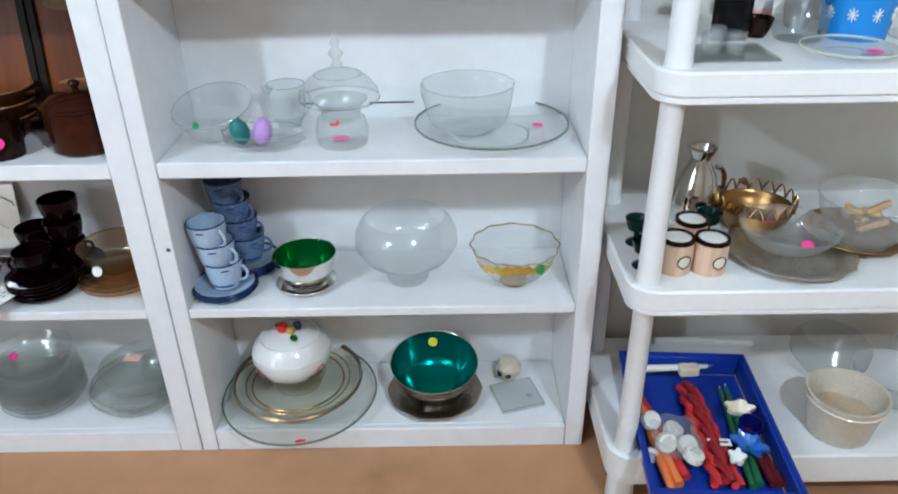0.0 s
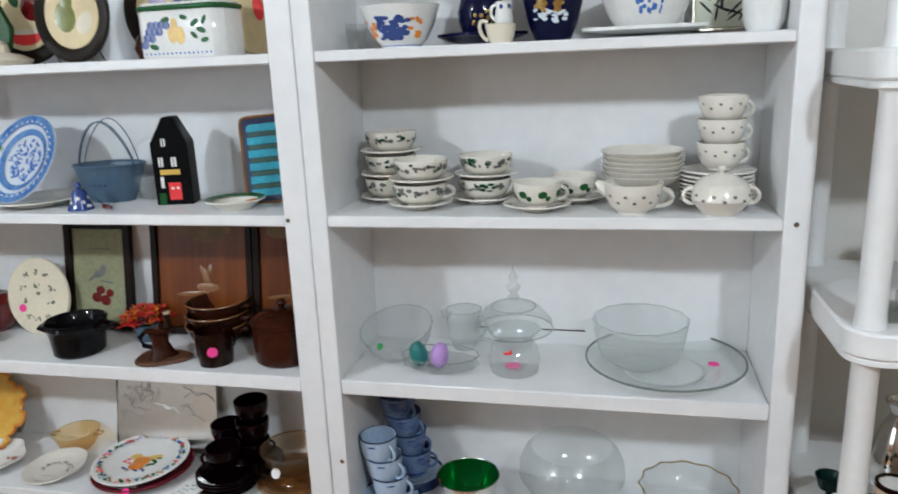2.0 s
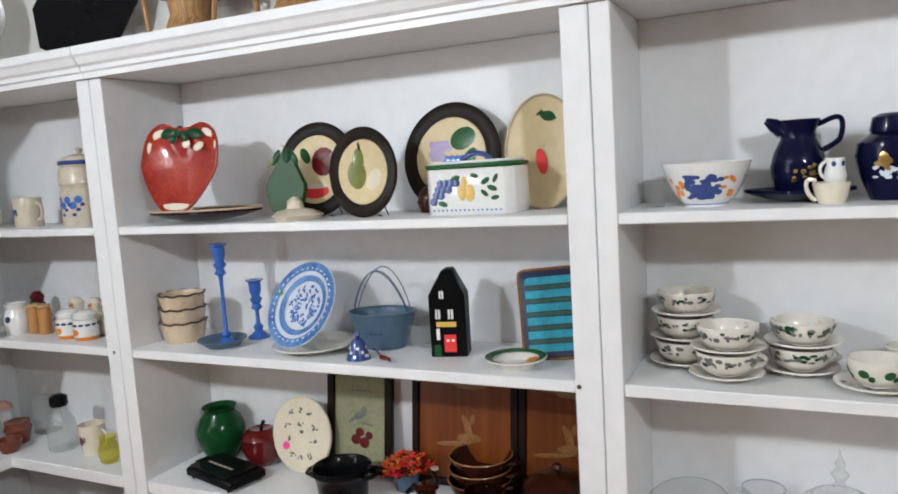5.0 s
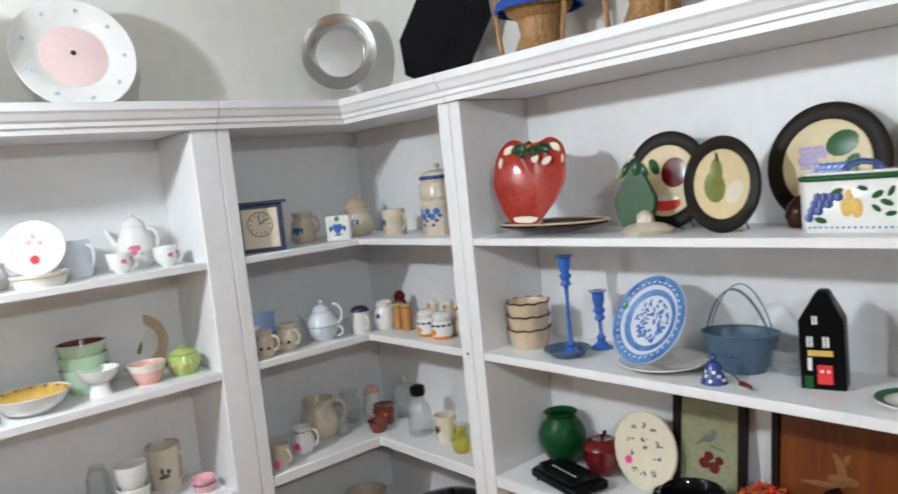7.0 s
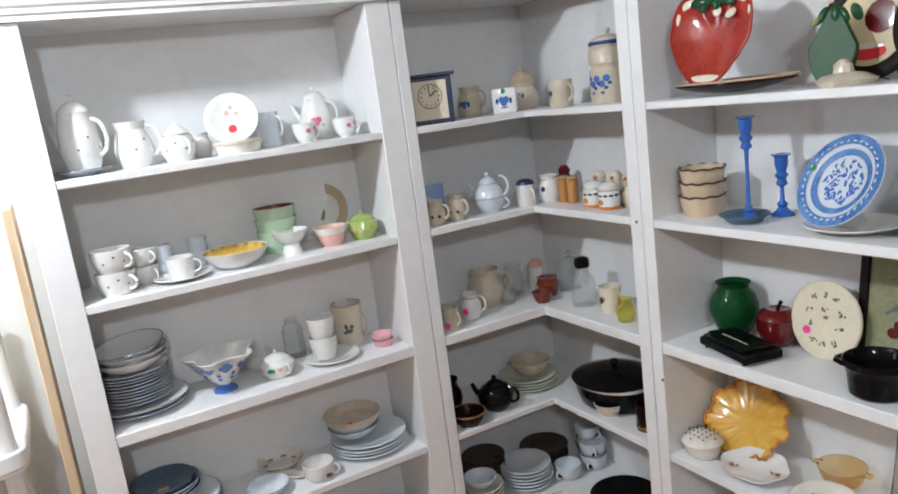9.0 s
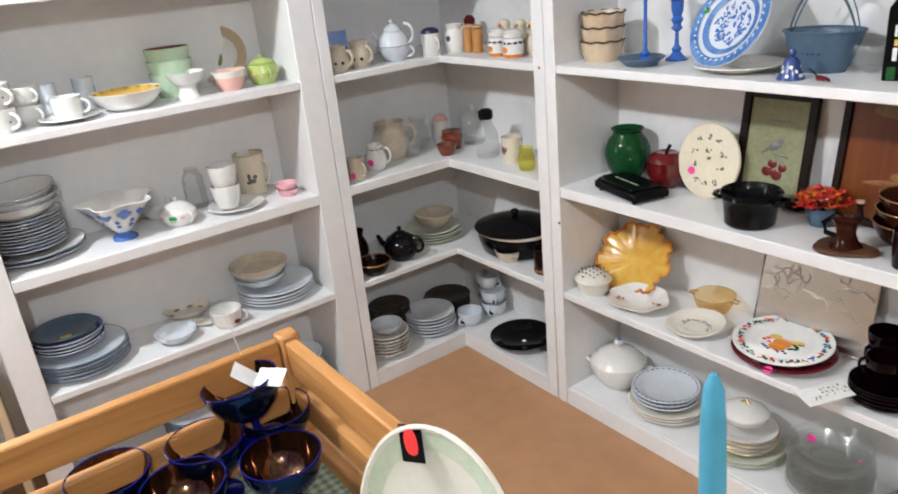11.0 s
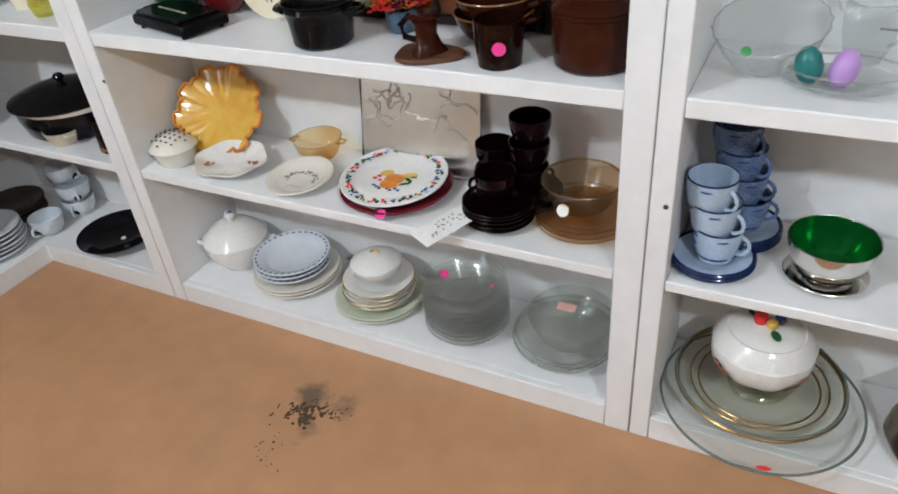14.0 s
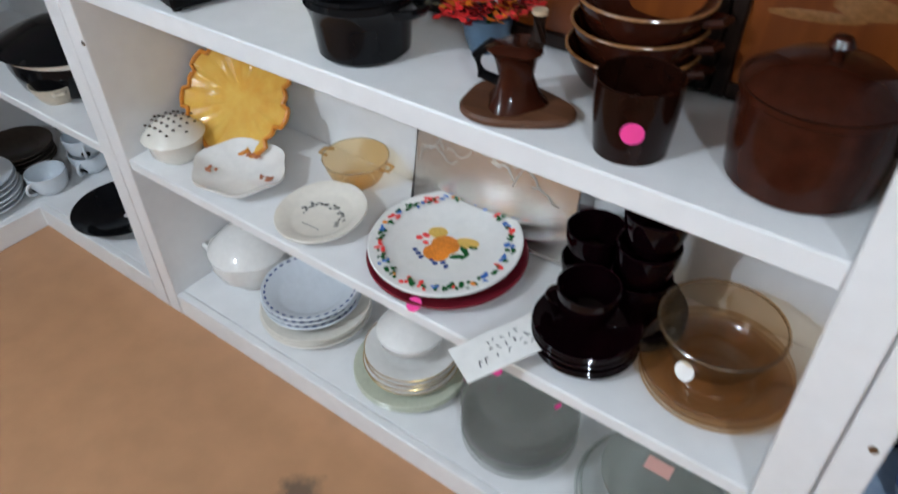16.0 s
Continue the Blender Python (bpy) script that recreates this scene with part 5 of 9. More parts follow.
ob = plate("dinner_plate", "cream plate at the bottom of a stack", IVORY, 0.118, -0.955, 0.145, S5, 0.02, group="blue-rimmed plates")
stack(ob, 3, 0.011, -0.955, 0.145, S5)
t = thing("soup_plate", "bluish white soup plate with a dark patterned edge, in a stack", "plate", pose(-0.960, 0.142, S5 + 0.034), "blue-rimmed plates")
part("body", lathe(plate_profile(0.104, 0.026, 0.68), 44), BLUISH, t)
part("edge_pattern", blob_mesh([(0.097 * math.cos(a), 0.097 * math.sin(a), 0.0065, 0.004, math.degrees(a) + 90) for a in [2 * math.pi * k / 34 for k in range(34)]], 0.0250, 0.0012, 6), DEEPBLUE, t)
copy_thing(t, pose(-0.962, 0.141, S5 + 0.047, 0, 0, 40))
copy_thing(t, pose(-0.960, 0.142, S5 + 0.060, 0, 0, 80))
ob = plate("green_rim_plate", "cream plate with a wide grey-green rim", SEAGREEN, 0.115, -0.690, 0.140, S5, 0.018, group="stacked saucers and plates")
stack(ob, 2, 0.010, -0.690, 0.140, S5)
ob = plate("gilt_saucer", "white saucer with a thin gilt edge, in a stack", CHINA, 0.092, -0.686, 0.140, S5 + 0.024, 0.018, group="stacked saucers and plates")
part("gilt_edge", ring_mesh(0.092, 0.0012, 0.0185), GOLD, ob)
stack(ob, 4, 0.013, -0.686, 0.140, S5 + 0.024)
t = pot("sugar_bowl", "white covered bowl with gold finial on stacked saucers", CHINA, [(0, 0), (0.04, 0), (0.062, 0.02), (0.066, 0.036), (0.06, 0.037), (0.055, 0.02), (0, 0.008)], -0.686, 0.140, S5 + 0.090, lid=[(0, 0.062), (0.02, 0.061), (0.048, 0.050), (0.064, 0.038), (0.055, 0.0375)], category="bowl")
part("finial", tube([(-0.012, 0, 0.062), (0, 0, 0.072), (0.012, 0, 0.062)], 0.003, 6), GOLD, t)
t = thing("glass_salad_plate", "plain clear grey-green glass plate, in a tall stack", "plate", pose(-0.432, 0.125, S5), "stacked glass plates")
part("body", lathe(shell(bowl_profile(0.103, 0.035, 0.62, 0.004, 0.4)), 44), MILKY, t)
for k in range(1, 9):
    copy_thing(t, pose(-0.432 + RNG.uniform(-0.003, 0.003), 0.125 + RNG.uniform(-0.003, 0.003), S5 + 0.012 * k))
lb = thing("glass_bowl", "clear glass bowl with pink price stickers on a stack", "bowl", pose(-0.435, 0.127, S5 + 0.110))
part("body", lathe(shell(bowl_profile(0.098, 0.05, 0.5, 0.004, 0.5)), 44), SMOKE, lb)
sticker(lb, STICKER, pose(-0.062, 0.02, 0.020, 10, 30, 0), 0.011)
sticker(lb, STICKER, pose(0.068, 0.01, 0.026, 0, -40, 0), 0.007)
t = thing("glass_dish", "large shallow clear glass dish, stacked", "dish", pose(-0.188, 0.135, S5), "glass dishes")
part("body", lathe(shell(bowl_profile(0.118, 0.045, 0.6, 0.005, 0.5)), 44), GREY, t)
part("rim", ring_mesh(0.1185, 0.003, 0.046), SMOKE, t)
copy_thing(t, pose(-0.181, 0.133, S5 + 0.022))
lb = thing("lidded_dish", "round clear glass dish with a label, on a larger dish", "dish", pose(-0.174, 0.136, S5 + 0.055))
part("body", lathe(shell(bowl_profile(0.098, 0.06, 0.7, 0.004, 0.3)), 44), GREY, lb)
part("lid", lathe(shell([(0, 0.078), (0.03, 0.077), (0.07, 0.072), (0.096, 0.063), (0.097, 0.0605), (0.07, 0.067), (0, 0.074)]), 40), SMOKE, lb)
part("label", box(-0.03, 0.012, -0.02, 0.005, 0.0785, 0.0792), PALEPINK, lb)

# ---- narrow bookcase, top shelf ----
lone("tumbler", "small clear glass tumbler", "glass", lathe(shell(cup_profile(0.021, 0.052, 0.8)), 24), CLEAR, pose(0.088, 0.122, S1))
t, prof = bowl("imari_bowl", "white bowl with blue and rust panels", CHINA, 0.082, 0.082, 0.183, 0.126, S1, 0.48, 0.35)
g = random.Random(51)
part("blue_panel", wrap_blobs(prof, [(a + g.uniform(-7, 7), g.uniform(0.018, 0.058), g.uniform(0.004, 0.009), g.uniform(0.002, 0.006)) for a in [c + g.uniform(-24, 24) for c in (150, 270, 30) for _ in range(80)]]), DEEPBLUE, t)
part("rust_flowers", wrap_blobs(prof, [(a + g.uniform(-12, 12), g.uniform(0.02, 0.055), g.uniform(0.004, 0.008), g.uniform(0.003, 0.006)) for a in (225, 315, 90) for _ in range(9)]), ORANGE, t)
part("foot_band", lathe([(0.0405, 0.004), (0.0412, 0.006), (0.0405, 0.008)], 36), MIDBLUE, t)
lone("square_dish", "dark cobalt square dish under a pitcher", "dish", relief([(0.078 * math.copysign(abs(math.cos(a)) ** 0.4, math.cos(a)), 0.078 * math.copysign(abs(math.sin(a)) ** 0.4, math.sin(a))) for a in [2 * math.pi * k / 40 for k in range(40)]], 0.018, 0.024), COBALT, pose(0.342, 0.175, S1, 0, 0, 40))
prof = [(0, 0), (0.034, 0), (0.038, 0.008), (0.047, 0.035), (0.049, 0.055), (0.042, 0.082), (0.031, 0.104), (0.030, 0.118), (0.038, 0.140), (0.035, 0.1405), (0.027, 0.118), (0.028, 0.10), (0.04, 0.06), (0.03, 0.01), (0, 0.01)]
t = pot("cobalt_pitcher", "cobalt blue ceramic pitcher with gold flowers", COBALT, prof, 0.342, 0.175, S1 + 0.010, 8, spout=([(-0.026, 0, 0.118), (-0.042, 0, 0.134), (-0.056, 0, 0.142)], [0.013, 0.013, 0.006]), category="pitcher")
part("handle", tube([(0.030 + 0.050 * math.sin(a) ** 0.8 - 0.012 * (a / math.pi) * math.sin(a), 0, 0.128 + 0.022 * math.sin(min(a * 1.6, math.pi)) - 0.050 * (a / math.pi) ** 1.3) for a in [math.pi * k / 18 for k in range(19)]], 0.005, 9), COBALT, t)
g = random.Random(52)
part("gold_flowers", wrap_blobs(prof, [(g.uniform(250, 300), g.uniform(0.03, 0.058), g.uniform(0.003, 0.006), g.uniform(0.003, 0.005)) for _ in range(14)]), GOLD, t)
t = pot("mini_pitcher", "tiny white pitcher with navy spots", CHINA, [(0, 0), (0.016, 0), (0.019, 0.012), (0.015, 0.03), (0.016, 0.044), (0.013, 0.044), (0.012, 0.03), (0, 0.005)], 0.399, 0.098, S1 + 0.034, 200, handle=(0.010, 0.038, 0.012, 0.016, 0.003), category="pitcher", decor=[("spots", DEEPBLUE, [(k * 60, 0.034, 0.004, 0.005) for k in range(6)])])
lone("cream_cup", "small cream cup with a tiny pitcher in it", "cup", lathe(bowl_profile(0.031, 0.036, 0.7, 0.003, 0.3), 24), CREAM, pose(0.393, 0.094, S1))
part("handle", tube(handle_path(0.028, 0.006, 0.04, 0.016, lift=0.01), 0.004, 7), CREAM, bpy.data.objects["cream_cup"], m=pose(0, 0, 0, 0, 0, 195))
prof = [(0, 0), (0.034, 0), (0.037, 0.006), (0.050, 0.040), (0.059, 0.078), (0.055, 0.100), (0.036, 0.116), (0.030, 0.118), (0.03, 0.112), (0.05, 0.095), (0.05, 0.05), (0, 0.01)]
t = pot("ginger_jar", "cobalt blue lidded ginger jar with gold flowers", COBALT, prof, 0.490, 0.140, S1, lid=[(0, 0.150), (0.022, 0.149), (0.032, 0.143), (0.036, 0.122), (0.036, 0.1175), (0.03, 0.1175)], category="jar")
g = random.Random(53)
part("gold_flowers", wrap_blobs(prof, [(c + g.uniform(-11, 11), g.uniform(0.055, 0.082), g.uniform(0.004, 0.008), g.uniform(0.004, 0.007)) for c in (248, 290) for _ in range(10)]), GOLD, t)
part("grey_leaves", wrap_blobs(prof, [(c + g.uniform(-18, 18), g.uniform(0.035, 0.06), g.uniform(0.003, 0.008), g.uniform(0.002, 0.004)) for c in (250, 285) for _ in range(12)]), BLUISH, t)
lone("white_platter", "white square-cornered platter under a bowl", "platter", relief([(0.118 * math.copysign(abs(math.cos(a)) ** 0.5, math.cos(a)), 0.10 * math.copysign(abs(math.sin(a)) ** 0.5, math.sin(a))) for a in [2 * math.pi * k / 48 for k in range(48)]], 0.010, 0.020), CHINA, pose(0.664, 0.147, S1))
t, prof = bowl("mixing_bowl", "white glass mixing bowl with blue flowers", CHINA, 0.090, 0.080, 0.667, 0.147, S1 + 0.012, 0.55, 0.4)
part("rim_band", lathe([(0.086, 0.066), (0.0915, 0.066), (0.0925, 0.080), (0.0895, 0.081)], 40), CHINA, t)
g = random.Random(54)
part("blue_flowers", wrap_blobs(prof, [(258 + 7 * k + g.uniform(-3, 3), 0.040 + g.uniform(-0.010, 0.012), g.uniform(0.002, 0.005), g.uniform(0.003, 0.006)) for k in range(5) for _ in range(3)]), MIDBLUE, t)
t = picture("framed ink print of dark bamboo leaves on pale paper", 0.835, 0.235, 0.155, 0.20, PEWTER, material("pale_paper", (0.70, 0.72, 0.58), 0.6), s=S1, bar=0.008)
g = random.Random(55)
part("painted_leaves", blob_mesh([(g.uniform(-0.055, 0.04), g.uniform(0.03, 0.11), g.uniform(0.012, 0.024), 0.0025, g.uniform(0, 180)) for _ in range(22)], 0, 0.0008), INK, t, m=up)
t = pot("bud_vase", "white porcelain vase with grey bamboo sprays", CHINA, [(0, 0), (0.028, 0), (0.036, 0.02), (0.040, 0.07), (0.034, 0.105), (0.018, 0.125), (0.022, 0.138), (0.018, 0.138), (0.014, 0.125), (0.03, 0.1), (0, 0.01)], 0.871, 0.098, S1, category="vase", decor=[("sprays", GREYTRANSFER, sprigs(2, 0.085, 0.012, 0.006, 4, 220, 300))])
sticker(t, STICKER, pose(0, 0, 0, 0, 0, 215) @ pose(0.0385, 0, 0.090, 0, 80, 0), 0.009)

# ---- narrow bookcase, second shelf: cups ----


def tea_cup(label, mat, R, h, x, y, z, turn, decor, saucer=None, group="tea cups", smat=None):
    if saucer:
        plate("saucer", "white saucer under a cup", smat or mat, saucer, x, y, z, 0.016, 0.55, group=group)
        z += 0.009
    return cup("tea_cup", label, mat, R, h, x, y, z, turn, 0.5, 0.45, group, R * 0.55, decor=decor)


def ivy(seed, R, h, mats=(GREYTRANSFER, DARKLEAF, GREYTRANSFER)):
    out = []
    for i, mt in enumerate(mats):
        g = random.Random(seed * 10 + i)
        out.append((("sprays", "leaves", "blossoms")[i], mt, [(g.uniform(0, 360), h * g.uniform(0.52, 0.86), R * g.uniform(0.05, 0.14), R * g.uniform(0.04, 0.09)) for _ in range((34, 14, 20)[i])]))
    return out


for (x, y, n, seed) in ((0.129, 0.168, 3, 1), (0.216, 0.091, 2, 2), (0.343, 0.154, 2, 3)):
    for k in range(n):
        tea_cup("white cup with grey-green leaf sprays, stacked on a saucer", IVORY, 0.056, 0.044, x + 0.003 * k, y, S2 + 0.050 * k, 20 + 35 * k, ivy(seed * 5 + k, 0.056, 0.044), 0.068, "leaf-pattern cups", IVORY)
HOLLY = lambda seed: [("holly", LEAF, [(a, 0.028, 0.010, 0.008) for a in range(seed * 20, 360 + seed * 20, 52)] + [(a, 0.020, 0.006, 0.006) for a in range(seed * 20 + 16, 360, 52)])]  # noqa: E731
t, _ = tea_cup("white cup with dark green ivy leaves and a red sticker", IVORY, 0.048, 0.048, 0.462, 0.075, S2, 10, HOLLY(1), 0.068, "ivy cups")
part("price_sticker", blob_mesh([(0, 0, 0.012, 0.011, 0)], 0.012, 0.001), REDSTICK, t)
part("saucer_leaves", blob_mesh([(0.058 * math.cos(a), 0.058 * math.sin(a), 0.011, 0.006, math.degrees(a)) for a in [k * 1.05 for k in range(6)]], 0.0055, 0.001), LEAF, t)
t, _ = tea_cup("white cup with dark green ivy leaves standing behind another", IVORY, 0.048, 0.048, 0.530, 0.164, S2, 0, HOLLY(2), 0.068, "ivy cups")
part("price_sticker", blob_mesh([(0, 0, 0.012, 0.011, 0)], 0.012, 0.001), REDSTICK, t)
ob = lone("cereal_bowl", "plain cream bowl in a stack", "bowl", lathe(bowl_profile(0.082, 0.030, 0.45, 0.003, 0.5), 40), IVORY, pose(0.667, 0.147, S2 + 0.032), "cream bowls")
stack(ob, 6, 0.0095, 0.667, 0.147, S2 + 0.032, 0.002)
lone("soup_bowl", "plain cream bowl at the bottom of a stack", "bowl", lathe(bowl_profile(0.060, 0.032, 0.6), 36), IVORY, pose(0.667, 0.147, S2), "cream bowls")
t, prof = cup("creamer", "cream creamer with small brown flowers", IVORY, 0.056, 0.058, 0.648, 0.055, S2, 0, 0.5, 0.5, out=0.034, category="creamer", decor=[("flowers", GREYTRANSFER, [(a, 0.026 + 0.012 * (k % 2), 0.004, 0.003) for k, a in enumerate(range(200, 345, 18))])])
part("spout", tube([(-0.045, 0, 0.044), (-0.060, 0, 0.052), (-0.070, 0, 0.060)], [0.016, 0.012, 0.005], 8), IVORY, t)
ob = plate("saucer", "cream saucer in a stack", IVORY, 0.070, 0.809, 0.126, S2, 0.016, 0.55, group="cream saucers")
stack(ob, 8, 0.008, 0.809, 0.126, S2, 0.002)
for k in range(3):
    cup("tea_cup", "cream cup with small brown flowers, in a stack", IVORY, 0.045, 0.052, 0.812, 0.122, S2 + 0.073 + 0.044 * k, 10 - 8 * k, 0.5, 0.5, "cream cups", 0.022, decor=[("flowers", GREYTRANSFER, [(a, 0.03 + 0.008 * (j % 2), 0.003, 0.0025) for j, a in enumerate(range(0, 360, 24))])])
t = pot("sugar_bowl", "cream sugar bowl with brown flowers and two handles", IVORY, [(0, 0), (0.030, 0), (0.036, 0.006), (0.055, 0.03), (0.050, 0.052), (0.044, 0.060), (0.04, 0.060), (0.045, 0.03), (0, 0.01)], 0.806, 0.045, S2, 0, (0.02, 0.05, 0.02, 0.050, 0.004), category="bowl", lid=[(0, 0.078), (0.012, 0.077), (0.036, 0.068), (0.046, 0.0605), (0.04, 0.0605)], knob=(0.078, 0.008), decor=[("flowers", GREYTRANSFER, [(a, 0.032 + 0.008 * (j % 2), 0.004, 0.003) for j, a in enumerate(range(190, 350, 20))])])
part("handle", tube(handle_path(0.050, 0.02, 0.05, 0.02), 0.004, 7), IVORY, t, m=pose(0, 0, 0, 0, 0, 180))

# ---- narrow bookcase, third shelf: clear glass ----
ob, _ = bowl("pressed_bowl", "clear pressed-glass bowl with beaded sides", PRESSED, 0.084, 0.072, 0.138, 0.140, S3, 0.4, 0.6, 0.005, m=pose(0.138, 0.150, S3 + 0.0115, 18, 0, -14), wave=lambda a, r, z: 1 + 0.016 * math.sin(20 * a + 90 * z), seg=60)
sticker(ob, GREENSTICK, pose(-0.012, -0.06, 0.06, 50, 0, 0), 0.008)
ob = lone("relish_dish", "clear cut-glass dish holding two eggs", "dish", relief(ellipse(0.085, 0.055, 60, 0.03, 12), 0.016, 0.022, thick=0.004), PRESSED, pose(0.245, 0.084, S3))
part("lip", tube([(x, y, 0.037) for x, y in ellipse(0.085, 0.055, 60, 0.03, 12)], 0.0018, 5, closed=True), LIPGLASS, ob)
EGG = [(0, 0), (0.010, 0.002), (0.017, 0.010), (0.0205, 0.024), (0.018, 0.042), (0.010, 0.054), (0, 0.058)]
lone("egg", "dark teal decorative egg in a glass dish", "egg", lathe(EGG, 20), material("teal_egg", (0.02, 0.17, 0.16), 0.4), pose(0.203, 0.081, S3 + 0.012, 8, -12, 0), "decorative eggs")
lone("egg", "lilac decorative egg in a glass dish", "egg", lathe(EGG, 20), material("lilac_egg", (0.48, 0.28, 0.62), 0.4), pose(0.240, 0.076, S3 + 0.010, -4, 10, 0), "decorative eggs")
t, _ = cup("glass_creamer", "clear pressed-glass creamer with a spout", PRESSED, 0.042, 0.096, 0.272, 0.218, S3, 20, 0.62, 0.5, category="creamer")
part("lip", ring_mesh(0.0415, 0.0016, 0.096, 32), LIPGLASS, t)
part("spout", tube([(-0.034, 0, 0.082), (-0.045, 0, 0.090), (-0.054, 0, 0.098)], [0.012, 0.010, 0.004], 7), PRESSED, t)
prof = [(0, 0.0), (0.050, 0), (0.052, 0.004), (0.055, 0.030), (0.050, 0.055), (0.046, 0.058), (0.043, 0.055), (0.048, 0.03), (0.04, 0.008), (0, 0.006)]
t = thing("candy_jar", "tall clear glass lidded candy jar with a red mark", "jar", pose(0.406, 0.105, S3))
part("body", lathe(shell(prof), 40, wave=lambda a, r, z: 1 + 0.02 * math.sin(16 * a) * (z < 0.04)), PRESSED, t)
ld = part("lid", lathe(shell([(0.083, 0.002), (0.081, 0.02), (0.062, 0.044), (0.028, 0.062), (0.010, 0.068), (0.009, 0.067), (0.020, 0.058), (0.047, 0.041), (0.062, 0.018), (0.058, 0.0)]), 40, m=pose(0, 0, 0.095)), CLEAR, t)
part("finial", lathe(shell([(0.008, 0.162), (0.013, 0.168), (0.007, 0.176), (0.016, 0.190), (0.007, 0.202), (0.010, 0.212), (0.004, 0.222), (0.002, 0.238), (0, 0.240)]), 20), PRESSED, ld)
part("lid_edge", ring_mesh(0.083, 0.0018, 0.098, 48), LIPGLASS, t)
part("lid_ring", ring_mesh(0.048, 0.0014, 0.148, 36), LIPGLASS, t)
part("neck", lathe([(0.043, 0.056), (0.040, 0.075), (0.058, 0.096), (0.056, 0.096), (0.038, 0.075), (0.041, 0.057)], 40), CLEAR, t)
part("red_mark", wrap_blobs([(0.0565, 0.0), (0.0565, 0.1)], [(262, 0.060, 0.010, 0.003), (270, 0.064, 0.004, 0.005)]), REDSTICK, t)
sticker(t, STICKER, pose(-0.004, 0, 0.009), 0.018)
ob, _ = bowl("punch_bowl", "deep clear pressed-glass bowl with a scalloped lip", PRESSED, 0.099, 0.100, 0.672, 0.156, S3 + 0.010, 0.55, 0.74, 0.006, wave=lambda a, r, z: 1 + 0.02 * math.sin(14 * a) * (z > 0.06) + 0.012 * math.sin(28 * a), seg=84)
ob = plate("cake_plate", "large clear glass plate under a bowl", SMOKE, 0.165, 0.723, 0.145, S3, 0.028, 0.6)
part("rim", ring_mesh(0.165, 0.0025, 0.028, 56), EDGEGLASS, ob)
sticker(ob, STICKER, pose(0.10, 0.0, 0.018), 0.012)
# two lengths of thin red-brown strip, 33 mm above the shelf
for gx0, gx1 in ((0.288, 0.323), (0.449, 0.551)):
    part("rear_strip", box(gx0, gx1, 0.2655, 0.2685, S3 + 0.033, S3 + 0.036), REDBROWN, bpy.data.objects["bookcase.001"], "thin dark red-brown strip at the back panel")

# ---- narrow bookcase, fourth shelf ----
BLUEPATTERN = glaze("patterned_blue_stoneware", (0.20, 0.29, 0.46), 0.2, 0.2, second=(0.04, 0.08, 0.22), scale=34)


def blue_cup(x, y, z, turn, mat, label):
    t, prof = cup("blue_mug", label, mat, 0.043, 0.066, x, y, z, turn, 0.72, 0.7, "blue stoneware", 0.024, decor=[("band", DEEPBLUE, [(a, 0.0545, 0.011, 0.0022) for a in (118, 142, 196, 222, 300)] + [(a, 0.010, 0.012, 0.004) for a in range(100, 330, 26)]), ("flower", MIDBLUE, [(205 + da, 0.036 + dz, 0.010, 0.007) for da, dz in ((-12, 0), (0, 0.006), (0, -0.005), (13, 0.001))] + [(130 + da, 0.034 + dz, 0.010, 0.007) for da, dz in ((-12, 0), (0, 0.006), (12, 0))])])
    part("rim", ring_mesh(0.0425, 0.0017, 0.0660, 32), NAVYGLAZE, t)
    return t


def blue_saucer(x, y, z):
    ob = plate("blue_saucer", "pale blue stoneware saucer with a dark rim", SKYBLUE, 0.074, x, y, z, 0.016, 0.55, group="blue stoneware")
    part("rim", ring_mesh(0.072, 0.0045, 0.0148), NAVYGLAZE, ob)
    return ob


for (x, y, k0, n) in ((0.105, 0.084, 2, 3), (0.136, 0.187, 3, 4)):
    ob = blue_saucer(x, y, S4)
    for k in range(1, k0):
        copy_thing(ob, pose(x, y, S4 + 0.008 * k))
    for k in range(n):
        blue_cup(x - 0.011 * k + 0.004, y, S4 + 0.010 * k0 + 0.048 * k, (-10 if n == 3 else 5) - 12 * k, SKYBLUE if n == 3 else BLUEPATTERN, "pale blue stoneware cup with dark blue bands, stacked" if n == 3 else "stoneware cup with a dense dark blue pattern, stacked")
t, prof = bowl("enamel_bowl", "silver-plated bowl with a bright green enamel lining", SILVER, 0.074, 0.078, 0.292, 0.105, S4 + 0.008, 0.42, 0.62, 0.003, inner=GREENENAMEL)
sticker(t, REDSTICK, pose(0, 0, 0, 0, 0, 196) @ pose(0.066, 0, 0.062, 0, -80, 0), 0.010)
plate("silver_saucer", "polished silver saucer under a bowl", SILVER, 0.070, 0.292, 0.103, S4, 0.016, 0.6)
lone("brandy_bowl", "large clear round glass bowl", "bowl", lathe(shell([(0, 0.003), (0.040, 0.003), (0.046, 0), (0.049, 0.006), (0.052, 0.030), (0.064, 0.046), (0.100, 0.066), (0.119, 0.098), (0.117, 0.126), (0.106, 0.150), (0.090, 0.166), (0.089, 0.165), (0.112, 0.128), (0.114, 0.102), (0.09, 0.07), (0.045, 0.03), (0, 0.03)]), 48), CLEAR, pose(0.528, 0.130, S4))
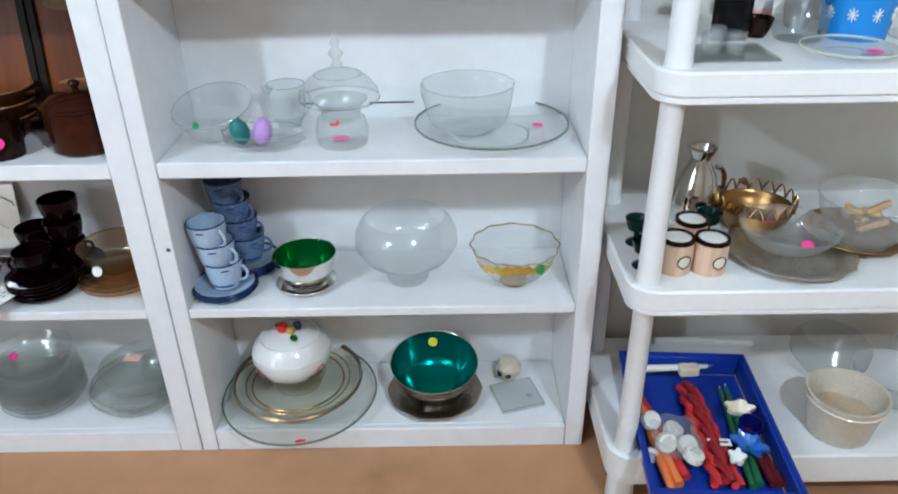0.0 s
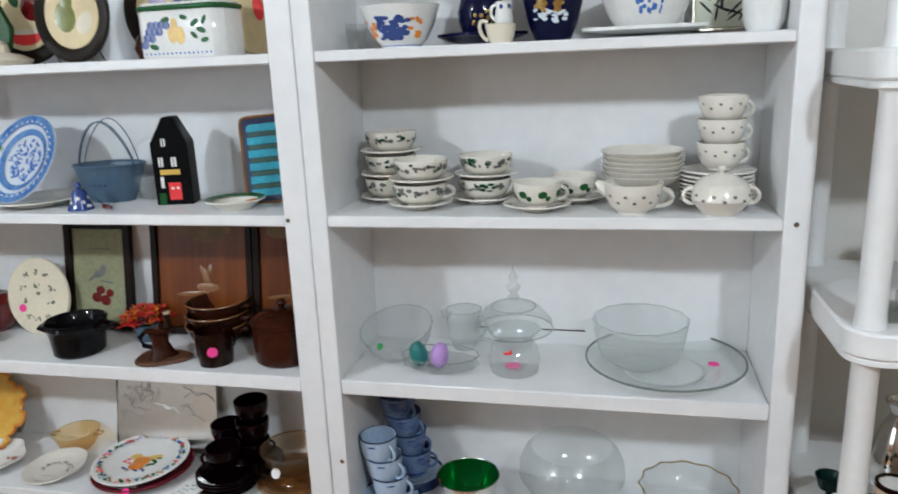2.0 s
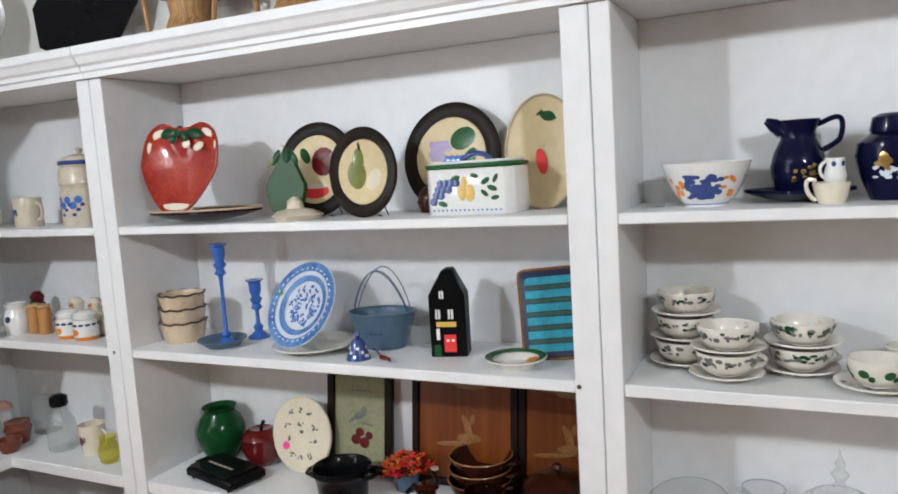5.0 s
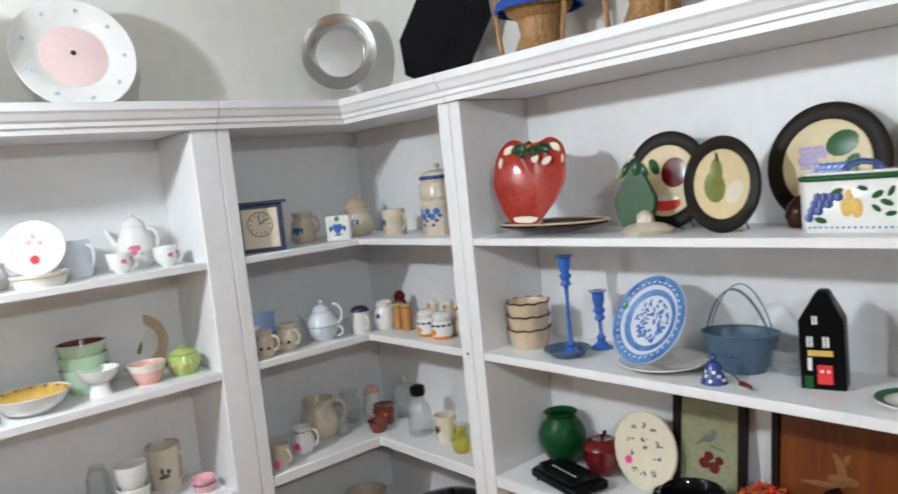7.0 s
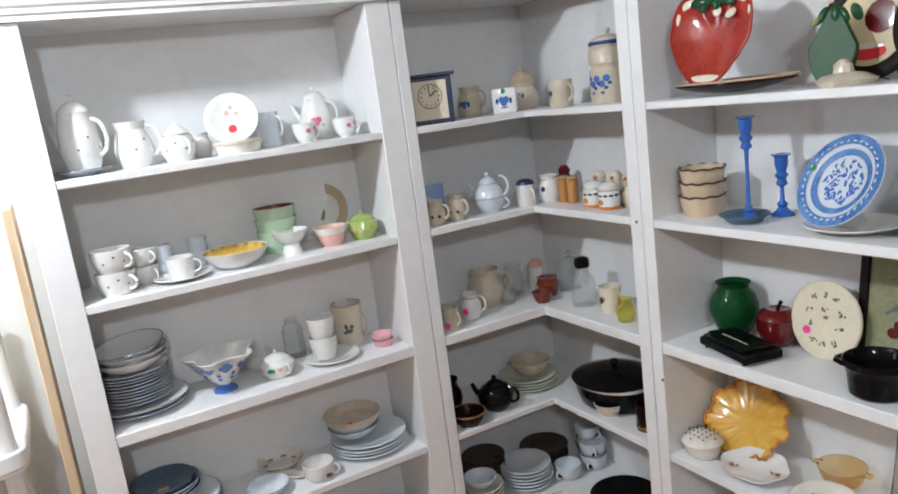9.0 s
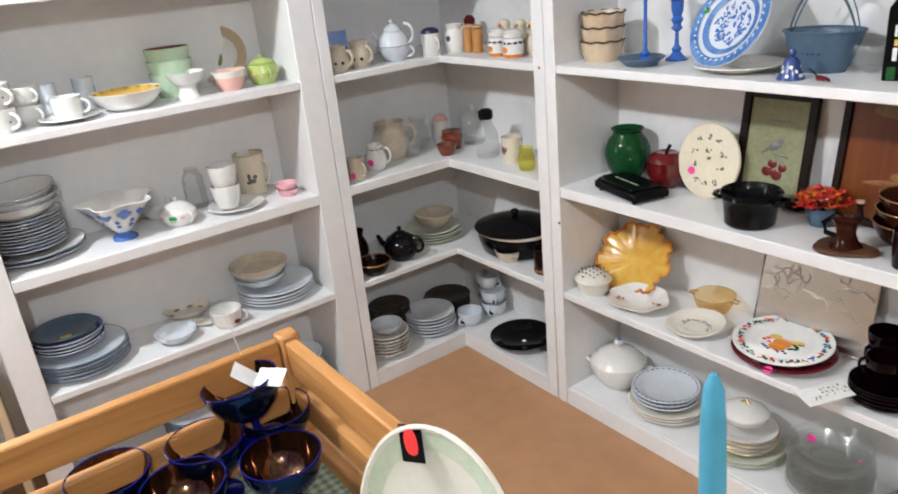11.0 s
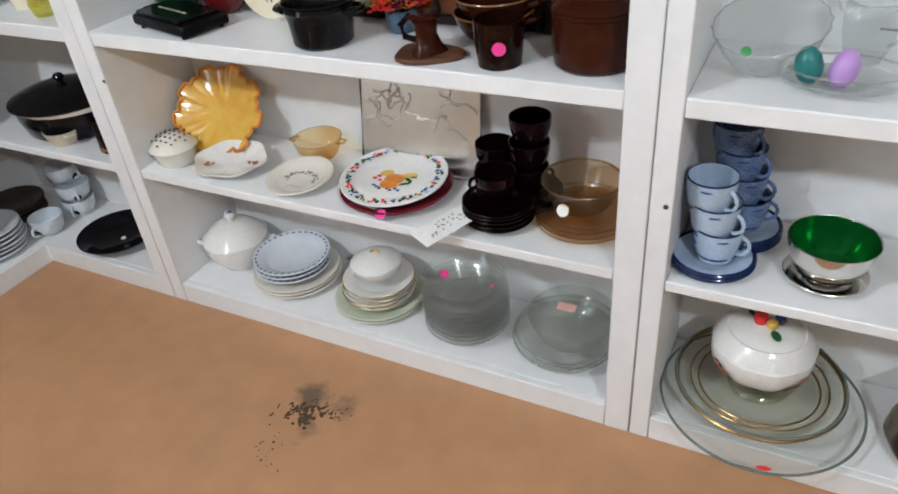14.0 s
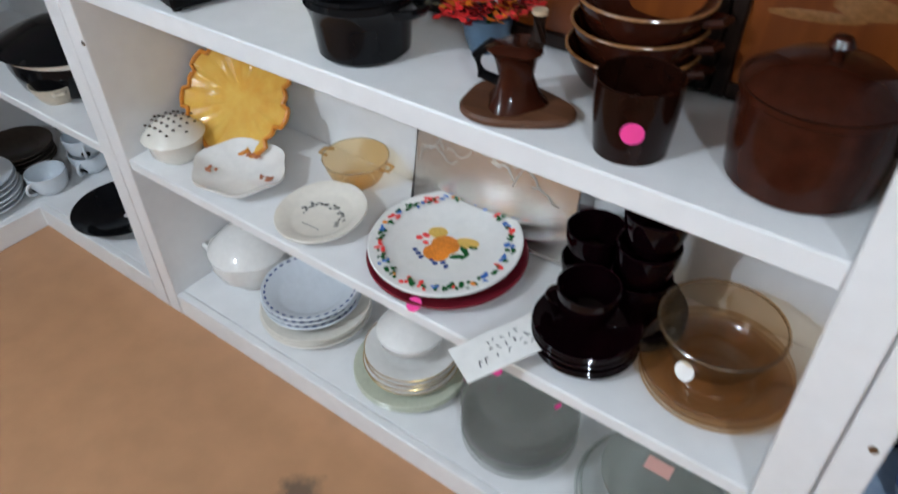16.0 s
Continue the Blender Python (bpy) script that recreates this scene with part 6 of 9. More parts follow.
t, prof = bowl("gold_bowl", "clear glass bowl with gold panels and a scalloped rim", PRESSED, 0.100, 0.088, 0.779, 0.106, S4 + 0.012, 0.3, 0.62, 0.004, wave=lambda a, r, z: 1 + 0.03 * math.cos(12 * a) * (z > 0.06), seg=72)
part("gold_rim", tube([(0.101 * (1 + 0.03 * math.cos(12 * a)) * math.cos(a), 0.101 * (1 + 0.03 * math.cos(12 * a)) * math.sin(a), 0.089) for a in [2 * math.pi * k / 96 for k in range(96)]], 0.0016, 5, closed=True), GOLD, t)
GOLDPANEL = material("gilt_panel", (0.66, 0.42, 0.05), 0.3, 0.5, 0.2, 20)
for a in (204, 217, 230, 243, 256, 269, 282, 295, 308, 321, 334):
    zz = 0.078 - 0.022 * min(1.0, abs(a - 269) / 55)
    part("gilt_panel", wrap_blobs(prof, [(a, zz, 0.0175, 0.016)], 4, 0.0030), GOLDPANEL, t)
part("foot", lathe([(0, 0), (0.030, 0), (0.034, 0.004), (0.024, 0.010), (0.03, 0.016), (0, 0.014)], 24, m=pose(0, 0, -0.012)), GOLD, t)
sticker(t, GREENSTICK, pose(0, 0, 0, 0, 0, 300) @ pose(0.098, 0, 0.070, 0, 68, 0), 0.012)

# ---- narrow bookcase, bottom shelf ----
ob = plate("serving_plate", "very large clear glass plate with a red mark, overhanging the shelf", SMOKE, 0.196, 0.236, 0.115, S5, 0.030, 0.6)
part("rim", ring_mesh(0.196, 0.0028, 0.030, 64), EDGEGLASS, ob)
part("red_mark", blob_mesh([(0.03, -0.182, 0.014, 0.006, 10)], 0.030, 0.0015), REDSTICK, ob)
ob = plate("gilt_plate", "clear greenish glass plate with a dark gold rim", OLIVEGLASS, 0.164, 0.228, 0.140, S5 + 0.032, 0.026, 0.6)
part("gilt_edge", ring_mesh(0.163, 0.0050, 0.0225, 60), BRASS, ob)
part("gilt_line", ring_mesh(0.118, 0.0022, 0.0125, 60), BRASS, ob)
part("gilt_line", ring_mesh(0.134, 0.0016, 0.0165, 60), BRASS, ob)
part("dark_edge", ring_mesh(0.164, 0.0030, 0.0285, 60), EDGEGLASS, ob, "dark green glass edge")
lone("glass_stand", "low clear glass pedestal between plates", "stand", lathe(shell([(0, 0), (0.06, 0), (0.055, 0.008), (0.035, 0.02), (0.06, 0.030), (0.075, 0.032), (0.06, 0.036), (0, 0.034)]), 36), OLIVEGLASS, pose(0.228, 0.140, S5 + 0.040))
prof = [(0, 0), (0.052, 0), (0.058, 0.006), (0.054, 0.012), (0.074, 0.020), (0.090, 0.034), (0.0975, 0.052), (0.0995, 0.070), (0.0985, 0.082), (0.094, 0.086), (0.075, 0.05), (0, 0.02)]
t = pot("covered_dish", "white china covered dish with a fruit finial and floral sprays", CHINA, prof, 0.222, 0.140, S5 + 0.075, lid=[(0, 0.132), (0.026, 0.131), (0.056, 0.123), (0.070, 0.116), (0.074, 0.117), (0.088, 0.103), (0.097, 0.0865), (0.085, 0.0865)], category="tureen", wave=lambda a, r, z: 1 + 0.015 * math.sin(9 * a))
part("fruit_finial", lathe([(0, 0.146), (0.012, 0.141), (0.015, 0.131), (0.010, 0.119)], 12, m=pose(-0.014, -0.004, 0.010)), REDSTICK, t)
part("fruit_finial", lathe([(0, 0.140), (0.010, 0.136), (0.012, 0.128), (0.009, 0.120)], 12, m=pose(0.008, -0.012, 0.010)), YELLOW, t)
part("fruit_finial", lathe([(0, 0.140), (0.010, 0.136), (0.012, 0.128), (0.009, 0.120)], 12, m=pose(0.020, 0.008, 0.010)), DEEPBLUE, t)
part("finial_leaf", blob_mesh([(0.018, -0.034, 0.009, 0.017, 25)], 0.1305, 0.005), LEAF, t)
part("finial_leaf", blob_mesh([(-0.026, 0.016, 0.016, 0.008, -30)], 0.1315, 0.005), LEAF, t)
for mt, seed in ((FLORAL, 61), (LEAF, 62), (ROSE, 63)):
    g = random.Random(seed)
    part("floral_spray", wrap_blobs(prof, [(c + g.uniform(-13, 13), g.uniform(0.026, 0.062), g.uniform(0.004, 0.009), g.uniform(0.003, 0.006)) for c in (228, 318, 80) for _ in range(8)], 8, 0.0024), mt, t)
plate("pewter_plate", "tarnished silver plate with a lobed edge under a bowl", PEWTER, 0.122, 0.585, 0.126, S5, 0.024, 0.6, wave=lambda a, r, z: 1 + 0.014 * math.cos(10 * a))
t, prof = bowl("enamel_bowl", "large silver bowl with a vivid teal enamel lining", SILVER, 0.112, 0.105, 0.585, 0.143, S5 + 0.012, 0.4, 0.62, 0.003, inner=TEALENAMEL, m=pose(0.585, 0.136, S5 + 0.012, 8, 0, 0))
sticker(t, YELSTICK, pose(-0.005, 0.094, 0.080, 70, 0, 0), 0.013)
t = thing("skull_ornament", "small white ceramic skull-shaped ornament", "ornament", pose(0.782, 0.190, S5, 0, 0, -30))
part("body", lathe([(0, 0), (0.018, 0), (0.020, 0.014), (0.030, 0.024), (0.034, 0.044), (0.024, 0.062), (0, 0.068)], 20), STONE, t)
part("eye", lathe([(0, 0.004), (0.008, 0.002), (0.009, 0)], 10, m=pose(-0.012, -0.028, 0.032, 80, 0, -10)), INK, t)
part("eye", lathe([(0, 0.004), (0.008, 0.002), (0.009, 0)], 10, m=pose(0.012, -0.028, 0.032, 80, 0, 10)), INK, t)
t = thing("glass_coaster", "square thick clear glass coaster with a small mark", "coaster", pose(0.798, 0.112, S5, 0, 0, 16))
part("body", box(-0.058, 0.058, -0.055, 0.055, 0, 0.012, 0.003), CLEAR, t)
part("edge", tube([(-0.056, -0.053, 0.0115), (0.056, -0.053, 0.0115), (0.056, 0.053, 0.0115), (-0.056, 0.053, 0.0115)], 0.0014, 5, closed=True), LIPGLASS, t)
part("mark", tube([(0.02, -0.02, 0.0125), (0.026, -0.012, 0.0125), (0.03, -0.02, 0.0125), (0.036, -0.014, 0.0125)], 0.0012, 5), INK, t)

# ---- corner bookcase ----
RUSTGLAZE = glaze("rust_red_glaze", (0.17, 0.030, 0.012), 0.1, 0.25, 9)
t = thing("mantel_clock", "navy wooden square clock with a cream face", "clock", pose(-1.905, -0.305, S1, 0, 0, 62))
part("case", box(-0.072, 0.072, -0.030, 0.030, 0, 0.150, 0.003), NAVY, t)
part("top_board", box(-0.086, 0.086, -0.042, 0.042, 0.1505, 0.160, 0.002), NAVY, t)
part("face", box(-0.055, 0.055, -0.033, -0.0305, 0.014, 0.138, 0.001), CREAM, t)
part("dial_ring", ring_mesh(0.038, 0.0016, 0, 36, 5), GREYTRANSFER, t, m=pose(0, -0.034, 0.088, 90, 0, 0))
part("hand_mark", tube([(0, -0.0345, 0.088), (0.020, -0.0345, 0.104)], 0.0022, 5), INK, t)
part("pointer", tube([(0, -0.0345, 0.088), (-0.004, -0.0345, 0.118)], 0.0014, 5), INK, t)
for k in range(12):
    a = k * math.pi / 6
    part("hour_bar", box(-0.0015, 0.0015, -0.0345, -0.0332, 0.026, 0.032), INK, t, m=Matrix.Translation((0, 0, 0.088)) @ Matrix.Rotation(a, 4, "Y"))
HEART = lambda z, s=0.012, c=270: [("blue_heart", MIDBLUE, [(c - 6, z + s * 0.3, s * 0.7, s * 0.7), (c + 6, z + s * 0.3, s * 0.7, s * 0.7), (c, z - s * 0.4, s * 0.7, s * 0.9)]), ("green_sprig", LEAF, [(c - 22, z, s * 0.4, s * 0.9), (c + 22, z, s * 0.4, s * 0.9)])]  # noqa: E731
JUG = lambda R, h: [(0, 0), (R * 0.7, 0), (R * 0.8, h * 0.05), (R, h * 0.35), (R * 0.92, h * 0.6), (R * 0.68, h * 0.82), (R * 0.8, h), (R * 0.72, h), (R * 0.6, h * 0.82), (R * 0.85, h * 0.55), (R * 0.9, h * 0.35), (0, h * 0.06)]  # noqa: E731
CAN = lambda R, h: [(0, 0), (R * 0.94, 0), (R, h * 0.04), (R, h * 0.96), (R * 0.97, h), (R * 0.9, h), (R * 0.9, h * 0.1), (0, h * 0.06)]  # noqa: E731
t = pot("small_jug", "speckled tan jug with a blue heart", STONE, JUG(0.044, 0.105), -2.000, -0.100, S1, 30, (0.03, 0.09, 0.026, 0.038, 0.005), category="jug", decor=HEART(0.045))
t = thing("heart_tile", "small white ceramic tile box with a blue heart", "box", pose(-1.875, -0.035, S1, 0, 0, 40))
part("body", box(-0.042, 0.042, -0.018, 0.018, 0, 0.085, 0.006, seg=2), CHINA, t)
part("blue_heart", blob_mesh([(-0.008, 0.046, 0.011, 0.012, 0), (0.008, 0.046, 0.011, 0.012, 0), (0, 0.036, 0.011, 0.013, 0)], 0, 0.001), MIDBLUE, t, m=pose(0, -0.0185, 0, 90, 0, 0))
part("sprigs", blob_mesh([(-0.024, 0.042, 0.005, 0.010, 0), (0.024, 0.042, 0.005, 0.010, 0), (0, 0.02, 0.014, 0.003, 0)], 0, 0.001), DEEPBLUE, t, m=pose(0, -0.0185, 0, 90, 0, 0))
sticker(t, GREENSTICK, pose(0.0, -0.0185, 0.075, 90, 0, 0), 0.009)
pot("sugar_jar", "speckled stoneware jar with a domed glassy lid and blue heart", STONE, JUG(0.055, 0.095), -1.965, 0.105, S1, 0, lid=[(0, 0.135), (0.018, 0.132), (0.036, 0.118), (0.045, 0.096), (0.040, 0.0955)], knob=(0.137, 0.009), category="jar", lidmat=TAN, decor=HEART(0.05, 0.012, 300))
pot("heart_mug", "cream mug with a blue heart", STONE, CAN(0.040, 0.088), -1.758, 0.112, S1, 0, (0.02, 0.072, 0.026, 0.040, 0.005), category="mug", decor=HEART(0.045, 0.012, 250))
t = pot("cookie_canister", "tall white stoneware canister with blue flowers and a clamp lid", STONE, [(0, 0), (0.058, 0), (0.062, 0.006), (0.062, 0.100), (0.056, 0.106), (0.056, 0.112), (0.062, 0.120), (0.060, 0.160), (0.052, 0.170), (0.046, 0.170), (0.05, 0.12), (0, 0.01)], -1.517, 0.119, S1, lid=[(0, 0.206), (0.02, 0.204), (0.048, 0.196), (0.058, 0.182), (0.058, 0.1705), (0.05, 0.1705)], knob=(0.206, 0.011), category="canister", decor=[("flowers", MIDBLUE, [(232 + 15 * k, 0.06 + 0.016 * (k % 2), 0.012, 0.011) for k in range(6)]), ("stems", DEEPBLUE, [(228 + 11 * k, 0.034 + 0.014 * (k % 3), 0.007, 0.005) for k in range(9)])])
part("blue_band", lathe([(0.0585, 0.174), (0.0595, 0.176), (0.0585, 0.186)], 32), DEEPBLUE, t)

t = thing("photo_card", "small picture card with a blue sky and brown figure shapes", "picture", pose(-2.020, -0.305, S2, -12, 0, 68))
part("card", box(-0.06, 0.06, -0.002, 0.002, 0, 0.115), MIDBLUE, t)
part("brown_shape", blob_mesh([(-0.018, 0.03, 0.018, 0.028, 0), (0.014, 0.028, 0.018, 0.026, 0), (0, 0.06, 0.012, 0.014, 0)], 0, 0.001), TAN, t, m=pose(0, -0.0022, 0, 90, 0, 0))
for x, y, R, h, mt, turn in ((-1.875, -0.355, 0.034, 0.082, STONE, 30), (-1.895, -0.268, 0.038, 0.085, STONE, 20)):
    pot("stoneware_mug", "speckled grey stoneware mug with brown dabs", mt, JUG(R, h), x, y, S2, turn, (0.02, 0.065, 0.022, R * 0.92, 0.005), category="mug", decor=[("dabs", TAUPE, [(a, 0.03, 0.006, 0.006) for a in range(200, 360, 40)])], group="stoneware mugs")
t = pot("tea_for_one", "white teapot stacked on its cup", BLUISH, [(0, 0), (0.032, 0), (0.038, 0.008), (0.054, 0.032), (0.057, 0.048), (0.0575, 0.050), (0.057, 0.052), (0.054, 0.072), (0.040, 0.092), (0.030, 0.098), (0, 0.098)], -1.905, -0.125, S2, 35, (0.055, 0.12, 0.030, 0.048, 0.005), ([(-0.046, 0, 0.062), (-0.066, 0, 0.080), (-0.078, 0, 0.100)], [0.011, 0.008, 0.006]), [(0, 0.120), (0.014, 0.118), (0.028, 0.108), (0.031, 0.0985), (0.02, 0.0985)], (0.121, 0.008), "teapot")
part("cup_handle", tube(handle_path(0.050, 0.012, 0.045, 0.024), 0.004, 7), BLUISH, t)
part("joint_line", ring_mesh(0.0572, 0.0012, 0.05), GREYTRANSFER, t)
pot("white_jar", "white jar with a dark lid and grey print", CHINA, CAN(0.032, 0.075), -1.862, 0.000, S2, 0, (0.02, 0.06, 0.018, 0.032, 0.004), lid=[(0, 0.094), (0.015, 0.093), (0.029, 0.086), (0.033, 0.0755), (0.03, 0.0755)], lidmat=NAVY, category="jar")
t = pot("apple_creamer", "white creamer with a red-brown bird lid and a dark plum", CHINA, JUG(0.040, 0.095), -1.835, 0.084, S2, 20, (0.03, 0.08, 0.018, 0.034, 0.004), category="creamer", decor=[("plum", NAVY, [(265, 0.05, 0.010, 0.010)])])
pot("rooster_pot", "dark red and green rooster figurine", DARKRED, [(0, 0), (0.030, 0), (0.038, 0.03), (0.030, 0.06), (0.018, 0.078), (0.022, 0.096), (0.010, 0.112), (0, 0.113)], -1.880, 0.189, S2, category="figurine", decor=[("feathers", LEAF, [(a, 0.07, 0.01, 0.012) for a in range(200, 340, 35)])])
for x in (-1.775, -1.728):
    t = thing("wooden_shaker", "turned orange-brown wooden shaker", "shaker", pose(x, 0.10, S2), "salt and pepper shakers")
    part("body", lathe([(0, 0), (0.018, 0), (0.020, 0.004), (0.018, 0.03), (0.020, 0.070), (0.019, 0.080), (0, 0.082)], 18), PINEZ, t)
    part("cap", lathe([(0.0195, 0.0825), (0.019, 0.090), (0, 0.094)], 18), PALEWOOD, t)
for x, y in ((-1.627, 0.136), (-1.555, 0.143), (-1.489, 0.136)):
    t = thing("bird_shaker", "cream ceramic bird-shaped figure", "figurine", pose(x, y, S2, 0, 0, 15), "cream figures")
    part("body", lathe([(0, 0), (0.026, 0), (0.032, 0.02), (0.030, 0.045), (0.018, 0.062), (0.020, 0.078), (0.022, 0.092), (0.012, 0.106), (0, 0.108)], 18), CREAM, t)
    part("beak", tube([(0, -0.018, 0.09), (0, -0.034, 0.086)], [0.006, 0.002], 6), ORANGE, t)
for x, y in ((-1.590, 0.075), (-1.512, 0.070)):
    t = pot("chef_jar", "white round jar with an orange foot and black band", CHINA, [(0, 0), (0.028, 0), (0.034, 0.012), (0.036, 0.038), (0.032, 0.058), (0.026, 0.062), (0, 0.062)], x, y, S2, 0, lid=[(0, 0.086), (0.02, 0.085), (0.032, 0.075), (0.030, 0.0625), (0.024, 0.0625)], category="jar", group="painted jars", decor=[("band", NAVY, [(a, 0.046, 0.008, 0.004) for a in range(0, 360, 30)]), ("face_dab", ORANGE, [(270, 0.026, 0.012, 0.010)])])
    part("orange_foot", lathe([(0.0285, 0.0005), (0.0345, 0.011), (0.0335, 0.013), (0.028, 0.003)], 24), ORANGE, t)

pot("grey_pitcher", "large grey stoneware pitcher lying behind a creamer", STONE, JUG(0.070, 0.135), -2.020, -0.115, S3, 60, (0.04, 0.12, 0.036, 0.060, 0.007), category="pitcher")
t = pot("mustard_pot", "small grey and brown mug with a pink sticker", STONE, CAN(0.028, 0.078), -1.872, -0.352, S3, 20, (0.02, 0.06, 0.016, 0.028, 0.004), category="mug")
sticker(t, STICKER, pose(0, 0, 0, 0, 0, -75) @ pose(0.029, 0, 0.02, 0, 90, 0), 0.011)
t = pot("floral_creamer", "white creamer with gilt trim and a pink sticker", CHINA, JUG(0.040, 0.090), -1.925, -0.240, S3, 40, (0.025, 0.078, 0.022, 0.036, 0.004), category="creamer", decor=[("gilt", GOLD, [(a, 0.076, 0.006, 0.003) for a in range(0, 360, 30)])])
sticker(t, STICKER, pose(0, 0, 0, 0, 0, -100) @ pose(0.041, 0, 0.034, 0, 90, 0), 0.012)
lone("vinegar_bottle", "clear glass cruet on its side of the shelf", "bottle", lathe(shell([(0, 0), (0.026, 0), (0.034, 0.02), (0.030, 0.05), (0.014, 0.072), (0.012, 0.095), (0.016, 0.10), (0.012, 0.10), (0, 0.09)]), 24), PRESSED, pose(-1.965, -0.060, S3))
lone("glass_pitcher", "small clear pressed-glass pitcher", "pitcher", lathe(shell(JUG(0.042, 0.12)), 28), PRESSED, pose(-2.050, 0.030, S3))
lone("custard_cup", "small red-brown glazed cup", "cup", lathe(bowl_profile(0.038, 0.040, 0.6, 0.003, 0.4), 28), RUSTGLAZE, pose(-1.870, 0.030, S3))
pot("honey_jar", "brown glazed jar with a pale base", RUSTGLAZE, [(0, 0), (0.030, 0), (0.034, 0.01), (0.036, 0.03), (0.042, 0.045), (0.036, 0.062), (0.038, 0.070), (0.032, 0.070), (0, 0.06)], -1.925, 0.098, S3, category="jar")
t = pot("santa_mug", "white figure-shaped mug with a red cap", CHINA, [(0, 0), (0.03, 0), (0.034, 0.03), (0.028, 0.06), (0.030, 0.08), (0.02, 0.094), (0, 0.095)], -2.055, 0.140, S3, category="mug")
part("cap", lathe([(0.031, 0.085), (0.024, 0.100), (0.010, 0.110), (0, 0.112)], 18), PALEPINK, t)
t = pot("glass_canister", "clear glass jar with a ball stopper", PRESSED, CAN(0.042, 0.105), -1.925, 0.203, S3, category="jar", lid=[(0, 0.125), (0.02, 0.123), (0.040, 0.110), (0.036, 0.1055)], knob=(0.127, 0.014))
t = pot("decanter", "clear glass bottle with a black cap", PRESSED, [(0, 0), (0.038, 0), (0.042, 0.008), (0.042, 0.07), (0.036, 0.095), (0.022, 0.115), (0.020, 0.135), (0.016, 0.135), (0.018, 0.115), (0.036, 0.08), (0.036, 0.01), (0, 0.008)], -1.722, 0.105, S3, category="bottle")
part("cap", lathe([(0.024, 0.1355), (0.027, 0.142), (0.026, 0.165), (0.014, 0.172), (0, 0.172)], 14), BLACK, t)
t, _ = cup("picture_mug", "cream mug with a red picture", CREAM, 0.038, 0.088, -1.596, 0.112, S3, 10, 0.85, 0.8, category="mug", decor=[("red_print", APPLE, [(255, 0.045, 0.010, 0.014)]), ("print_edge", GREYTRANSFER, [(275, 0.05, 0.004, 0.010), (240, 0.04, 0.004, 0.008)])])
lone("yellow_vase", "small pale yellow pressed-glass vase", "vase", lathe(shell(JUG(0.030, 0.078)), 20, wave=lambda a, r, z: 1 + 0.05 * math.sin(10 * a)), YELGLASS, pose(-1.478, 0.070, S3))
lone("spice_jar", "small dark glass spice jar", "jar", lathe(CAN(0.018, 0.075), 16), BROWN, pose(-1.422, 0.133, S3))

t = pot("black_teapot", "glossy black round teapot", BLACK, [(0, 0), (0.036, 0), (0.044, 0.006), (0.064, 0.035), (0.064, 0.060), (0.050, 0.086), (0.030, 0.096), (0, 0.096)], -1.905, -0.195, S4, 35, (0.03, 0.085, 0.034, 0.058, 0.006), ([(-0.052, 0, 0.045), (-0.076, 0, 0.062), (-0.092, 0, 0.090)], [0.015, 0.010, 0.007]), [(0, 0.112), (0.015, 0.110), (0.030, 0.100), (0.032, 0.0965), (0.02, 0.0965)], (0.112, 0.010), "teapot")
t, _ = bowl("gravy_dish", "dark brown dish with a tan lip", BROWN, 0.062, 0.045, -1.872, -0.335, S4, 0.6, 0.4)
part("lip", ring_mesh(0.0615, 0.0032, 0.0455), GOLDRIM, t)
lone("brown_pitcher", "dark brown glazed jug behind a dish", "jug", lathe(JUG(0.055, 0.12), 28), BROWN, pose(-2.020, -0.330, S4))
ob = plate("grey_plate", "greenish grey plate, in a stack under a bowl", SEAGREEN, 0.112, -1.995, 0.015, S4, 0.018, group="corner plates")
stack(ob, 4, 0.011, -1.995, 0.015, S4)
t, prof = bowl("berry_bowl", "greyish bowl with a small red motif on stacked plates", STONE, 0.078, 0.055, -1.985, 0.020, S4 + 0.052, 0.5, 0.4)
t = pot("roasting_pot", "large near-black oval casserole with a cream drip edge", BLACK, [(0, 0), (0.105, 0), (0.118, 0.01), (0.130, 0.05), (0.132, 0.088), (0.126, 0.090), (0.12, 0.05), (0, 0.02)], -1.619, 0.154, S4, lid=[(0, 0.128), (0.05, 0.124), (0.10, 0.108), (0.132, 0.0935), (0.133, 0.0905), (0.11, 0.0905)], knob=(0.127, 0.014), category="casserole", squash=0.9, lidmat=BLACK)
t.matrix_world = pose(-1.650, 0.150, S4) @ Matrix.Diagonal((1.18, 1.12, 1.05, 1))
part("drip_edge", lathe([(0.1325, 0.078), (0.1345, 0.084), (0.1345, 0.090), (0.131, 0.0902)], 48, wave=lambda a, r, z: 1 + (0.004 * math.sin(17 * a) if z < 0.08 else 0), squash=0.9), IVORY, t)
t, _ = bowl("dip_bowl", "small speckled cream bowl with two lugs", STONE, 0.052, 0.042, -1.590, 0.062, S4, 0.6, 0.4)
for a in (-20, 160):
    part("lug", tube([(0.048, -0.012, 0.034), (0.062, -0.008, 0.036), (0.062, 0.008, 0.036), (0.048, 0.012, 0.034)], 0.005, 6), STONE, t, m=pose(0, 0, 0, 0, 0, a))
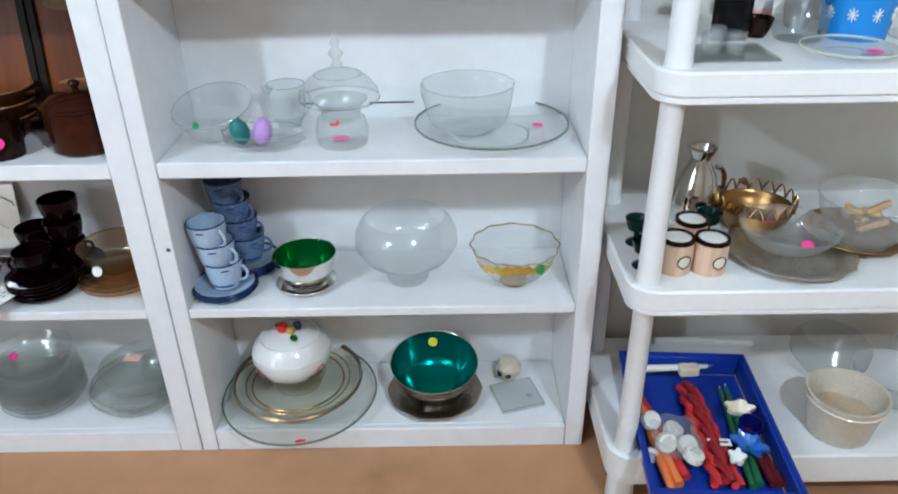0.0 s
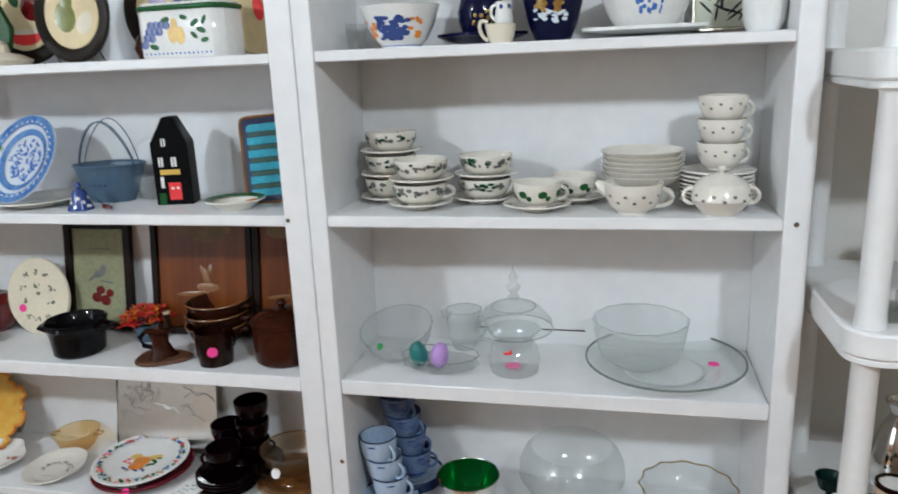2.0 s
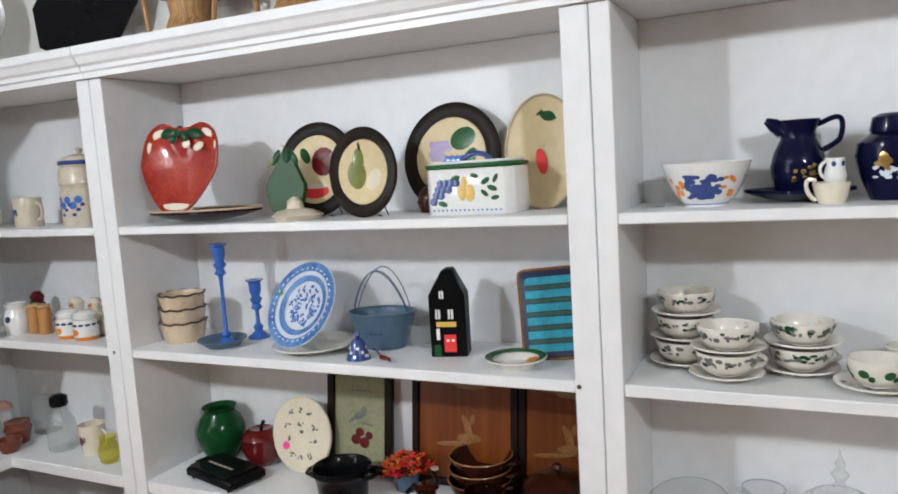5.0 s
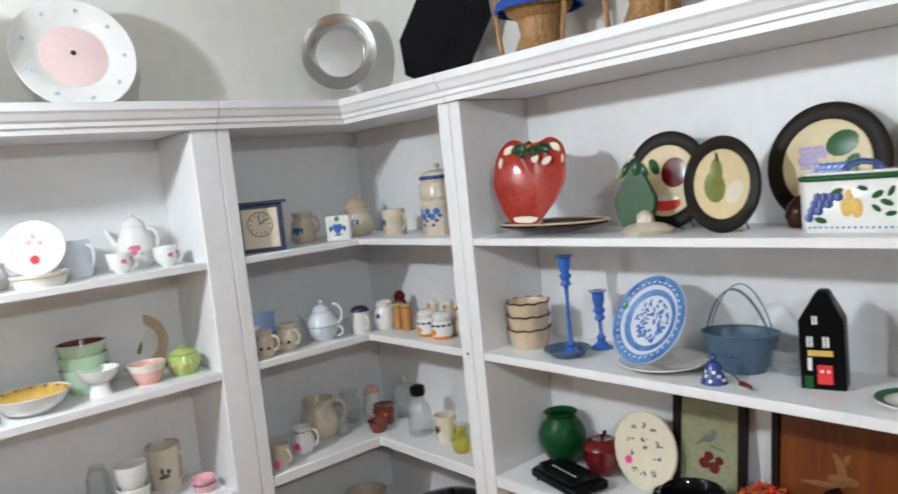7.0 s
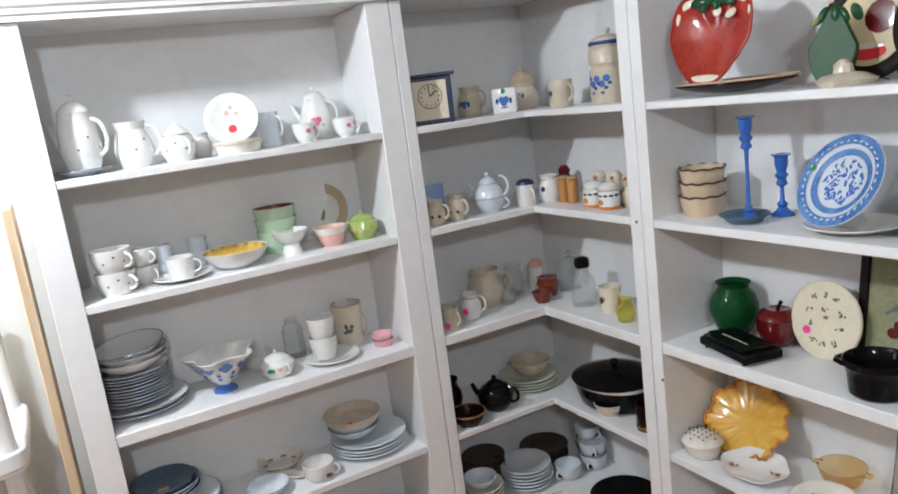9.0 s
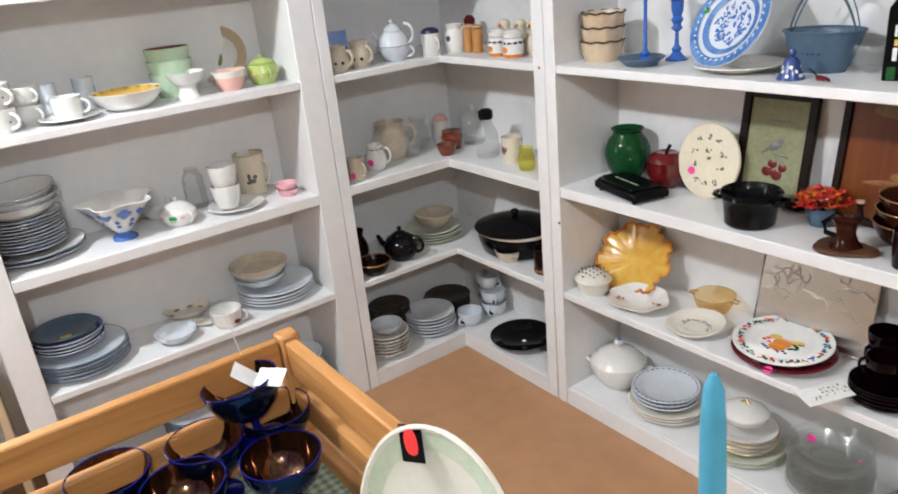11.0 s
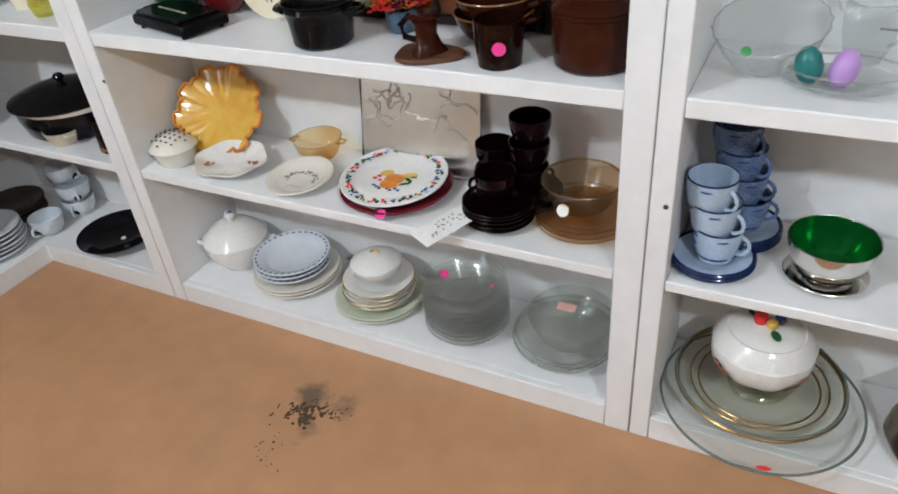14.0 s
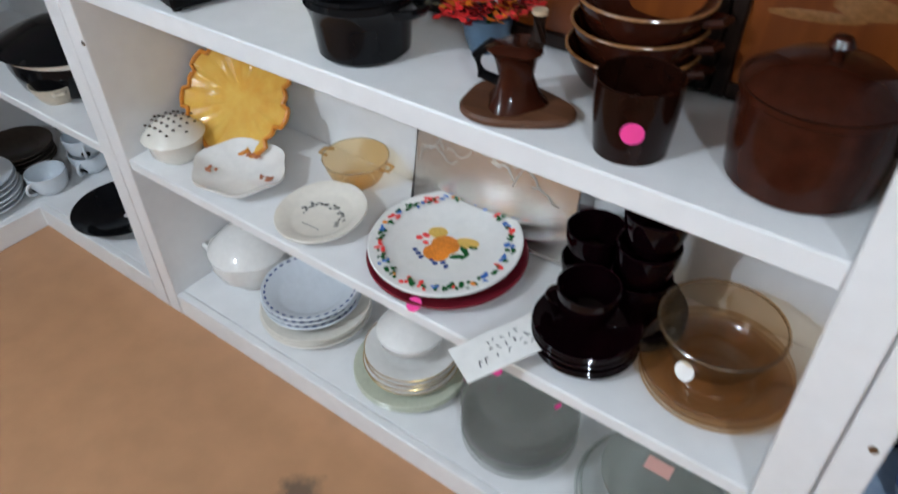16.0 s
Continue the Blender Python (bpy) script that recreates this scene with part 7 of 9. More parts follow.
pot("brown_creamer", "dark brown drip-glazed creamer", BROWN, CAN(0.036, 0.09), -1.420, 0.075, S4, category="creamer", decor=[("drip", GOLDRIM, [(a, 0.012, 0.010, 0.008) for a in range(0, 360, 30)])])

for x, y, R, n, mt, h, lab in ((-1.905, -0.305, 0.084, 6, IVORY, 0.034, "cream bowl in a stack"), (-2.045, -0.200, 0.084, 8, TAUPE, 0.030, "dark taupe stoneware plate in a tall stack"), (-1.945, -0.075, 0.100, 6, BLUISH, 0.020, "bluish white plate in a stack"), (-2.050, 0.084, 0.098, 4, TAUPE, 0.024, "dark brown stoneware plate in a stack")):
    ob = plate("stacked_plate", lab, mt, R, x, y, S5, h, 0.62, group="corner stacks " + lab)
    stack(ob, n, 0.0135, x, y, S5)
lone("top_bowl", "bluish bowl set on a stack of cream bowls", "bowl", lathe(bowl_profile(0.062, 0.035, 0.5, 0.003, 0.5), 32), BLUISH, pose(-1.900, -0.305, S5 + 0.098))
for x, y, z, turn in ((-1.868, 0.065, 0, -80), (-1.865, 0.189, 0, -60), (-1.865, 0.189, 0.052, -30), (-1.905, 0.200, 0.104, 10)):
    cup("soup_mug", "pale grey-blue glazed soup mug with a dark handle end", BLUISH, 0.052, 0.058, x, y, S5 + z, turn, 0.6, 0.4, "soup mugs", 0.026, decor=[("dark_spot", BLACK, [(0, 0.02, 0.012, 0.012), (250, 0.02, 0.009, 0.009)])])
t = plate("black_platter", "shallow glossy black round dish", BLACK, 0.122, -1.601, 0.108, S5, 0.034, 0.66)
sticker(t, CARD, pose(0.01, 0, 0.0078), 0.008)
lone("black_tray", "black dish standing on edge by the side panel", "dish", lathe(plate_profile(0.075, 0.02, 0.65), 32), BLACK, pose(-1.361, 0.136, S5 + 0.076, 0, -80, 0))

# ---- side-wall bookcase ----
ROSEBUD = lambda z, n=3: [("roses", ROSE, [(300 + 40 * k, z + 0.006 * (k % 2), 0.008, 0.007) for k in range(n)]), ("leaves", SEAGREEN, [(312 + 40 * k, z - 0.006, 0.005, 0.004) for k in range(n)])]  # noqa: E731
GREYBUD = lambda z, n=4: [("buds", GREYTRANSFER, [(290 + 32 * k, z * (1 + 0.5 * (k % 2)), 0.0038, 0.003) for k in range(n)])]  # noqa: E731
ob = plate("cake_stand_plate", "white plate with a grey edge under a coffee pot", BLUISH, 0.075, -1.935, -1.355, S1, 0.016)
part("edge", ring_mesh(0.0745, 0.0018, 0.016), GREYTRANSFER, ob)
pot("coffee_pot", "tall white porcelain coffee pot with grey sprigs", CHINA, [(0, 0), (0.036, 0), (0.042, 0.01), (0.054, 0.06), (0.048, 0.12), (0.040, 0.150), (0.042, 0.156), (0.036, 0.156), (0, 0.15)], -1.945, -1.345, S1 + 0.008, 60, (0.04, 0.135, 0.034, 0.044, 0.006), ([(-0.046, 0, 0.06), (-0.068, 0, 0.10), (-0.082, 0, 0.14)], [0.014, 0.010, 0.006]), [(0, 0.188), (0.014, 0.185), (0.034, 0.170), (0.041, 0.1565), (0.03, 0.1565)], (0.188, 0.009), "coffee pot", GREYBUD(0.06))
pot("cream_jug", "white porcelain jug with grey sprigs", CHINA, JUG(0.052, 0.125), -1.955, -1.215, S1, 70, (0.03, 0.11, 0.032, 0.046, 0.006), category="jug", decor=GREYBUD(0.05))
pot("sugar_pot", "white porcelain sugar pot with a pointed lid", CHINA, [(0, 0), (0.034, 0), (0.048, 0.03), (0.048, 0.05), (0.040, 0.072), (0.034, 0.075), (0, 0.07)], -1.915, -1.105, S1, 20, (0.02, 0.06, 0.02, 0.044, 0.004), lid=[(0, 0.112), (0.006, 0.104), (0.022, 0.090), (0.040, 0.0755), (0.03, 0.0755)], category="sugar pot", decor=GREYBUD(0.035))
lone("gravy_jug", "small white jug with a dark foot", "jug", lathe(JUG(0.034, 0.07), 24), CHINA, pose(-2.000, -1.030, S1))
t = thing("cup_box", "round cream dish with a grey band, in a stack", "dish", pose(-1.905, -0.945, S1), "cream dishes")
part("body", lathe(bowl_profile(0.070, 0.036, 0.85, 0.004, 0.3), 36), IVORY, t)
part("band", lathe([(0.069, 0.026), (0.0708, 0.028), (0.0708, 0.032), (0.0695, 0.034)], 36), STONE, t)
t = plate("rose_plate", "white plate with red and pink dabs leaning upright", CHINA, 0.078, 0, 0, 0, 0.016, m=pose(-1.965, -0.935, S1 + 0.095, 68, 0, 70))
part("painted_dabs", blob_mesh([(-0.012, 0.02, 0.008, 0.008, 0), (0.016, 0.016, 0.007, 0.007, 0), (0.0, 0.036, 0.006, 0.006, 0)], 0.006, 0.001), PALEPINK, t)
sticker(t, REDSTICK, pose(0.0, -0.030, 0.0065), 0.012)
pot("bluish_mug", "bluish white tall mug", BLUISH, CAN(0.036, 0.105), -2.000, -0.825, S1, 40, (0.03, 0.09, 0.02, 0.036, 0.004), category="mug")
pot("rose_teapot", "white coffee pot with a big pink rose", CHINA, [(0, 0), (0.036, 0), (0.054, 0.03), (0.054, 0.06), (0.042, 0.10), (0.036, 0.12), (0.034, 0.124), (0, 0.12)], -2.030, -0.655, S1, 55, (0.04, 0.115, 0.03, 0.042, 0.005), ([(-0.046, 0, 0.06), (-0.066, 0, 0.09), (-0.078, 0, 0.12)], [0.012, 0.009, 0.006]), [(0, 0.152), (0.016, 0.150), (0.032, 0.136), (0.036, 0.1245), (0.028, 0.1245)], (0.151, 0.008), "coffee pot", [("rose", ROSE, [(278, 0.055, 0.016, 0.016), (292, 0.062, 0.010, 0.010)]), ("leaves", SEAGREEN, [(258, 0.045, 0.008, 0.006), (305, 0.045, 0.008, 0.006)])])
for y in (-0.735, -0.605):
    t, _ = cup("rose_cup", "small white cup with pink roses", CHINA, 0.036, 0.058, -1.925, y, S1, 60, 0.5, 0.5, "rose cups", 0.02, decor=ROSEBUD(0.035))

for k in range(2):
    cup("square_mug", "white porcelain mug with a small print, stacked", CHINA, 0.052, 0.062, -1.905, -1.335, S2 + 0.062 * k, 40, 0.75, 0.6, "white mugs", 0.03, decor=GREYBUD(0.03))
    cup("square_mug", "white porcelain mug with a small print, stacked", CHINA, 0.045, 0.050, -1.985, -1.255, S2 + 0.05 * k, 30, 0.75, 0.6, "white mugs", 0.026)
cup("tall_mug", "tall plain white mug", BLUISH, 0.029, 0.095, -2.000, -1.195, S2, 0, 0.9, 0.8, "tall white mugs", category="mug", handle=False)
cup("tall_mug", "tall plain white mug", BLUISH, 0.029, 0.090, -2.065, -1.085, S2, 60, 0.9, 0.8, "tall white mugs", category="mug")
plate("saucer", "plain white china saucer", CHINA, 0.078, -1.905, -1.165, S2, 0.014, 0.55)
cup("espresso_cup", "plain white straight-sided cup on a saucer", CHINA, 0.039, 0.058, -1.905, -1.165, S2 + 0.007, 60, 0.85, 0.6, out=0.026)
t, prof = bowl("serving_bowl", "white oval bowl with a yellow and dark patterned lip", CHINA, 0.098, 0.052, -1.925, -1.005, S2, 0.45, 0.5, 0.004)
part("yellow_lining", lathe([(0.0935, 0.0505), (0.083, 0.036), (0.066, 0.022), (0.0655, 0.023), (0.0825, 0.037), (0.0925, 0.0512)], 40), YELLOW, t)
part("dark_pattern", blob_mesh([(0.088 * math.cos(a), 0.088 * math.sin(a), 0.008, 0.004, math.degrees(a)) for a in [k * 0.42 for k in range(15)]], 0.0475, 0.003, 6), TAUPE, t)
for k in range(3):
    ob, _ = bowl("green_bowl", "pale mint-green bowl, stacked, maroon inside", MINT, 0.066, 0.070, -2.020, -0.845, S2 + 0.036 * k, 0.7, 0.35, inner=MAROON if k == 2 else None, group="mint bowls")
t, _ = bowl("footed_bowl", "small white footed bowl with a grey floral inside", CHINA, 0.056, 0.040, -1.925, -0.835, S2 + 0.034, 0.4, 0.5)
part("pedestal", lathe([(0, -0.034), (0.036, -0.034), (0.030, -0.024), (0.024, -0.004), (0.03, 0.004), (0, 0.004)], 24), CHINA, t)
t = plate("tan_rim_plate", "white plate with a wide tan rim and bottle picture, on edge", CHINA, 0.090, 0, 0, 0, 0.016, m=pose(-2.095, -0.665, S2 + 0.088, 76, 0, 60))
part("tan_rim", lathe([(0.0900, 0.0184), (0.0774, 0.0166), (0.060, 0.0112), (0.0595, 0.0104), (0.0774, 0.0158)], 40), TAN, t)
part("painted_bottle", blob_mesh([(0, -0.008, 0.011, 0.026, 0), (0, 0.03, 0.005, 0.018, 0)], 0.0062, 0.001), OLIVE, t)
t, _ = bowl("pink_bowl", "salmon-pink bowl with a paler rim", PALEPINK, 0.052, 0.058, -1.925, -0.705, S2, 0.6, 0.4)
part("pale_rim", lathe([(0.048, 0.040), (0.0535, 0.056), (0.0535, 0.0595), (0.050, 0.060), (0.047, 0.05)], 32), IVORY, t)
pot("green_sugar_pot", "lime-green lidded pot with a brown stem knob", LIME, [(0, 0), (0.030, 0), (0.036, 0.006), (0.050, 0.035), (0.044, 0.060), (0.036, 0.064), (0, 0.06)], -1.925, -0.597, S2, 0, (0.02, 0.05, 0.02, 0.046, 0.004), lid=[(0, 0.080), (0.012, 0.079), (0.032, 0.072), (0.040, 0.0645), (0.03, 0.0645)], knob=(0.080, 0.006), category="sugar pot", decor=[("dabs", PALEPINK, [(300, 0.035, 0.008, 0.006), (330, 0.03, 0.006, 0.006)])])

BLUEEDGE = glaze("blue_edge", (0.16, 0.22, 0.32), 0.2)
ob = plate("blue_dinner_plate", "white dinner plate with a blue-grey band, in a stack", CHINA, 0.132, -1.985, -1.335, S3, 0.022, group="blue-banded plates")
part("band", ring_mesh(0.1318, 0.0014, 0.0222, 48), BLUEEDGE, ob)
copy_thing(ob, pose(-1.985, -1.335, S3 + 0.012))
ob = plate("blue_side_plate", "white side plate with a blue-grey edge, in a tall stack", CHINA, 0.098, -1.995, -1.340, S3 + 0.026, 0.018, group="blue-banded plates")
part("band", ring_mesh(0.0978, 0.0013, 0.0184, 44), BLUEEDGE, ob)
stack(ob, 10, 0.0095, -1.995, -1.340, S3 + 0.026)
ob = lone("blue_bowl", "white bowl with a blue-grey lip, stacked on plates", "bowl", lathe(bowl_profile(0.099, 0.040, 0.5, 0.004, 0.45), 40), CHINA, pose(-1.995, -1.340, S3 + 0.122), "blue-banded bowls")
part("band", ring_mesh(0.0985, 0.0016, 0.0405, 44), BLUEEDGE, ob)
copy_thing(ob, pose(-1.992, -1.335, S3 + 0.140))
copy_thing(ob, pose(-1.990, -1.335, S3 + 0.158, 6, 4, 0))
t = thing("ruffled_vase", "white and blue footed vase with a ruffled rim", "vase", pose(-1.935, -1.105, S3, 0, 0, 20))
wv = lambda a, r, z: 1 + (0.16 * math.sin(5 * a) * max(0, (z - 0.07) / 0.05))  # noqa: E731
part("body", lathe([(0.022, 0.024), (0.030, 0.032), (0.050, 0.056), (0.070, 0.082), (0.088, 0.104), (0.100, 0.118), (0.098, 0.120), (0.084, 0.104), (0.065, 0.082), (0.045, 0.058), (0, 0.036)], 60, wave=wv), CHINA, t)
part("foot", lathe([(0, 0), (0.036, 0), (0.034, 0.008), (0.020, 0.016), (0.022, 0.026), (0, 0.028)], 28), MIDBLUE, t)
part("blue_flowers", wrap_blobs([(0.022, 0.024), (0.030, 0.032), (0.050, 0.056), (0.070, 0.082), (0.098, 0.116)], [(a + da, 0.092 + dz, 0.012, 0.009) for a in (225, 262, 300, 338, 16, 54) for da, dz in ((-7, 0), (7, 0), (0, 0.009), (0, -0.009))] + [(a, z, 0.007, 0.006) for a in (205, 243, 281, 319, 357, 35) for z in (0.050, 0.066)], lift=0.006), MIDBLUE, t)
pot("lidded_pot", "round white porcelain pot with a green sticker", CHINA, [(0, 0), (0.036, 0), (0.054, 0.025), (0.054, 0.042), (0.040, 0.056), (0, 0.057)], -1.925, -0.945, S3, 20, (0.015, 0.045, 0.018, 0.050, 0.004), lid=[(0, 0.072), (0.012, 0.071), (0.030, 0.064), (0.040, 0.0565), (0.03, 0.0565)], knob=(0.073, 0.006), category="pot", decor=[("price_sticker", GREENSTICK, [(305, 0.030, 0.013, 0.011)]), ("sprig", PALEPINK, [(270, 0.032, 0.008, 0.006), (335, 0.032, 0.008, 0.005)])])
t, _ = cup("gravy_boat", "white gravy boat with a dark lip", CHINA, 0.052, 0.050, -2.055, -0.975, S3, 20, 0.5, 0.5, category="gravy boat")
lone("milk_bottle", "ribbed clear and white glass canister", "jar", lathe(shell([(0, 0), (0.034, 0), (0.036, 0.03), (0.033, 0.034), (0.036, 0.06), (0.032, 0.064), (0.034, 0.09), (0.028, 0.105), (0.020, 0.12), (0.022, 0.128), (0.018, 0.128), (0, 0.12)]), 28), PRESSED, pose(-2.060, -0.845, S3))
plate("saucer", "plain white saucer with stacked cups", CHINA, 0.088, -1.925, -0.765, S3, 0.016, 0.55)
for k in range(2):
    cup("white_cup", "plain white cup without saucer, stacked", CHINA, 0.045, 0.070, -1.935, -0.785, S3 + 0.010 + 0.064 * k, 60, 0.72, 0.7, "stacked white cups", handle=False)
t, _ = cup("stoneware_pitcher", "tan stoneware jug with a dark house print", CREAM, 0.050, 0.135, -2.045, -0.655, S3, 40, 0.9, 0.8, category="jug", decor=[("house_print", GREYTRANSFER, [(300, 0.050, 0.014, 0.008), (290, 0.066, 0.006, 0.012), (312, 0.064, 0.008, 0.008), (285, 0.046, 0.008, 0.006)])])
part("brown_rim", ring_mesh(0.0488, 0.0028, 0.135), TAN, t)
ob = lone("pink_dish", "small salmon-pink dish, stacked", "dish", lathe(bowl_profile(0.036, 0.022, 0.7, 0.003, 0.4), 28), glaze("pale_pink_glass", (0.80, 0.42, 0.46), 0.15), pose(-1.915, -0.590, S3), "pink dishes")
copy_thing(ob, pose(-1.915, -0.592, S3 + 0.02))

ob = plate("banded_plate", "white plate with a navy band, in a stack", BLUISH, 0.132, -1.955, -1.305, S4, 0.022, group="navy-banded plates")
part("band", ring_mesh(0.1318, 0.0016, 0.0222, 48), BLUEEDGE, ob)
stack(ob, 5, 0.011, -1.955, -1.305, S4)
ob = plate("banded_side_plate", "white side plate with a navy band, in a stack", BLUISH, 0.098, -1.975, -1.325, S4 + 0.064, 0.02, group="navy-banded plates")
part("band", lathe([(0.0975, 0.0222), (0.0843, 0.0194), (0.078, 0.0172), (0.0775, 0.0164), (0.0975, 0.0212)], 40), DEEPBLUE, ob)
stack(ob, 4, 0.010, -1.975, -1.325, S4 + 0.064)
ob = plate("dark_plate", "dark patterned plate on top of a stack", SLATE, 0.092, -1.978, -1.330, S4 + 0.108, 0.018)
part("pale_label", box(0.05, 0.075, -0.02, 0.01, 0.0125, 0.0132), YELLOW, ob)
bowl("sauce_dish", "small bluish white dish", BLUISH, 0.064, 0.036, -1.895, -1.045, S4, 0.45, 0.5)
t = plate("floral_dish", "cream oval dish with painted red flowers", IVORY, 0.076, -2.040, -0.965, S4, 0.035, 0.7, category="dish")
part("painted_flowers", blob_mesh([(0.05 * math.cos(a), 0.05 * math.sin(a), 0.012, 0.008, 30 * a) for a in [k * 0.9 for k in range(7)]], 0.016, 0.004), FLORAL, t)
lone("spoon_rest", "small cream dish with a handle", "dish", relief(ellipse(0.05, 0.02), 0.008, 0.016), IVORY, pose(-1.945, -0.955, S4, 0, 0, 40))
cup("grape_cup", "white cup with a dark purple flower", CHINA, 0.050, 0.056, -1.880, -0.885, S4, 60, 0.7, 0.4, out=0.024, decor=[("purple_flower", MAROON, [(318, 0.022, 0.009, 0.008), (330, 0.018, 0.009, 0.008)])])
ob = plate("white_dinner_plate", "plain white dinner plate, in a stack", BLUISH, 0.128, -1.965, -0.675, S4, 0.022, group="white plates")
stack(ob, 4, 0.011, -1.965, -0.675, S4)
ob = lone("rimmed_bowl", "white soup bowl, in a stack", "bowl", lathe(bowl_profile(0.088, 0.034, 0.6, 0.004, 0.4), 40), BLUISH, pose(-1.985, -0.715, S4 + 0.058), "white bowls")
copy_thing(ob, pose(-1.985, -0.715, S4 + 0.076))
t, _ = bowl("stoneware_dish", "deep tan-rimmed stoneware dish on a stack", STONE, 0.098, 0.034, -1.985, -0.715, S4 + 0.098, 0.8, 0.3)
sticker(t, REDSTICK, pose(0.03, -0.02, 0.009), 0.010)
ob = plate("bottom_plate", "grey-green plate, in a low stack", SEAGREEN, 0.108, -1.945, -0.660, S5, 0.024, group="bottom plates")
stack(ob, 4, 0.014, -1.945, -0.660, S5)
lone("baking_dish", "white bowl on a low stack of plates", "bowl", lathe(bowl_profile(0.095, 0.06, 0.6, 0.005, 0.4), 40), BLUISH, pose(-1.945, -0.660, S5 + 0.07))
ob = plate("bottom_plate", "white plate with a dark band on the lowest shelf", BLUISH, 0.118, -1.955, -1.020, S5, 0.022, group="bottom plates")
part("band", ring_mesh(0.117, 0.003, 0.0215, 44), BLUEEDGE, ob)
stack(ob, 6, 0.012, -1.955, -1.020, S5)

# ---- on top of the bookcases ----
TZ = CROWN1
t = plate("pink_platter", "large white platter with a pink centre, standing on edge", CHINA, 0.165, 0, 0, 0, 0.03, m=pose(-2.045, -0.745, TZ + 0.163, 78, 0, 86))
part("pink_centre", lathe([(0, 0.0085), (0.085, 0.0088), (0.09, 0.0085)], 36), glaze("faded_pink", (0.80, 0.60, 0.58), 0.2), t)
part("mark", blob_mesh([(0.0, 0.01, 0.008, 0.008, 0)], 0.0092, 0.001), INK, t)
part("edge_flowers", blob_mesh([(0.135 * math.cos(a), 0.135 * math.sin(a), 0.010, 0.006, 50 * a) for a in [k * 0.7 for k in range(9)]], 0.024, 0.001), SKYBLUE, t)
t = thing("gift_box", "white cardboard box with a blue printed panel", "box", pose(-1.970, -1.170, TZ, 0, 0, 86))
part("body", box(-0.13, 0.13, -0.05, 0.05, 0, 0.30, 0.003), CARD, t)
part("printed_panel", box(-0.085, 0.085, -0.0515, -0.0505, 0.16, 0.285), SKYBLUE, t)
part("print_bar", box(0.01, 0.035, -0.0515, -0.0505, 0.10, 0.106), GREYTRANSFER, t)
lone("aluminium_pan", "round brushed aluminium pan standing on edge in the corner", "pan", lathe([(0, 0.004), (0.10, 0.003), (0.120, 0.022), (0.146, 0.030), (0.156, 0.034), (0.157, 0.031), (0.145, 0.025), (0.120, 0.016), (0.10, 0), (0, 0)], 56), DULLSILVER, pose(-1.960, 0.105, TZ + 0.186, 86, 0, 48) @ Matrix.Scale(0.84, 4))
t = thing("plate_stand", "low clear plastic stand under an aluminium pan", "stand", pose(-1.960, 0.105, TZ, 0, 0, 48))
part("base", box(-0.06, 0.06, -0.03, 0.03, 0, 0.008, 0.002), CLEAR, t)
part("rest", box(-0.045, 0.045, -0.012, 0.012, 0.0085, 0.054, 0.003), CLEAR, t)
octo = [(0.175 * math.copysign(min(1, abs(math.cos(a)) * 1.25), math.cos(a)), 0.135 * math.copysign(min(1, abs(math.sin(a)) * 1.25), math.sin(a))) for a in [2 * math.pi * (k + 0.5) / 8 for k in range(8)]]
octo = [((x0 * (1 - f) + x1 * f), (y0 * (1 - f) + y1 * f)) for (x0, y0), (x1, y1) in zip(octo, octo[1:] + octo[:1]) for f in (0, 0.34, 0.67)]
lone("octagonal_tray", "glossy black octagonal tray standing on edge", "tray", relief(octo, 0.018, 0.010, thick=0.006), BLACK, pose(-1.462, 0.164, TZ + 0.166, 80, 0, 22) @ pose(0, 0, 0, 0, 0, 62))


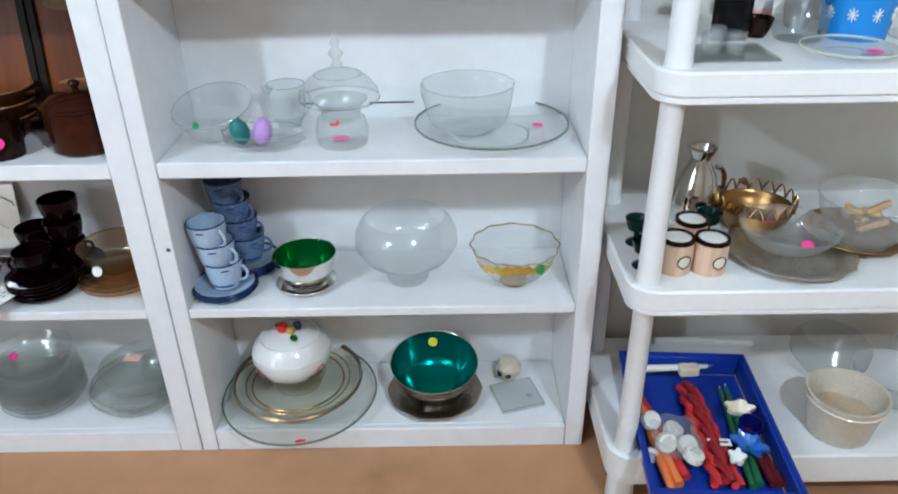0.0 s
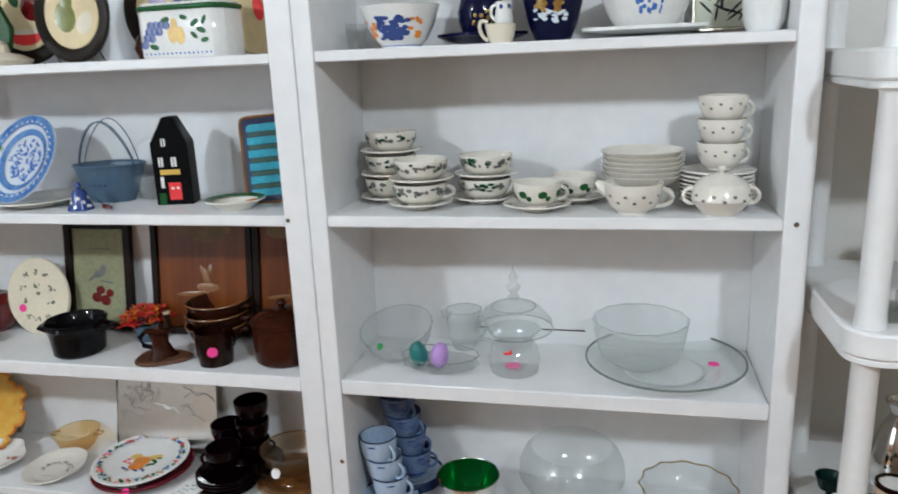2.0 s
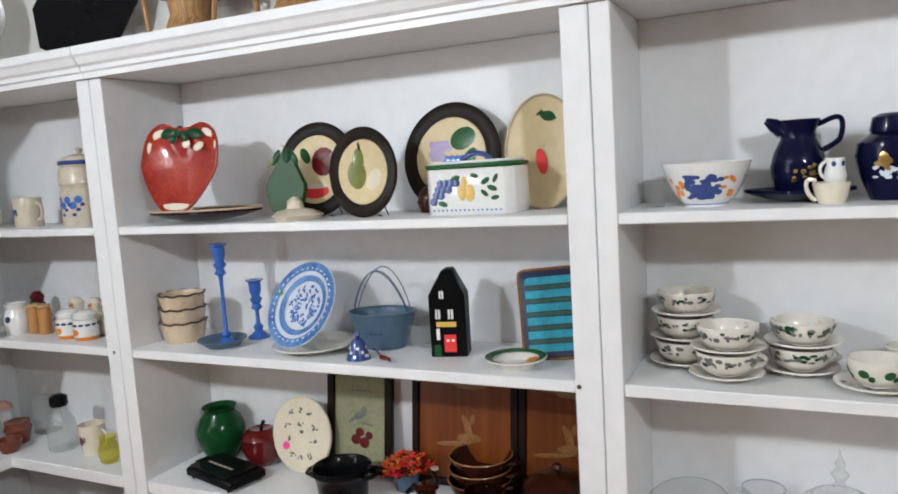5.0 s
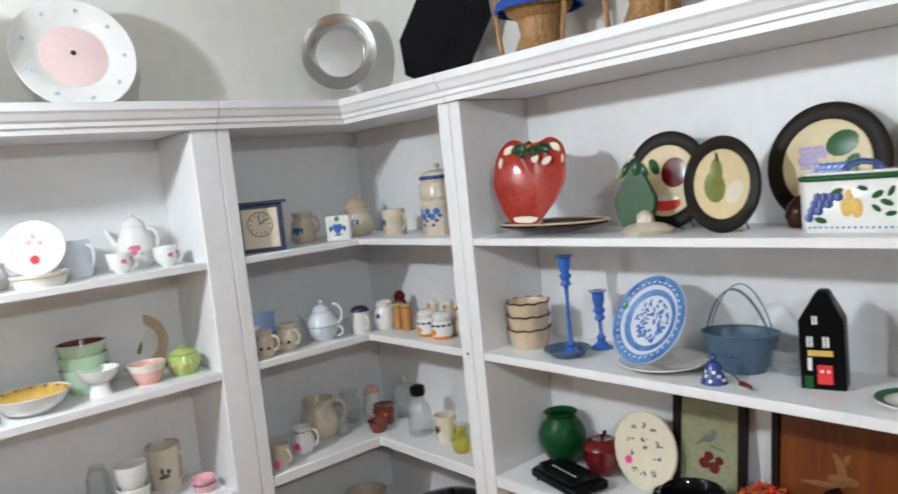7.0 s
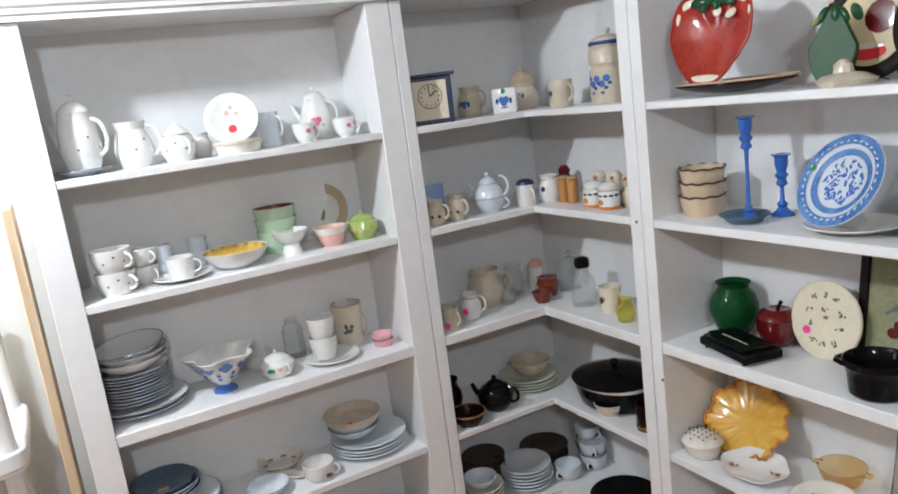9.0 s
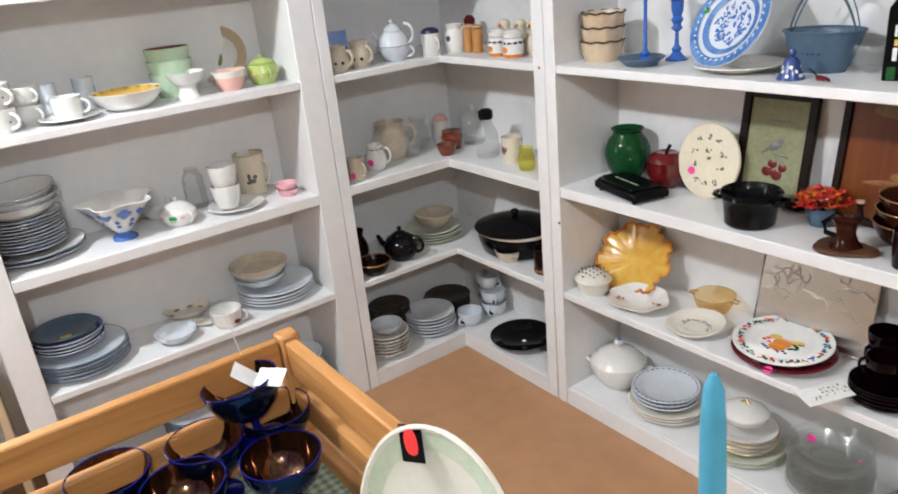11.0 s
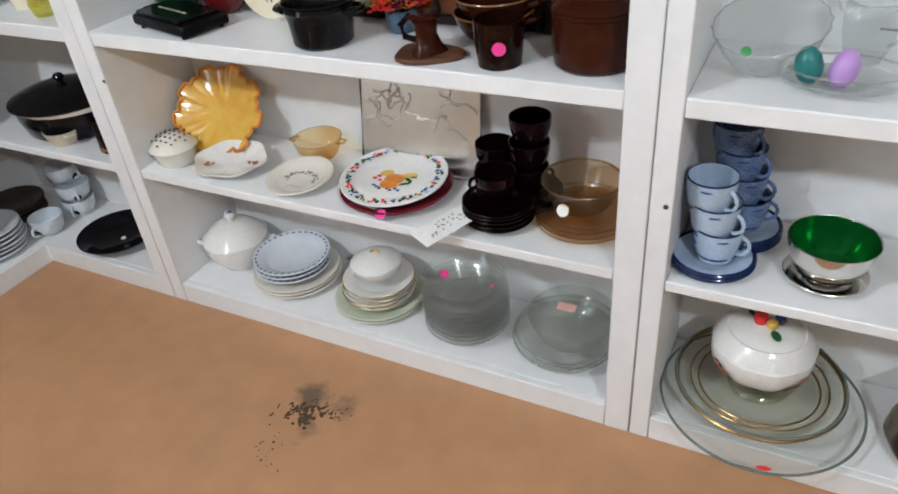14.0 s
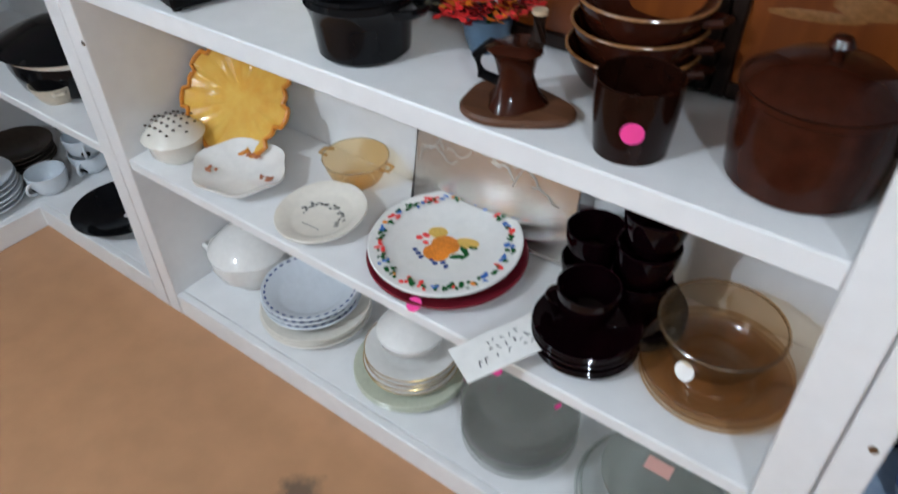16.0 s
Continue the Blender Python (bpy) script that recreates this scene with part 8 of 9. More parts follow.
def doll_chair(x, y, turn, cushion, label):
    t = thing("wicker_doll_chair", label, "doll chair", pose(x, y, TZ, 0, 0, turn), "wicker doll chairs")
    part("base", lathe([(0.09, 0), (0.095, 0.004), (0.092, 0.018), (0.070, 0.028), (0.052, 0.07), (0.058, 0.105), (0.085, 0.125), (0.082, 0.13), (0.05, 0.11), (0.044, 0.07), (0.06, 0.025), (0.085, 0.008)], 30, wave=lambda a, r, z: 1 + 0.02 * math.sin(30 * a)), WICKER, t)
    part("base_ring", ring_mesh(0.092, 0.007, 0.010), WICKER, t)
    part("seat", lathe([(0, 0.128), (0.085, 0.128), (0.090, 0.135), (0.085, 0.142), (0, 0.142)], 30), WICKER, t)
    bm = bmesh.new()
    for k in range(19):
        a = math.pi * k / 18
        h = 0.20 + 0.13 * math.sin(a)
        tube([(0.088 * math.cos(a), 0.088 * math.sin(a), 0.135), (0.105 * math.cos(a), 0.100 * math.sin(a), 0.135 + h * 0.5), (0.11 * math.cos(a), 0.105 * math.sin(a), h + 0.06)], 0.0028, 5, bm=bm)
    tagged(part("cane_back", bm, WICKER, t), kind="stuff")
    part("back_rim", tube([(0.112 * math.cos(a), 0.107 * math.sin(a), 0.26 + 0.13 * math.sin(a)) for a in [math.pi * k / 24 for k in range(25)]], 0.008, 7), WICKER, t)
    for sx in (-1, 1):
        part("leg", tube([(sx * 0.095, -0.03, 0.26), (sx * 0.100, -0.055, 0.13), (sx * 0.085, -0.06, 0.005)], 0.007, 7), WICKER, t)
    if cushion:
        part("cushion", lathe([(0, 0.1425), (0.088, 0.1425), (0.104, 0.150), (0.106, 0.160), (0.09, 0.172), (0, 0.178)], 40, wave=lambda a, r, z: 1 + (0.03 * math.sin(24 * a) if r > 0.09 else 0)), cushion, t)
        part("ruffle", lathe([(0.100, 0.165), (0.112, 0.150), (0.116, 0.128), (0.113, 0.128), (0.108, 0.148), (0.097, 0.160)], 60, wave=lambda a, r, z: 1 + 0.05 * math.sin(28 * a) * (z < 0.15)), CLOTHBLUE, t)
    return t


CLOTHBLUE = material("royal_blue_cloth", (0.015, 0.07, 0.36), 0.8, vary=0.2, scale=20, bump=0.2)
CLOTHCREAM = material("cream_cloth", (0.72, 0.66, 0.52), 0.85, vary=0.12, scale=20, bump=0.2)
doll_chair(-1.064, 0.140, 15, CLOTHCREAM, "honey wicker doll chair with a cream cushion and blue ruffle")
doll_chair(-0.720, 0.140, -8, CLOTHBLUE, "honey wicker doll chair with a blue cushion")
doll_chair(-0.443, 0.147, 10, None, "bare honey wicker doll chair")
t = thing("wooden_crate", "small orange-stained wooden box", "box", pose(-0.199, 0.129, TZ))
part("body", box(-0.10, 0.10, -0.07, 0.07, 0, 0.20, 0.003), PINE, t)
part("hinge_strap", box(-0.088, -0.080, -0.0715, -0.0705, 0.01, 0.19), BRASS, t)

# ---- white resin shelving ----
def resin_shelf(x0, x1, y0, y1, levels, label, top):
    t = thing("resin_shelving", label, "shelving", pose(0, 0, 0))
    c = 0.055

    def outline(e):
        pts = []
        for cx, cy, a0 in ((x0 + c, y0 + c, 180), (x1 - c, y0 + c, 270), (x1 - c, y1 - c, 0), (x0 + c, y1 - c, 90)):
            pts += [(cx + (c + e) * math.cos(radians(a0 + 90 * k / 6)), cy + (c + e) * math.sin(radians(a0 + 90 * k / 6))) for k in range(7)]
        return pts
    for z0, z1 in levels:
        part("shelf", slab(outline(0), z0 + 0.012, z1, bevel=0.004), RESIN, t)
        part("apron", slab(outline(-0.004), z0, z0 + 0.0115, bevel=0.002), RESIN, t)
    for (a, b), (c0, d0) in zip(levels, levels[1:] + [(top, top)]):
        for px in (x0 + 0.040, x1 - 0.040):
            for py in (y0 + 0.040, y1 - 0.040):
                part("post", lathe([(0, b), (0.024, b + 0.0005), (0.022, b + 0.02), (0.0205, c0 - 0.006), (0.0235, c0 - 0.0005), (0, c0)], 20), RESIN, t, m=pose(px, py, 0))
    for px in (x0 + 0.04, x1 - 0.04):
        for py in (y0 + 0.04, y1 - 0.04):
            part("foot", lathe([(0, 0), (0.028, 0), (0.032, 0.02), (0.030, levels[0][0]), (0, levels[0][0])], 18), RESIN, t, m=pose(px, py, 0))
    return t


E2, E3, E4 = 1.008, 0.592, 0.168
resin_shelf(0.968, 1.86, -0.215, 0.225, [(0.085, E4), (0.535, E3), (0.952, E2), (1.375, 1.432)], "white plastic resin shelving unit on feet", 1.85)
resin_shelf(-2.12, -1.70, -2.30, -1.62, [(0.06, 0.12), (0.42, 0.475), (0.80, 0.855)], "low white plastic shelving unit by the window", 1.15)
bm = lathe([(0, 0), (0.034, 0), (0.036, 0.008), (0.036, 0.13), (0.030, 0.155), (0.018, 0.170), (0, 0.174)], 28, squash=0.45)
ob = lone("eyeglass_stand", "tall glossy black rounded holder", "holder", bm, BLACK, pose(1.148, -0.005, E2))
for x, y in ((1.078, -0.115), (1.118, -0.118), (1.098, -0.075)):
    lone("shot_glass", "small clear shot glass", "glass", lathe(shell(cup_profile(0.017, 0.034, 0.8, 0.003)), 20), PRESSED, pose(x, y, E2 + 0.006), "shot glasses")
lone("glass_tray", "flat clear glass tray under shot glasses", "tray", box(-0.075, 0.075, -0.055, 0.055, 0, 0.005, 0.002), SMOKE, pose(1.11, -0.105, E2))
t = pot("soap_bottle", "small white bottle with a pale band", CHINA, [(0, 0), (0.026, 0), (0.028, 0.01), (0.026, 0.06), (0.016, 0.08), (0.018, 0.11), (0, 0.112)], 1.235, 0.10, E2, category="bottle", decor=[("band", PALEPINK, [(a, 0.03, 0.012, 0.010) for a in range(0, 360, 45)])])
t = pot("glass_carafe", "clear glass carafe with a dark handle and metal lid", CLEAR, [(0, 0), (0.040, 0), (0.050, 0.02), (0.048, 0.05), (0.032, 0.07), (0.034, 0.08), (0.030, 0.08), (0.044, 0.04), (0, 0.006)], 1.275, -0.005, E2, 10, category="carafe")
part("handle", tube(handle_path(0.045, 0.010, 0.075, 0.034), 0.006, 8), SLATE, t)
part("collar", lathe([(0.0345, 0.076), (0.036, 0.080), (0.036, 0.088), (0.02, 0.092), (0, 0.092)], 24), DULLSILVER, t)
lone("glass_paperweight", "small round dark glass cup", "cup", lathe(bowl_profile(0.030, 0.035, 0.6, 0.004, 0.4), 24), BROWN, pose(1.205, 0.02, E2))
lone("ring_vase", "small white vase with a silver top", "vase", lathe(JUG(0.028, 0.095), 24), CHINA, pose(1.315, 0.10, E2))
t, prof = bowl("snowflake_bowl", "bright blue cup-shaped bowl with white snowflakes", material("bright_blue_glass", (0.03, 0.23, 0.62), 0.15, vary=0.06), 0.066, 0.098, 1.385, 0.015, E2, 0.86, 0.3, inner=CHINA)
for a in range(160, 380, 38):
    bm = bmesh.new()
    for k in range(4):
        b = k * math.pi / 4
        p = [(radians(a) + s * 0.010 / 0.066 * math.cos(b), 0.048 + s * 0.012 * math.sin(b)) for s in (-1, 1)]
        tube([((outer_radius(prof, z) + 0.001) * math.cos(u), (outer_radius(prof, z) + 0.001) * math.sin(u), z) for u, z in p], 0.0012, 4, bm=bm)
    part("snowflake", bm, CHINA, t)
ob = plate("mirror_plate", "round clear glass plate with a pink sticker and green edge", SMOKE, 0.078, 1.315, -0.115, E2, 0.014, 0.7)
part("edge", ring_mesh(0.078, 0.002, 0.0135), SEAGREEN, ob)
sticker(ob, STICKER, pose(0.035, -0.02, 0.008), 0.014)
lone("green_plate_stack", "clear green-edged glass plate", "plate", lathe(shell(plate_profile(0.07, 0.02)), 36), SMOKE, pose(1.475, -0.08, E2))
lone("recipe_stand", "small pale framed card on a wire stand", "card", box(-0.05, 0.05, -0.003, 0.003, 0, 0.11, 0.001), STONE, pose(1.41, 0.15, E2, -10, 0, 0))

BARREL = wood("barrel_tan", (0.60, 0.40, 0.26), (0.76, 0.56, 0.40), "Z", 8, 0.5)
for x, y in ((1.068, -0.130), (1.134, -0.135), (1.118, -0.055)):
    t = thing("barrel_cup", "tan wooden barrel-shaped cup with dark hoops and a printed emblem", "cup", pose(x, y, E3), "barrel cups")
    part("body", lathe([(0, 0), (0.030, 0), (0.032, 0.004), (0.0335, 0.035), (0.032, 0.072), (0.028, 0.072), (0.028, 0.05), (0, 0.05)], 28), BARREL, t)
    part("hoop", lathe([(0.0322, 0.066), (0.0335, 0.067), (0.033, 0.0745), (0.027, 0.0745), (0.027, 0.070)], 28), BROWN, t)
    part("filling", lathe([(0, 0.0725), (0.020, 0.0725), (0.0265, 0.0715), (0.0265, 0.066)], 24), WAXWHITE, t)
    part("emblem", wrap_blobs([(0.032, 0.004), (0.0337, 0.035), (0.032, 0.07)], [(285, 0.034, 0.013, 0.013)], 14), CREAM, t)
    part("emblem_ring", tube([(0.0352 * math.cos(radians(285) + 0.4 * math.cos(a)), 0.0352 * math.sin(radians(285) + 0.4 * math.cos(a)), 0.034 + 0.013 * math.sin(a)) for a in [2 * math.pi * k / 18 for k in range(18)]], 0.0011, 4, closed=True), BROWN, t)
t = pot("chrome_carafe", "chrome and glass pitcher with a flared lip", SILVER, [(0, 0), (0.046, 0), (0.050, 0.01), (0.050, 0.05), (0.036, 0.110), (0.020, 0.140), (0.022, 0.152), (0.032, 0.170), (0.029, 0.170), (0.018, 0.150), (0.018, 0.14), (0, 0.1)], 1.168, 0.085, E3, 15, (0.04, 0.12, 0.026, 0.044, 0.006), category="carafe")
for x, y in ((1.175, 0.005), (1.02, -0.02), (1.012, -0.115)):
    lone("black_goblet", "short dark green glass goblet", "goblet", lathe([(0, 0), (0.022, 0), (0.020, 0.004), (0.006, 0.012), (0.006, 0.024), (0.020, 0.034), (0.027, 0.058), (0.024, 0.058), (0.015, 0.036), (0, 0.03)], 24), glaze("black_green_glass", (0.004, 0.016, 0.014), 0.06), pose(x, y, E3), "dark goblets")
t, prof = bowl("brass_basket", "pierced brass basket with a pink sticker", BRASS, 0.080, 0.050, 1.290, 0.055, E3, 0.75, 0.3)
for k in range(18):
    a = 2 * math.pi * k / 18
    pts = [(0.081 * math.cos(a + 0.35 * u), 0.081 * math.sin(a + 0.35 * u), 0.050 + 0.026 * math.sin(math.pi * abs(u))) for u in (0, 0.2, 0.4, 0.6, 0.8, 1.0)]
    part("scroll", tube(pts, 0.0022, 5), BRASS, t)
part("peak", blob_mesh([(0, 0.08, 0.01, 0.02, 0)], 0.066, 0.004), BRASS, t)
sticker(t, STICKER, pose(-0.02, 0.01, 0.012), 0.012)
plate("silver_platter", "tarnished silver tray with an ornate edge", material("grey_tarnish", (0.58, 0.56, 0.50), 0.38, 0.9, 0.3, 26, bump=0.25, bump_scale=60), 0.125, 1.315, -0.085, E3, 0.018, 0.75, wave=lambda a, r, z: 1 + 0.02 * math.sin(14 * a) * (r > 0.1))
ob, _ = bowl("relish_bowl", "clear cut-glass bowl with pink stickers on a silver tray", PRESSED, 0.095, 0.050, 1.310, -0.070, E3 + 0.012, 0.4, 0.5, 0.005, wave=lambda a, r, z: 1 + 0.025 * math.sin(20 * a), seg=80)
sticker(ob, STICKER, pose(-0.025, 0.045, 0.034, -35, 0, 0), 0.014)
sticker(ob, STICKER, pose(0.035, -0.02, 0.016, 10, -10, 0), 0.012)
plate("gilt_tray", "oval olive-gold metal tray", BRASS, 0.105, 1.475, -0.02, E3, 0.024, 0.7)
ob, _ = bowl("glass_basket", "deep clear pressed-glass bowl holding wooden pieces", PRESSED, 0.098, 0.10, 1.475, -0.045, E3 + 0.012, 0.55, 0.4, 0.005, wave=lambda a, r, z: 1 + 0.02 * math.sin(16 * a), seg=64)
for k in range(5):
    lone("wooden_block", "small pale wooden block in a glass bowl", "block", box(-0.03, 0.03, -0.008, 0.008, 0, 0.012, 0.002), PALEWOOD, pose(1.475 + 0.02 * math.cos(k * 1.3), -0.045 + 0.02 * math.sin(k * 1.3), E3 + 0.040 + 0.012 * k, 10 * k - 15, 8 * k - 20, 50 * k), "wooden pieces")

# ---- bottom of the resin shelving ----
t = thing("plastic_tray", "blue plastic tray full of candles, overhanging the shelf", "tray", pose(1.180, -0.143, E4 + 0.001, 0, 0, -4))
W, D, H = 0.142, 0.215, 0.052
part("base", box(-W + 0.012, W - 0.012, -D + 0.012, D - 0.012, 0, 0.005), TRAYBLUE, t)
for name_, pts in (("side_wall", [(-W, -W + 0.006, -D, D)]), ("side_wall", [(W - 0.006, W, -D, D)]), ("end_wall", [(-W + 0.0065, W - 0.0065, -D, -D + 0.006)]), ("end_wall", [(-W + 0.0065, W - 0.0065, D - 0.006, D)])):
    for a, b, c0, d0 in pts:
        part(name_, box(a, b, c0, d0, 0.0, H, 0.002), TRAYBLUE, t)
part("lip", tube([(-W - 0.004, -D - 0.004, H), (W + 0.004, -D - 0.004, H), (W + 0.004, D + 0.004, H), (-W - 0.004, D + 0.004, H)], 0.007, 6, closed=True), TRAYBLUE, t)
Tm = pose(1.180, -0.143, E4 + 0.008, 0, 0, -4)


def taper(label, mat, x, y, length, turn, z=0.012, r=0.010):
    bm = tube([(0, 0, 0), (0, length * 0.3, 0), (0, length * 0.7, 0), (0, length, 0)], [r, r * 0.96, r * 0.85, r * 0.55], 10)
    ob = lone("taper_candle", label, "candle", bm, mat, Tm @ pose(x, y, z, 0, 0, turn), "loose candles")
    part("wick", tube([(0, length, 0), (0, length + 0.012, 0.002)], 0.001, 4), CARD, ob)


TWIST = material("deep_red_wax", (0.28, 0.015, 0.02), 0.4, vary=0.1)
for k in range(3):
    n = 34
    bm = bmesh.new()
    for j in range(2):
        tube([(0.0062 * math.cos(0.55 * i + math.pi * j), 0.30 * i / n, 0.0062 * math.sin(0.55 * i + math.pi * j)) for i in range(n + 1)], 0.0085, 8, bm=bm)
    lone("twisted_candle", "red twisted candle bundled in the tray", "candle", bm, WAXRED if k != 1 else TWIST, Tm @ pose(-0.006 + 0.020 * k, -0.175, 0.020 + 0.012 * (k % 2), 0, 0, 2 + 1.5 * k), "loose candles")
for k, mt in enumerate((WAXORANGE, WAXORANGE, WAXRED)):
    taper("orange-red taper candle in the tray", mt, -0.098 + 0.018 * k, -0.19 + 0.02 * k, 0.30, 6 + 3 * k, 0.012)
for k in range(2):
    taper("dark green taper candle in the tray", WAXGREEN, 0.066 + 0.012 * k, -0.17, 0.30, -2, 0.012 + 0.008 * k, 0.008)
for k in range(2):
    taper("deep red taper candle in the tray", DARKRED, 0.112 + 0.012 * k, -0.16, 0.26, 8, 0.012)
taper("cream taper candle lying across the tray", WAXWHITE, -0.12, 0.150, 0.17, -84, 0.052, 0.009)
ob = lone("paper_band", "cream paper band round a candle", "band", box(-0.022, 0.022, -0.014, 0.014, -0.010, 0.012, 0.002), CREAM, Tm @ pose(0.0, 0.147, 0.055, 0, 0, 6))
t = thing("paper_label", "small white label strip on red candles", "label", Tm @ pose(0.02, -0.07, 0.036))
part("strip", box(-0.024, 0.024, -0.010, 0.010, 0, 0.001), CARD, t)
part("print_bar", box(-0.018, 0.018, -0.003, 0.002, 0.0011, 0.0014), INK, t)
for k, (x, y) in enumerate(((-0.075, -0.045), (-0.055, -0.085), (-0.095, -0.075), (-0.05, -0.125), (-0.12, -0.02))):
    lone("tea_light", "small round white candle", "candle", lathe([(0, 0), (0.020, 0), (0.022, 0.004), (0.020, 0.018), (0.008, 0.020), (0, 0.018)], 20), WAXWHITE, Tm @ pose(x, y, 0.034 + 0.002 * k, 30 * (k % 3), 20, 0), "small white candles")
bm = bmesh.new()
g = random.Random(77)
grid = [[bm.verts.new((-0.125 + 0.014 * i, -0.14 + 0.016 * j, 0.056 + g.uniform(-0.008, 0.010))) for j in range(9)] for i in range(8)]
for i in range(7):
    for j in range(8):
        bm.faces.new((grid[i][j], grid[i + 1][j], grid[i + 1][j + 1], grid[i][j + 1]))
lone("plastic_bag", "crumpled clear plastic bag over small candles", "bag", bm, PRESSED, Tm)
lone("blue_votive", "dark blue glass votive with a white wick top", "candle", lathe(bowl_profile(0.026, 0.05, 0.8, 0.003, 0.3), 20), COBGLASS, Tm @ pose(0.095, -0.02, 0.006, 10, 0, 0))
lone("cloth_scrap", "crumpled cream cloth scrap", "cloth", relief(ellipse(0.03, 0.022, 24, 0.2, 5), 0.02, 0.02), CREAM, Tm @ pose(0.088, 0.03, 0.03))
lone("foil_scrap", "crumpled blue foil scrap among candles", "scrap", relief(ellipse(0.028, 0.036, 28, 0.22, 6), 0.018, 0.022), BLUEGLASS, Tm @ pose(0.080, -0.075, 0.022, 0, 0, 40))
lone("cloth_scrap", "small crumpled white paper scrap among candles", "scrap", relief(ellipse(0.020, 0.016, 24, 0.25, 5), 0.014, 0.018), CARD, Tm @ pose(0.040, -0.125, 0.036, 0, 0, 70))
t = pot("cream_crock", "cream ceramic planter with dried matter inside", glaze("dusty_cream_glaze", (0.60, 0.54, 0.44), 0.3, 0.15, 14), [(0, 0), (0.060, 0), (0.066, 0.008), (0.082, 0.10), (0.085, 0.112), (0.079, 0.112), (0.072, 0.09), (0.06, 0.03), (0, 0.03)], 1.490, -0.136, E4, category="planter")
part("ring_line", ring_mesh(0.0825, 0.0022, 0.096), CREAM, t)
part("dried_matter", lathe([(0.066, 0.055), (0.04, 0.062), (0.02, 0.056), (0, 0.06)], 24, wave=lambda a, r, z: 1 + 0.15 * math.sin(5 * a + r * 100)), TAN, t)
lone("glass_globe", "round clear glass bowl with a small blue mark", "bowl", lathe(shell([(0, 0.003), (0.05, 0), (0.056, 0.005), (0.090, 0.045), (0.092, 0.075), (0.070, 0.10), (0.068, 0.099), (0.089, 0.073), (0.086, 0.045), (0.05, 0.008), (0, 0.007)]), 40), CLEAR, pose(1.563, 0.082, E4))
lone("pressed_glass_bowl", "clear pressed-glass bowl at the shelf's edge", "bowl", lathe(shell(bowl_profile(0.085, 0.08, 0.5, 0.005, 0.5)), 48, wave=lambda a, r, z: 1 + 0.03 * math.sin(12 * a)), PRESSED, pose(1.655, -0.03, E4))
lone("curtain_rod", "white rod lying along the back of the shelf", "rod", tube([(0, 0, 0), (0.12, 0.002, 0), (0.25, 0, 0)], 0.009, 10), CARD, pose(1.165, 0.195, E4 + 0.010, 0, 0, -4))
lone("curtain_ring", "white plastic ring with a red dot by the shelf post", "ring", lathe([(0, 0), (0.020, 0), (0.022, 0.006), (0.018, 0.012), (0, 0.010)], 20), RESIN, pose(1.045, -0.222, E4 + 0.020, 90, 0, 0))

# ---- table with gallery rails in front of the shelves ----
TB, RT = 0.69, 0.90
X0, X1, Y0, Y1 = -0.80, 0.36, -1.85, -1.083
t = thing("railed_table", "orange pine table with slatted gallery rails", "table", pose(0, 0, 0))
part("tabletop", box(X0 + 0.02, X1 - 0.02, Y0 + 0.02, Y1 - 0.02, TB - 0.03, TB - 0.004, 0.003), PINE, t)
for x in (X0, X1 - 0.035):
    for y in (Y0, Y1 - 0.035):
        part("post", box(x, x + 0.035, y, y + 0.035, 0, RT, 0.004), PINEZ, t)
for y in (Y0 + 0.006, Y1 - 0.029):
    part("top_rail", box(X0 + 0.036, X1 - 0.036, y, y + 0.022, RT - 0.070, RT - 0.008, 0.003), PINE, t)
    part("lower_rail", box(X0 + 0.036, X1 - 0.036, y, y + 0.022, RT - 0.145, RT - 0.100, 0.003), PINE, t)
    part("apron", box(X0 + 0.036, X1 - 0.036, y, y + 0.022, TB - 0.08, TB + 0.022, 0.003), PINE, t)
for x in (X0 + 0.006, X1 - 0.029):
    part("top_rail", box(x, x + 0.022, Y0 + 0.036, Y1 - 0.036, RT - 0.070, RT - 0.008, 0.003), PINEY, t)
    part("lower_rail", box(x, x + 0.022, Y0 + 0.036, Y1 - 0.036, RT - 0.145, RT - 0.100, 0.003), PINEY, t)
    part("apron", box(x, x + 0.022, Y0 + 0.036, Y1 - 0.036, TB - 0.08, TB + 0.022, 0.003), PINEY, t)


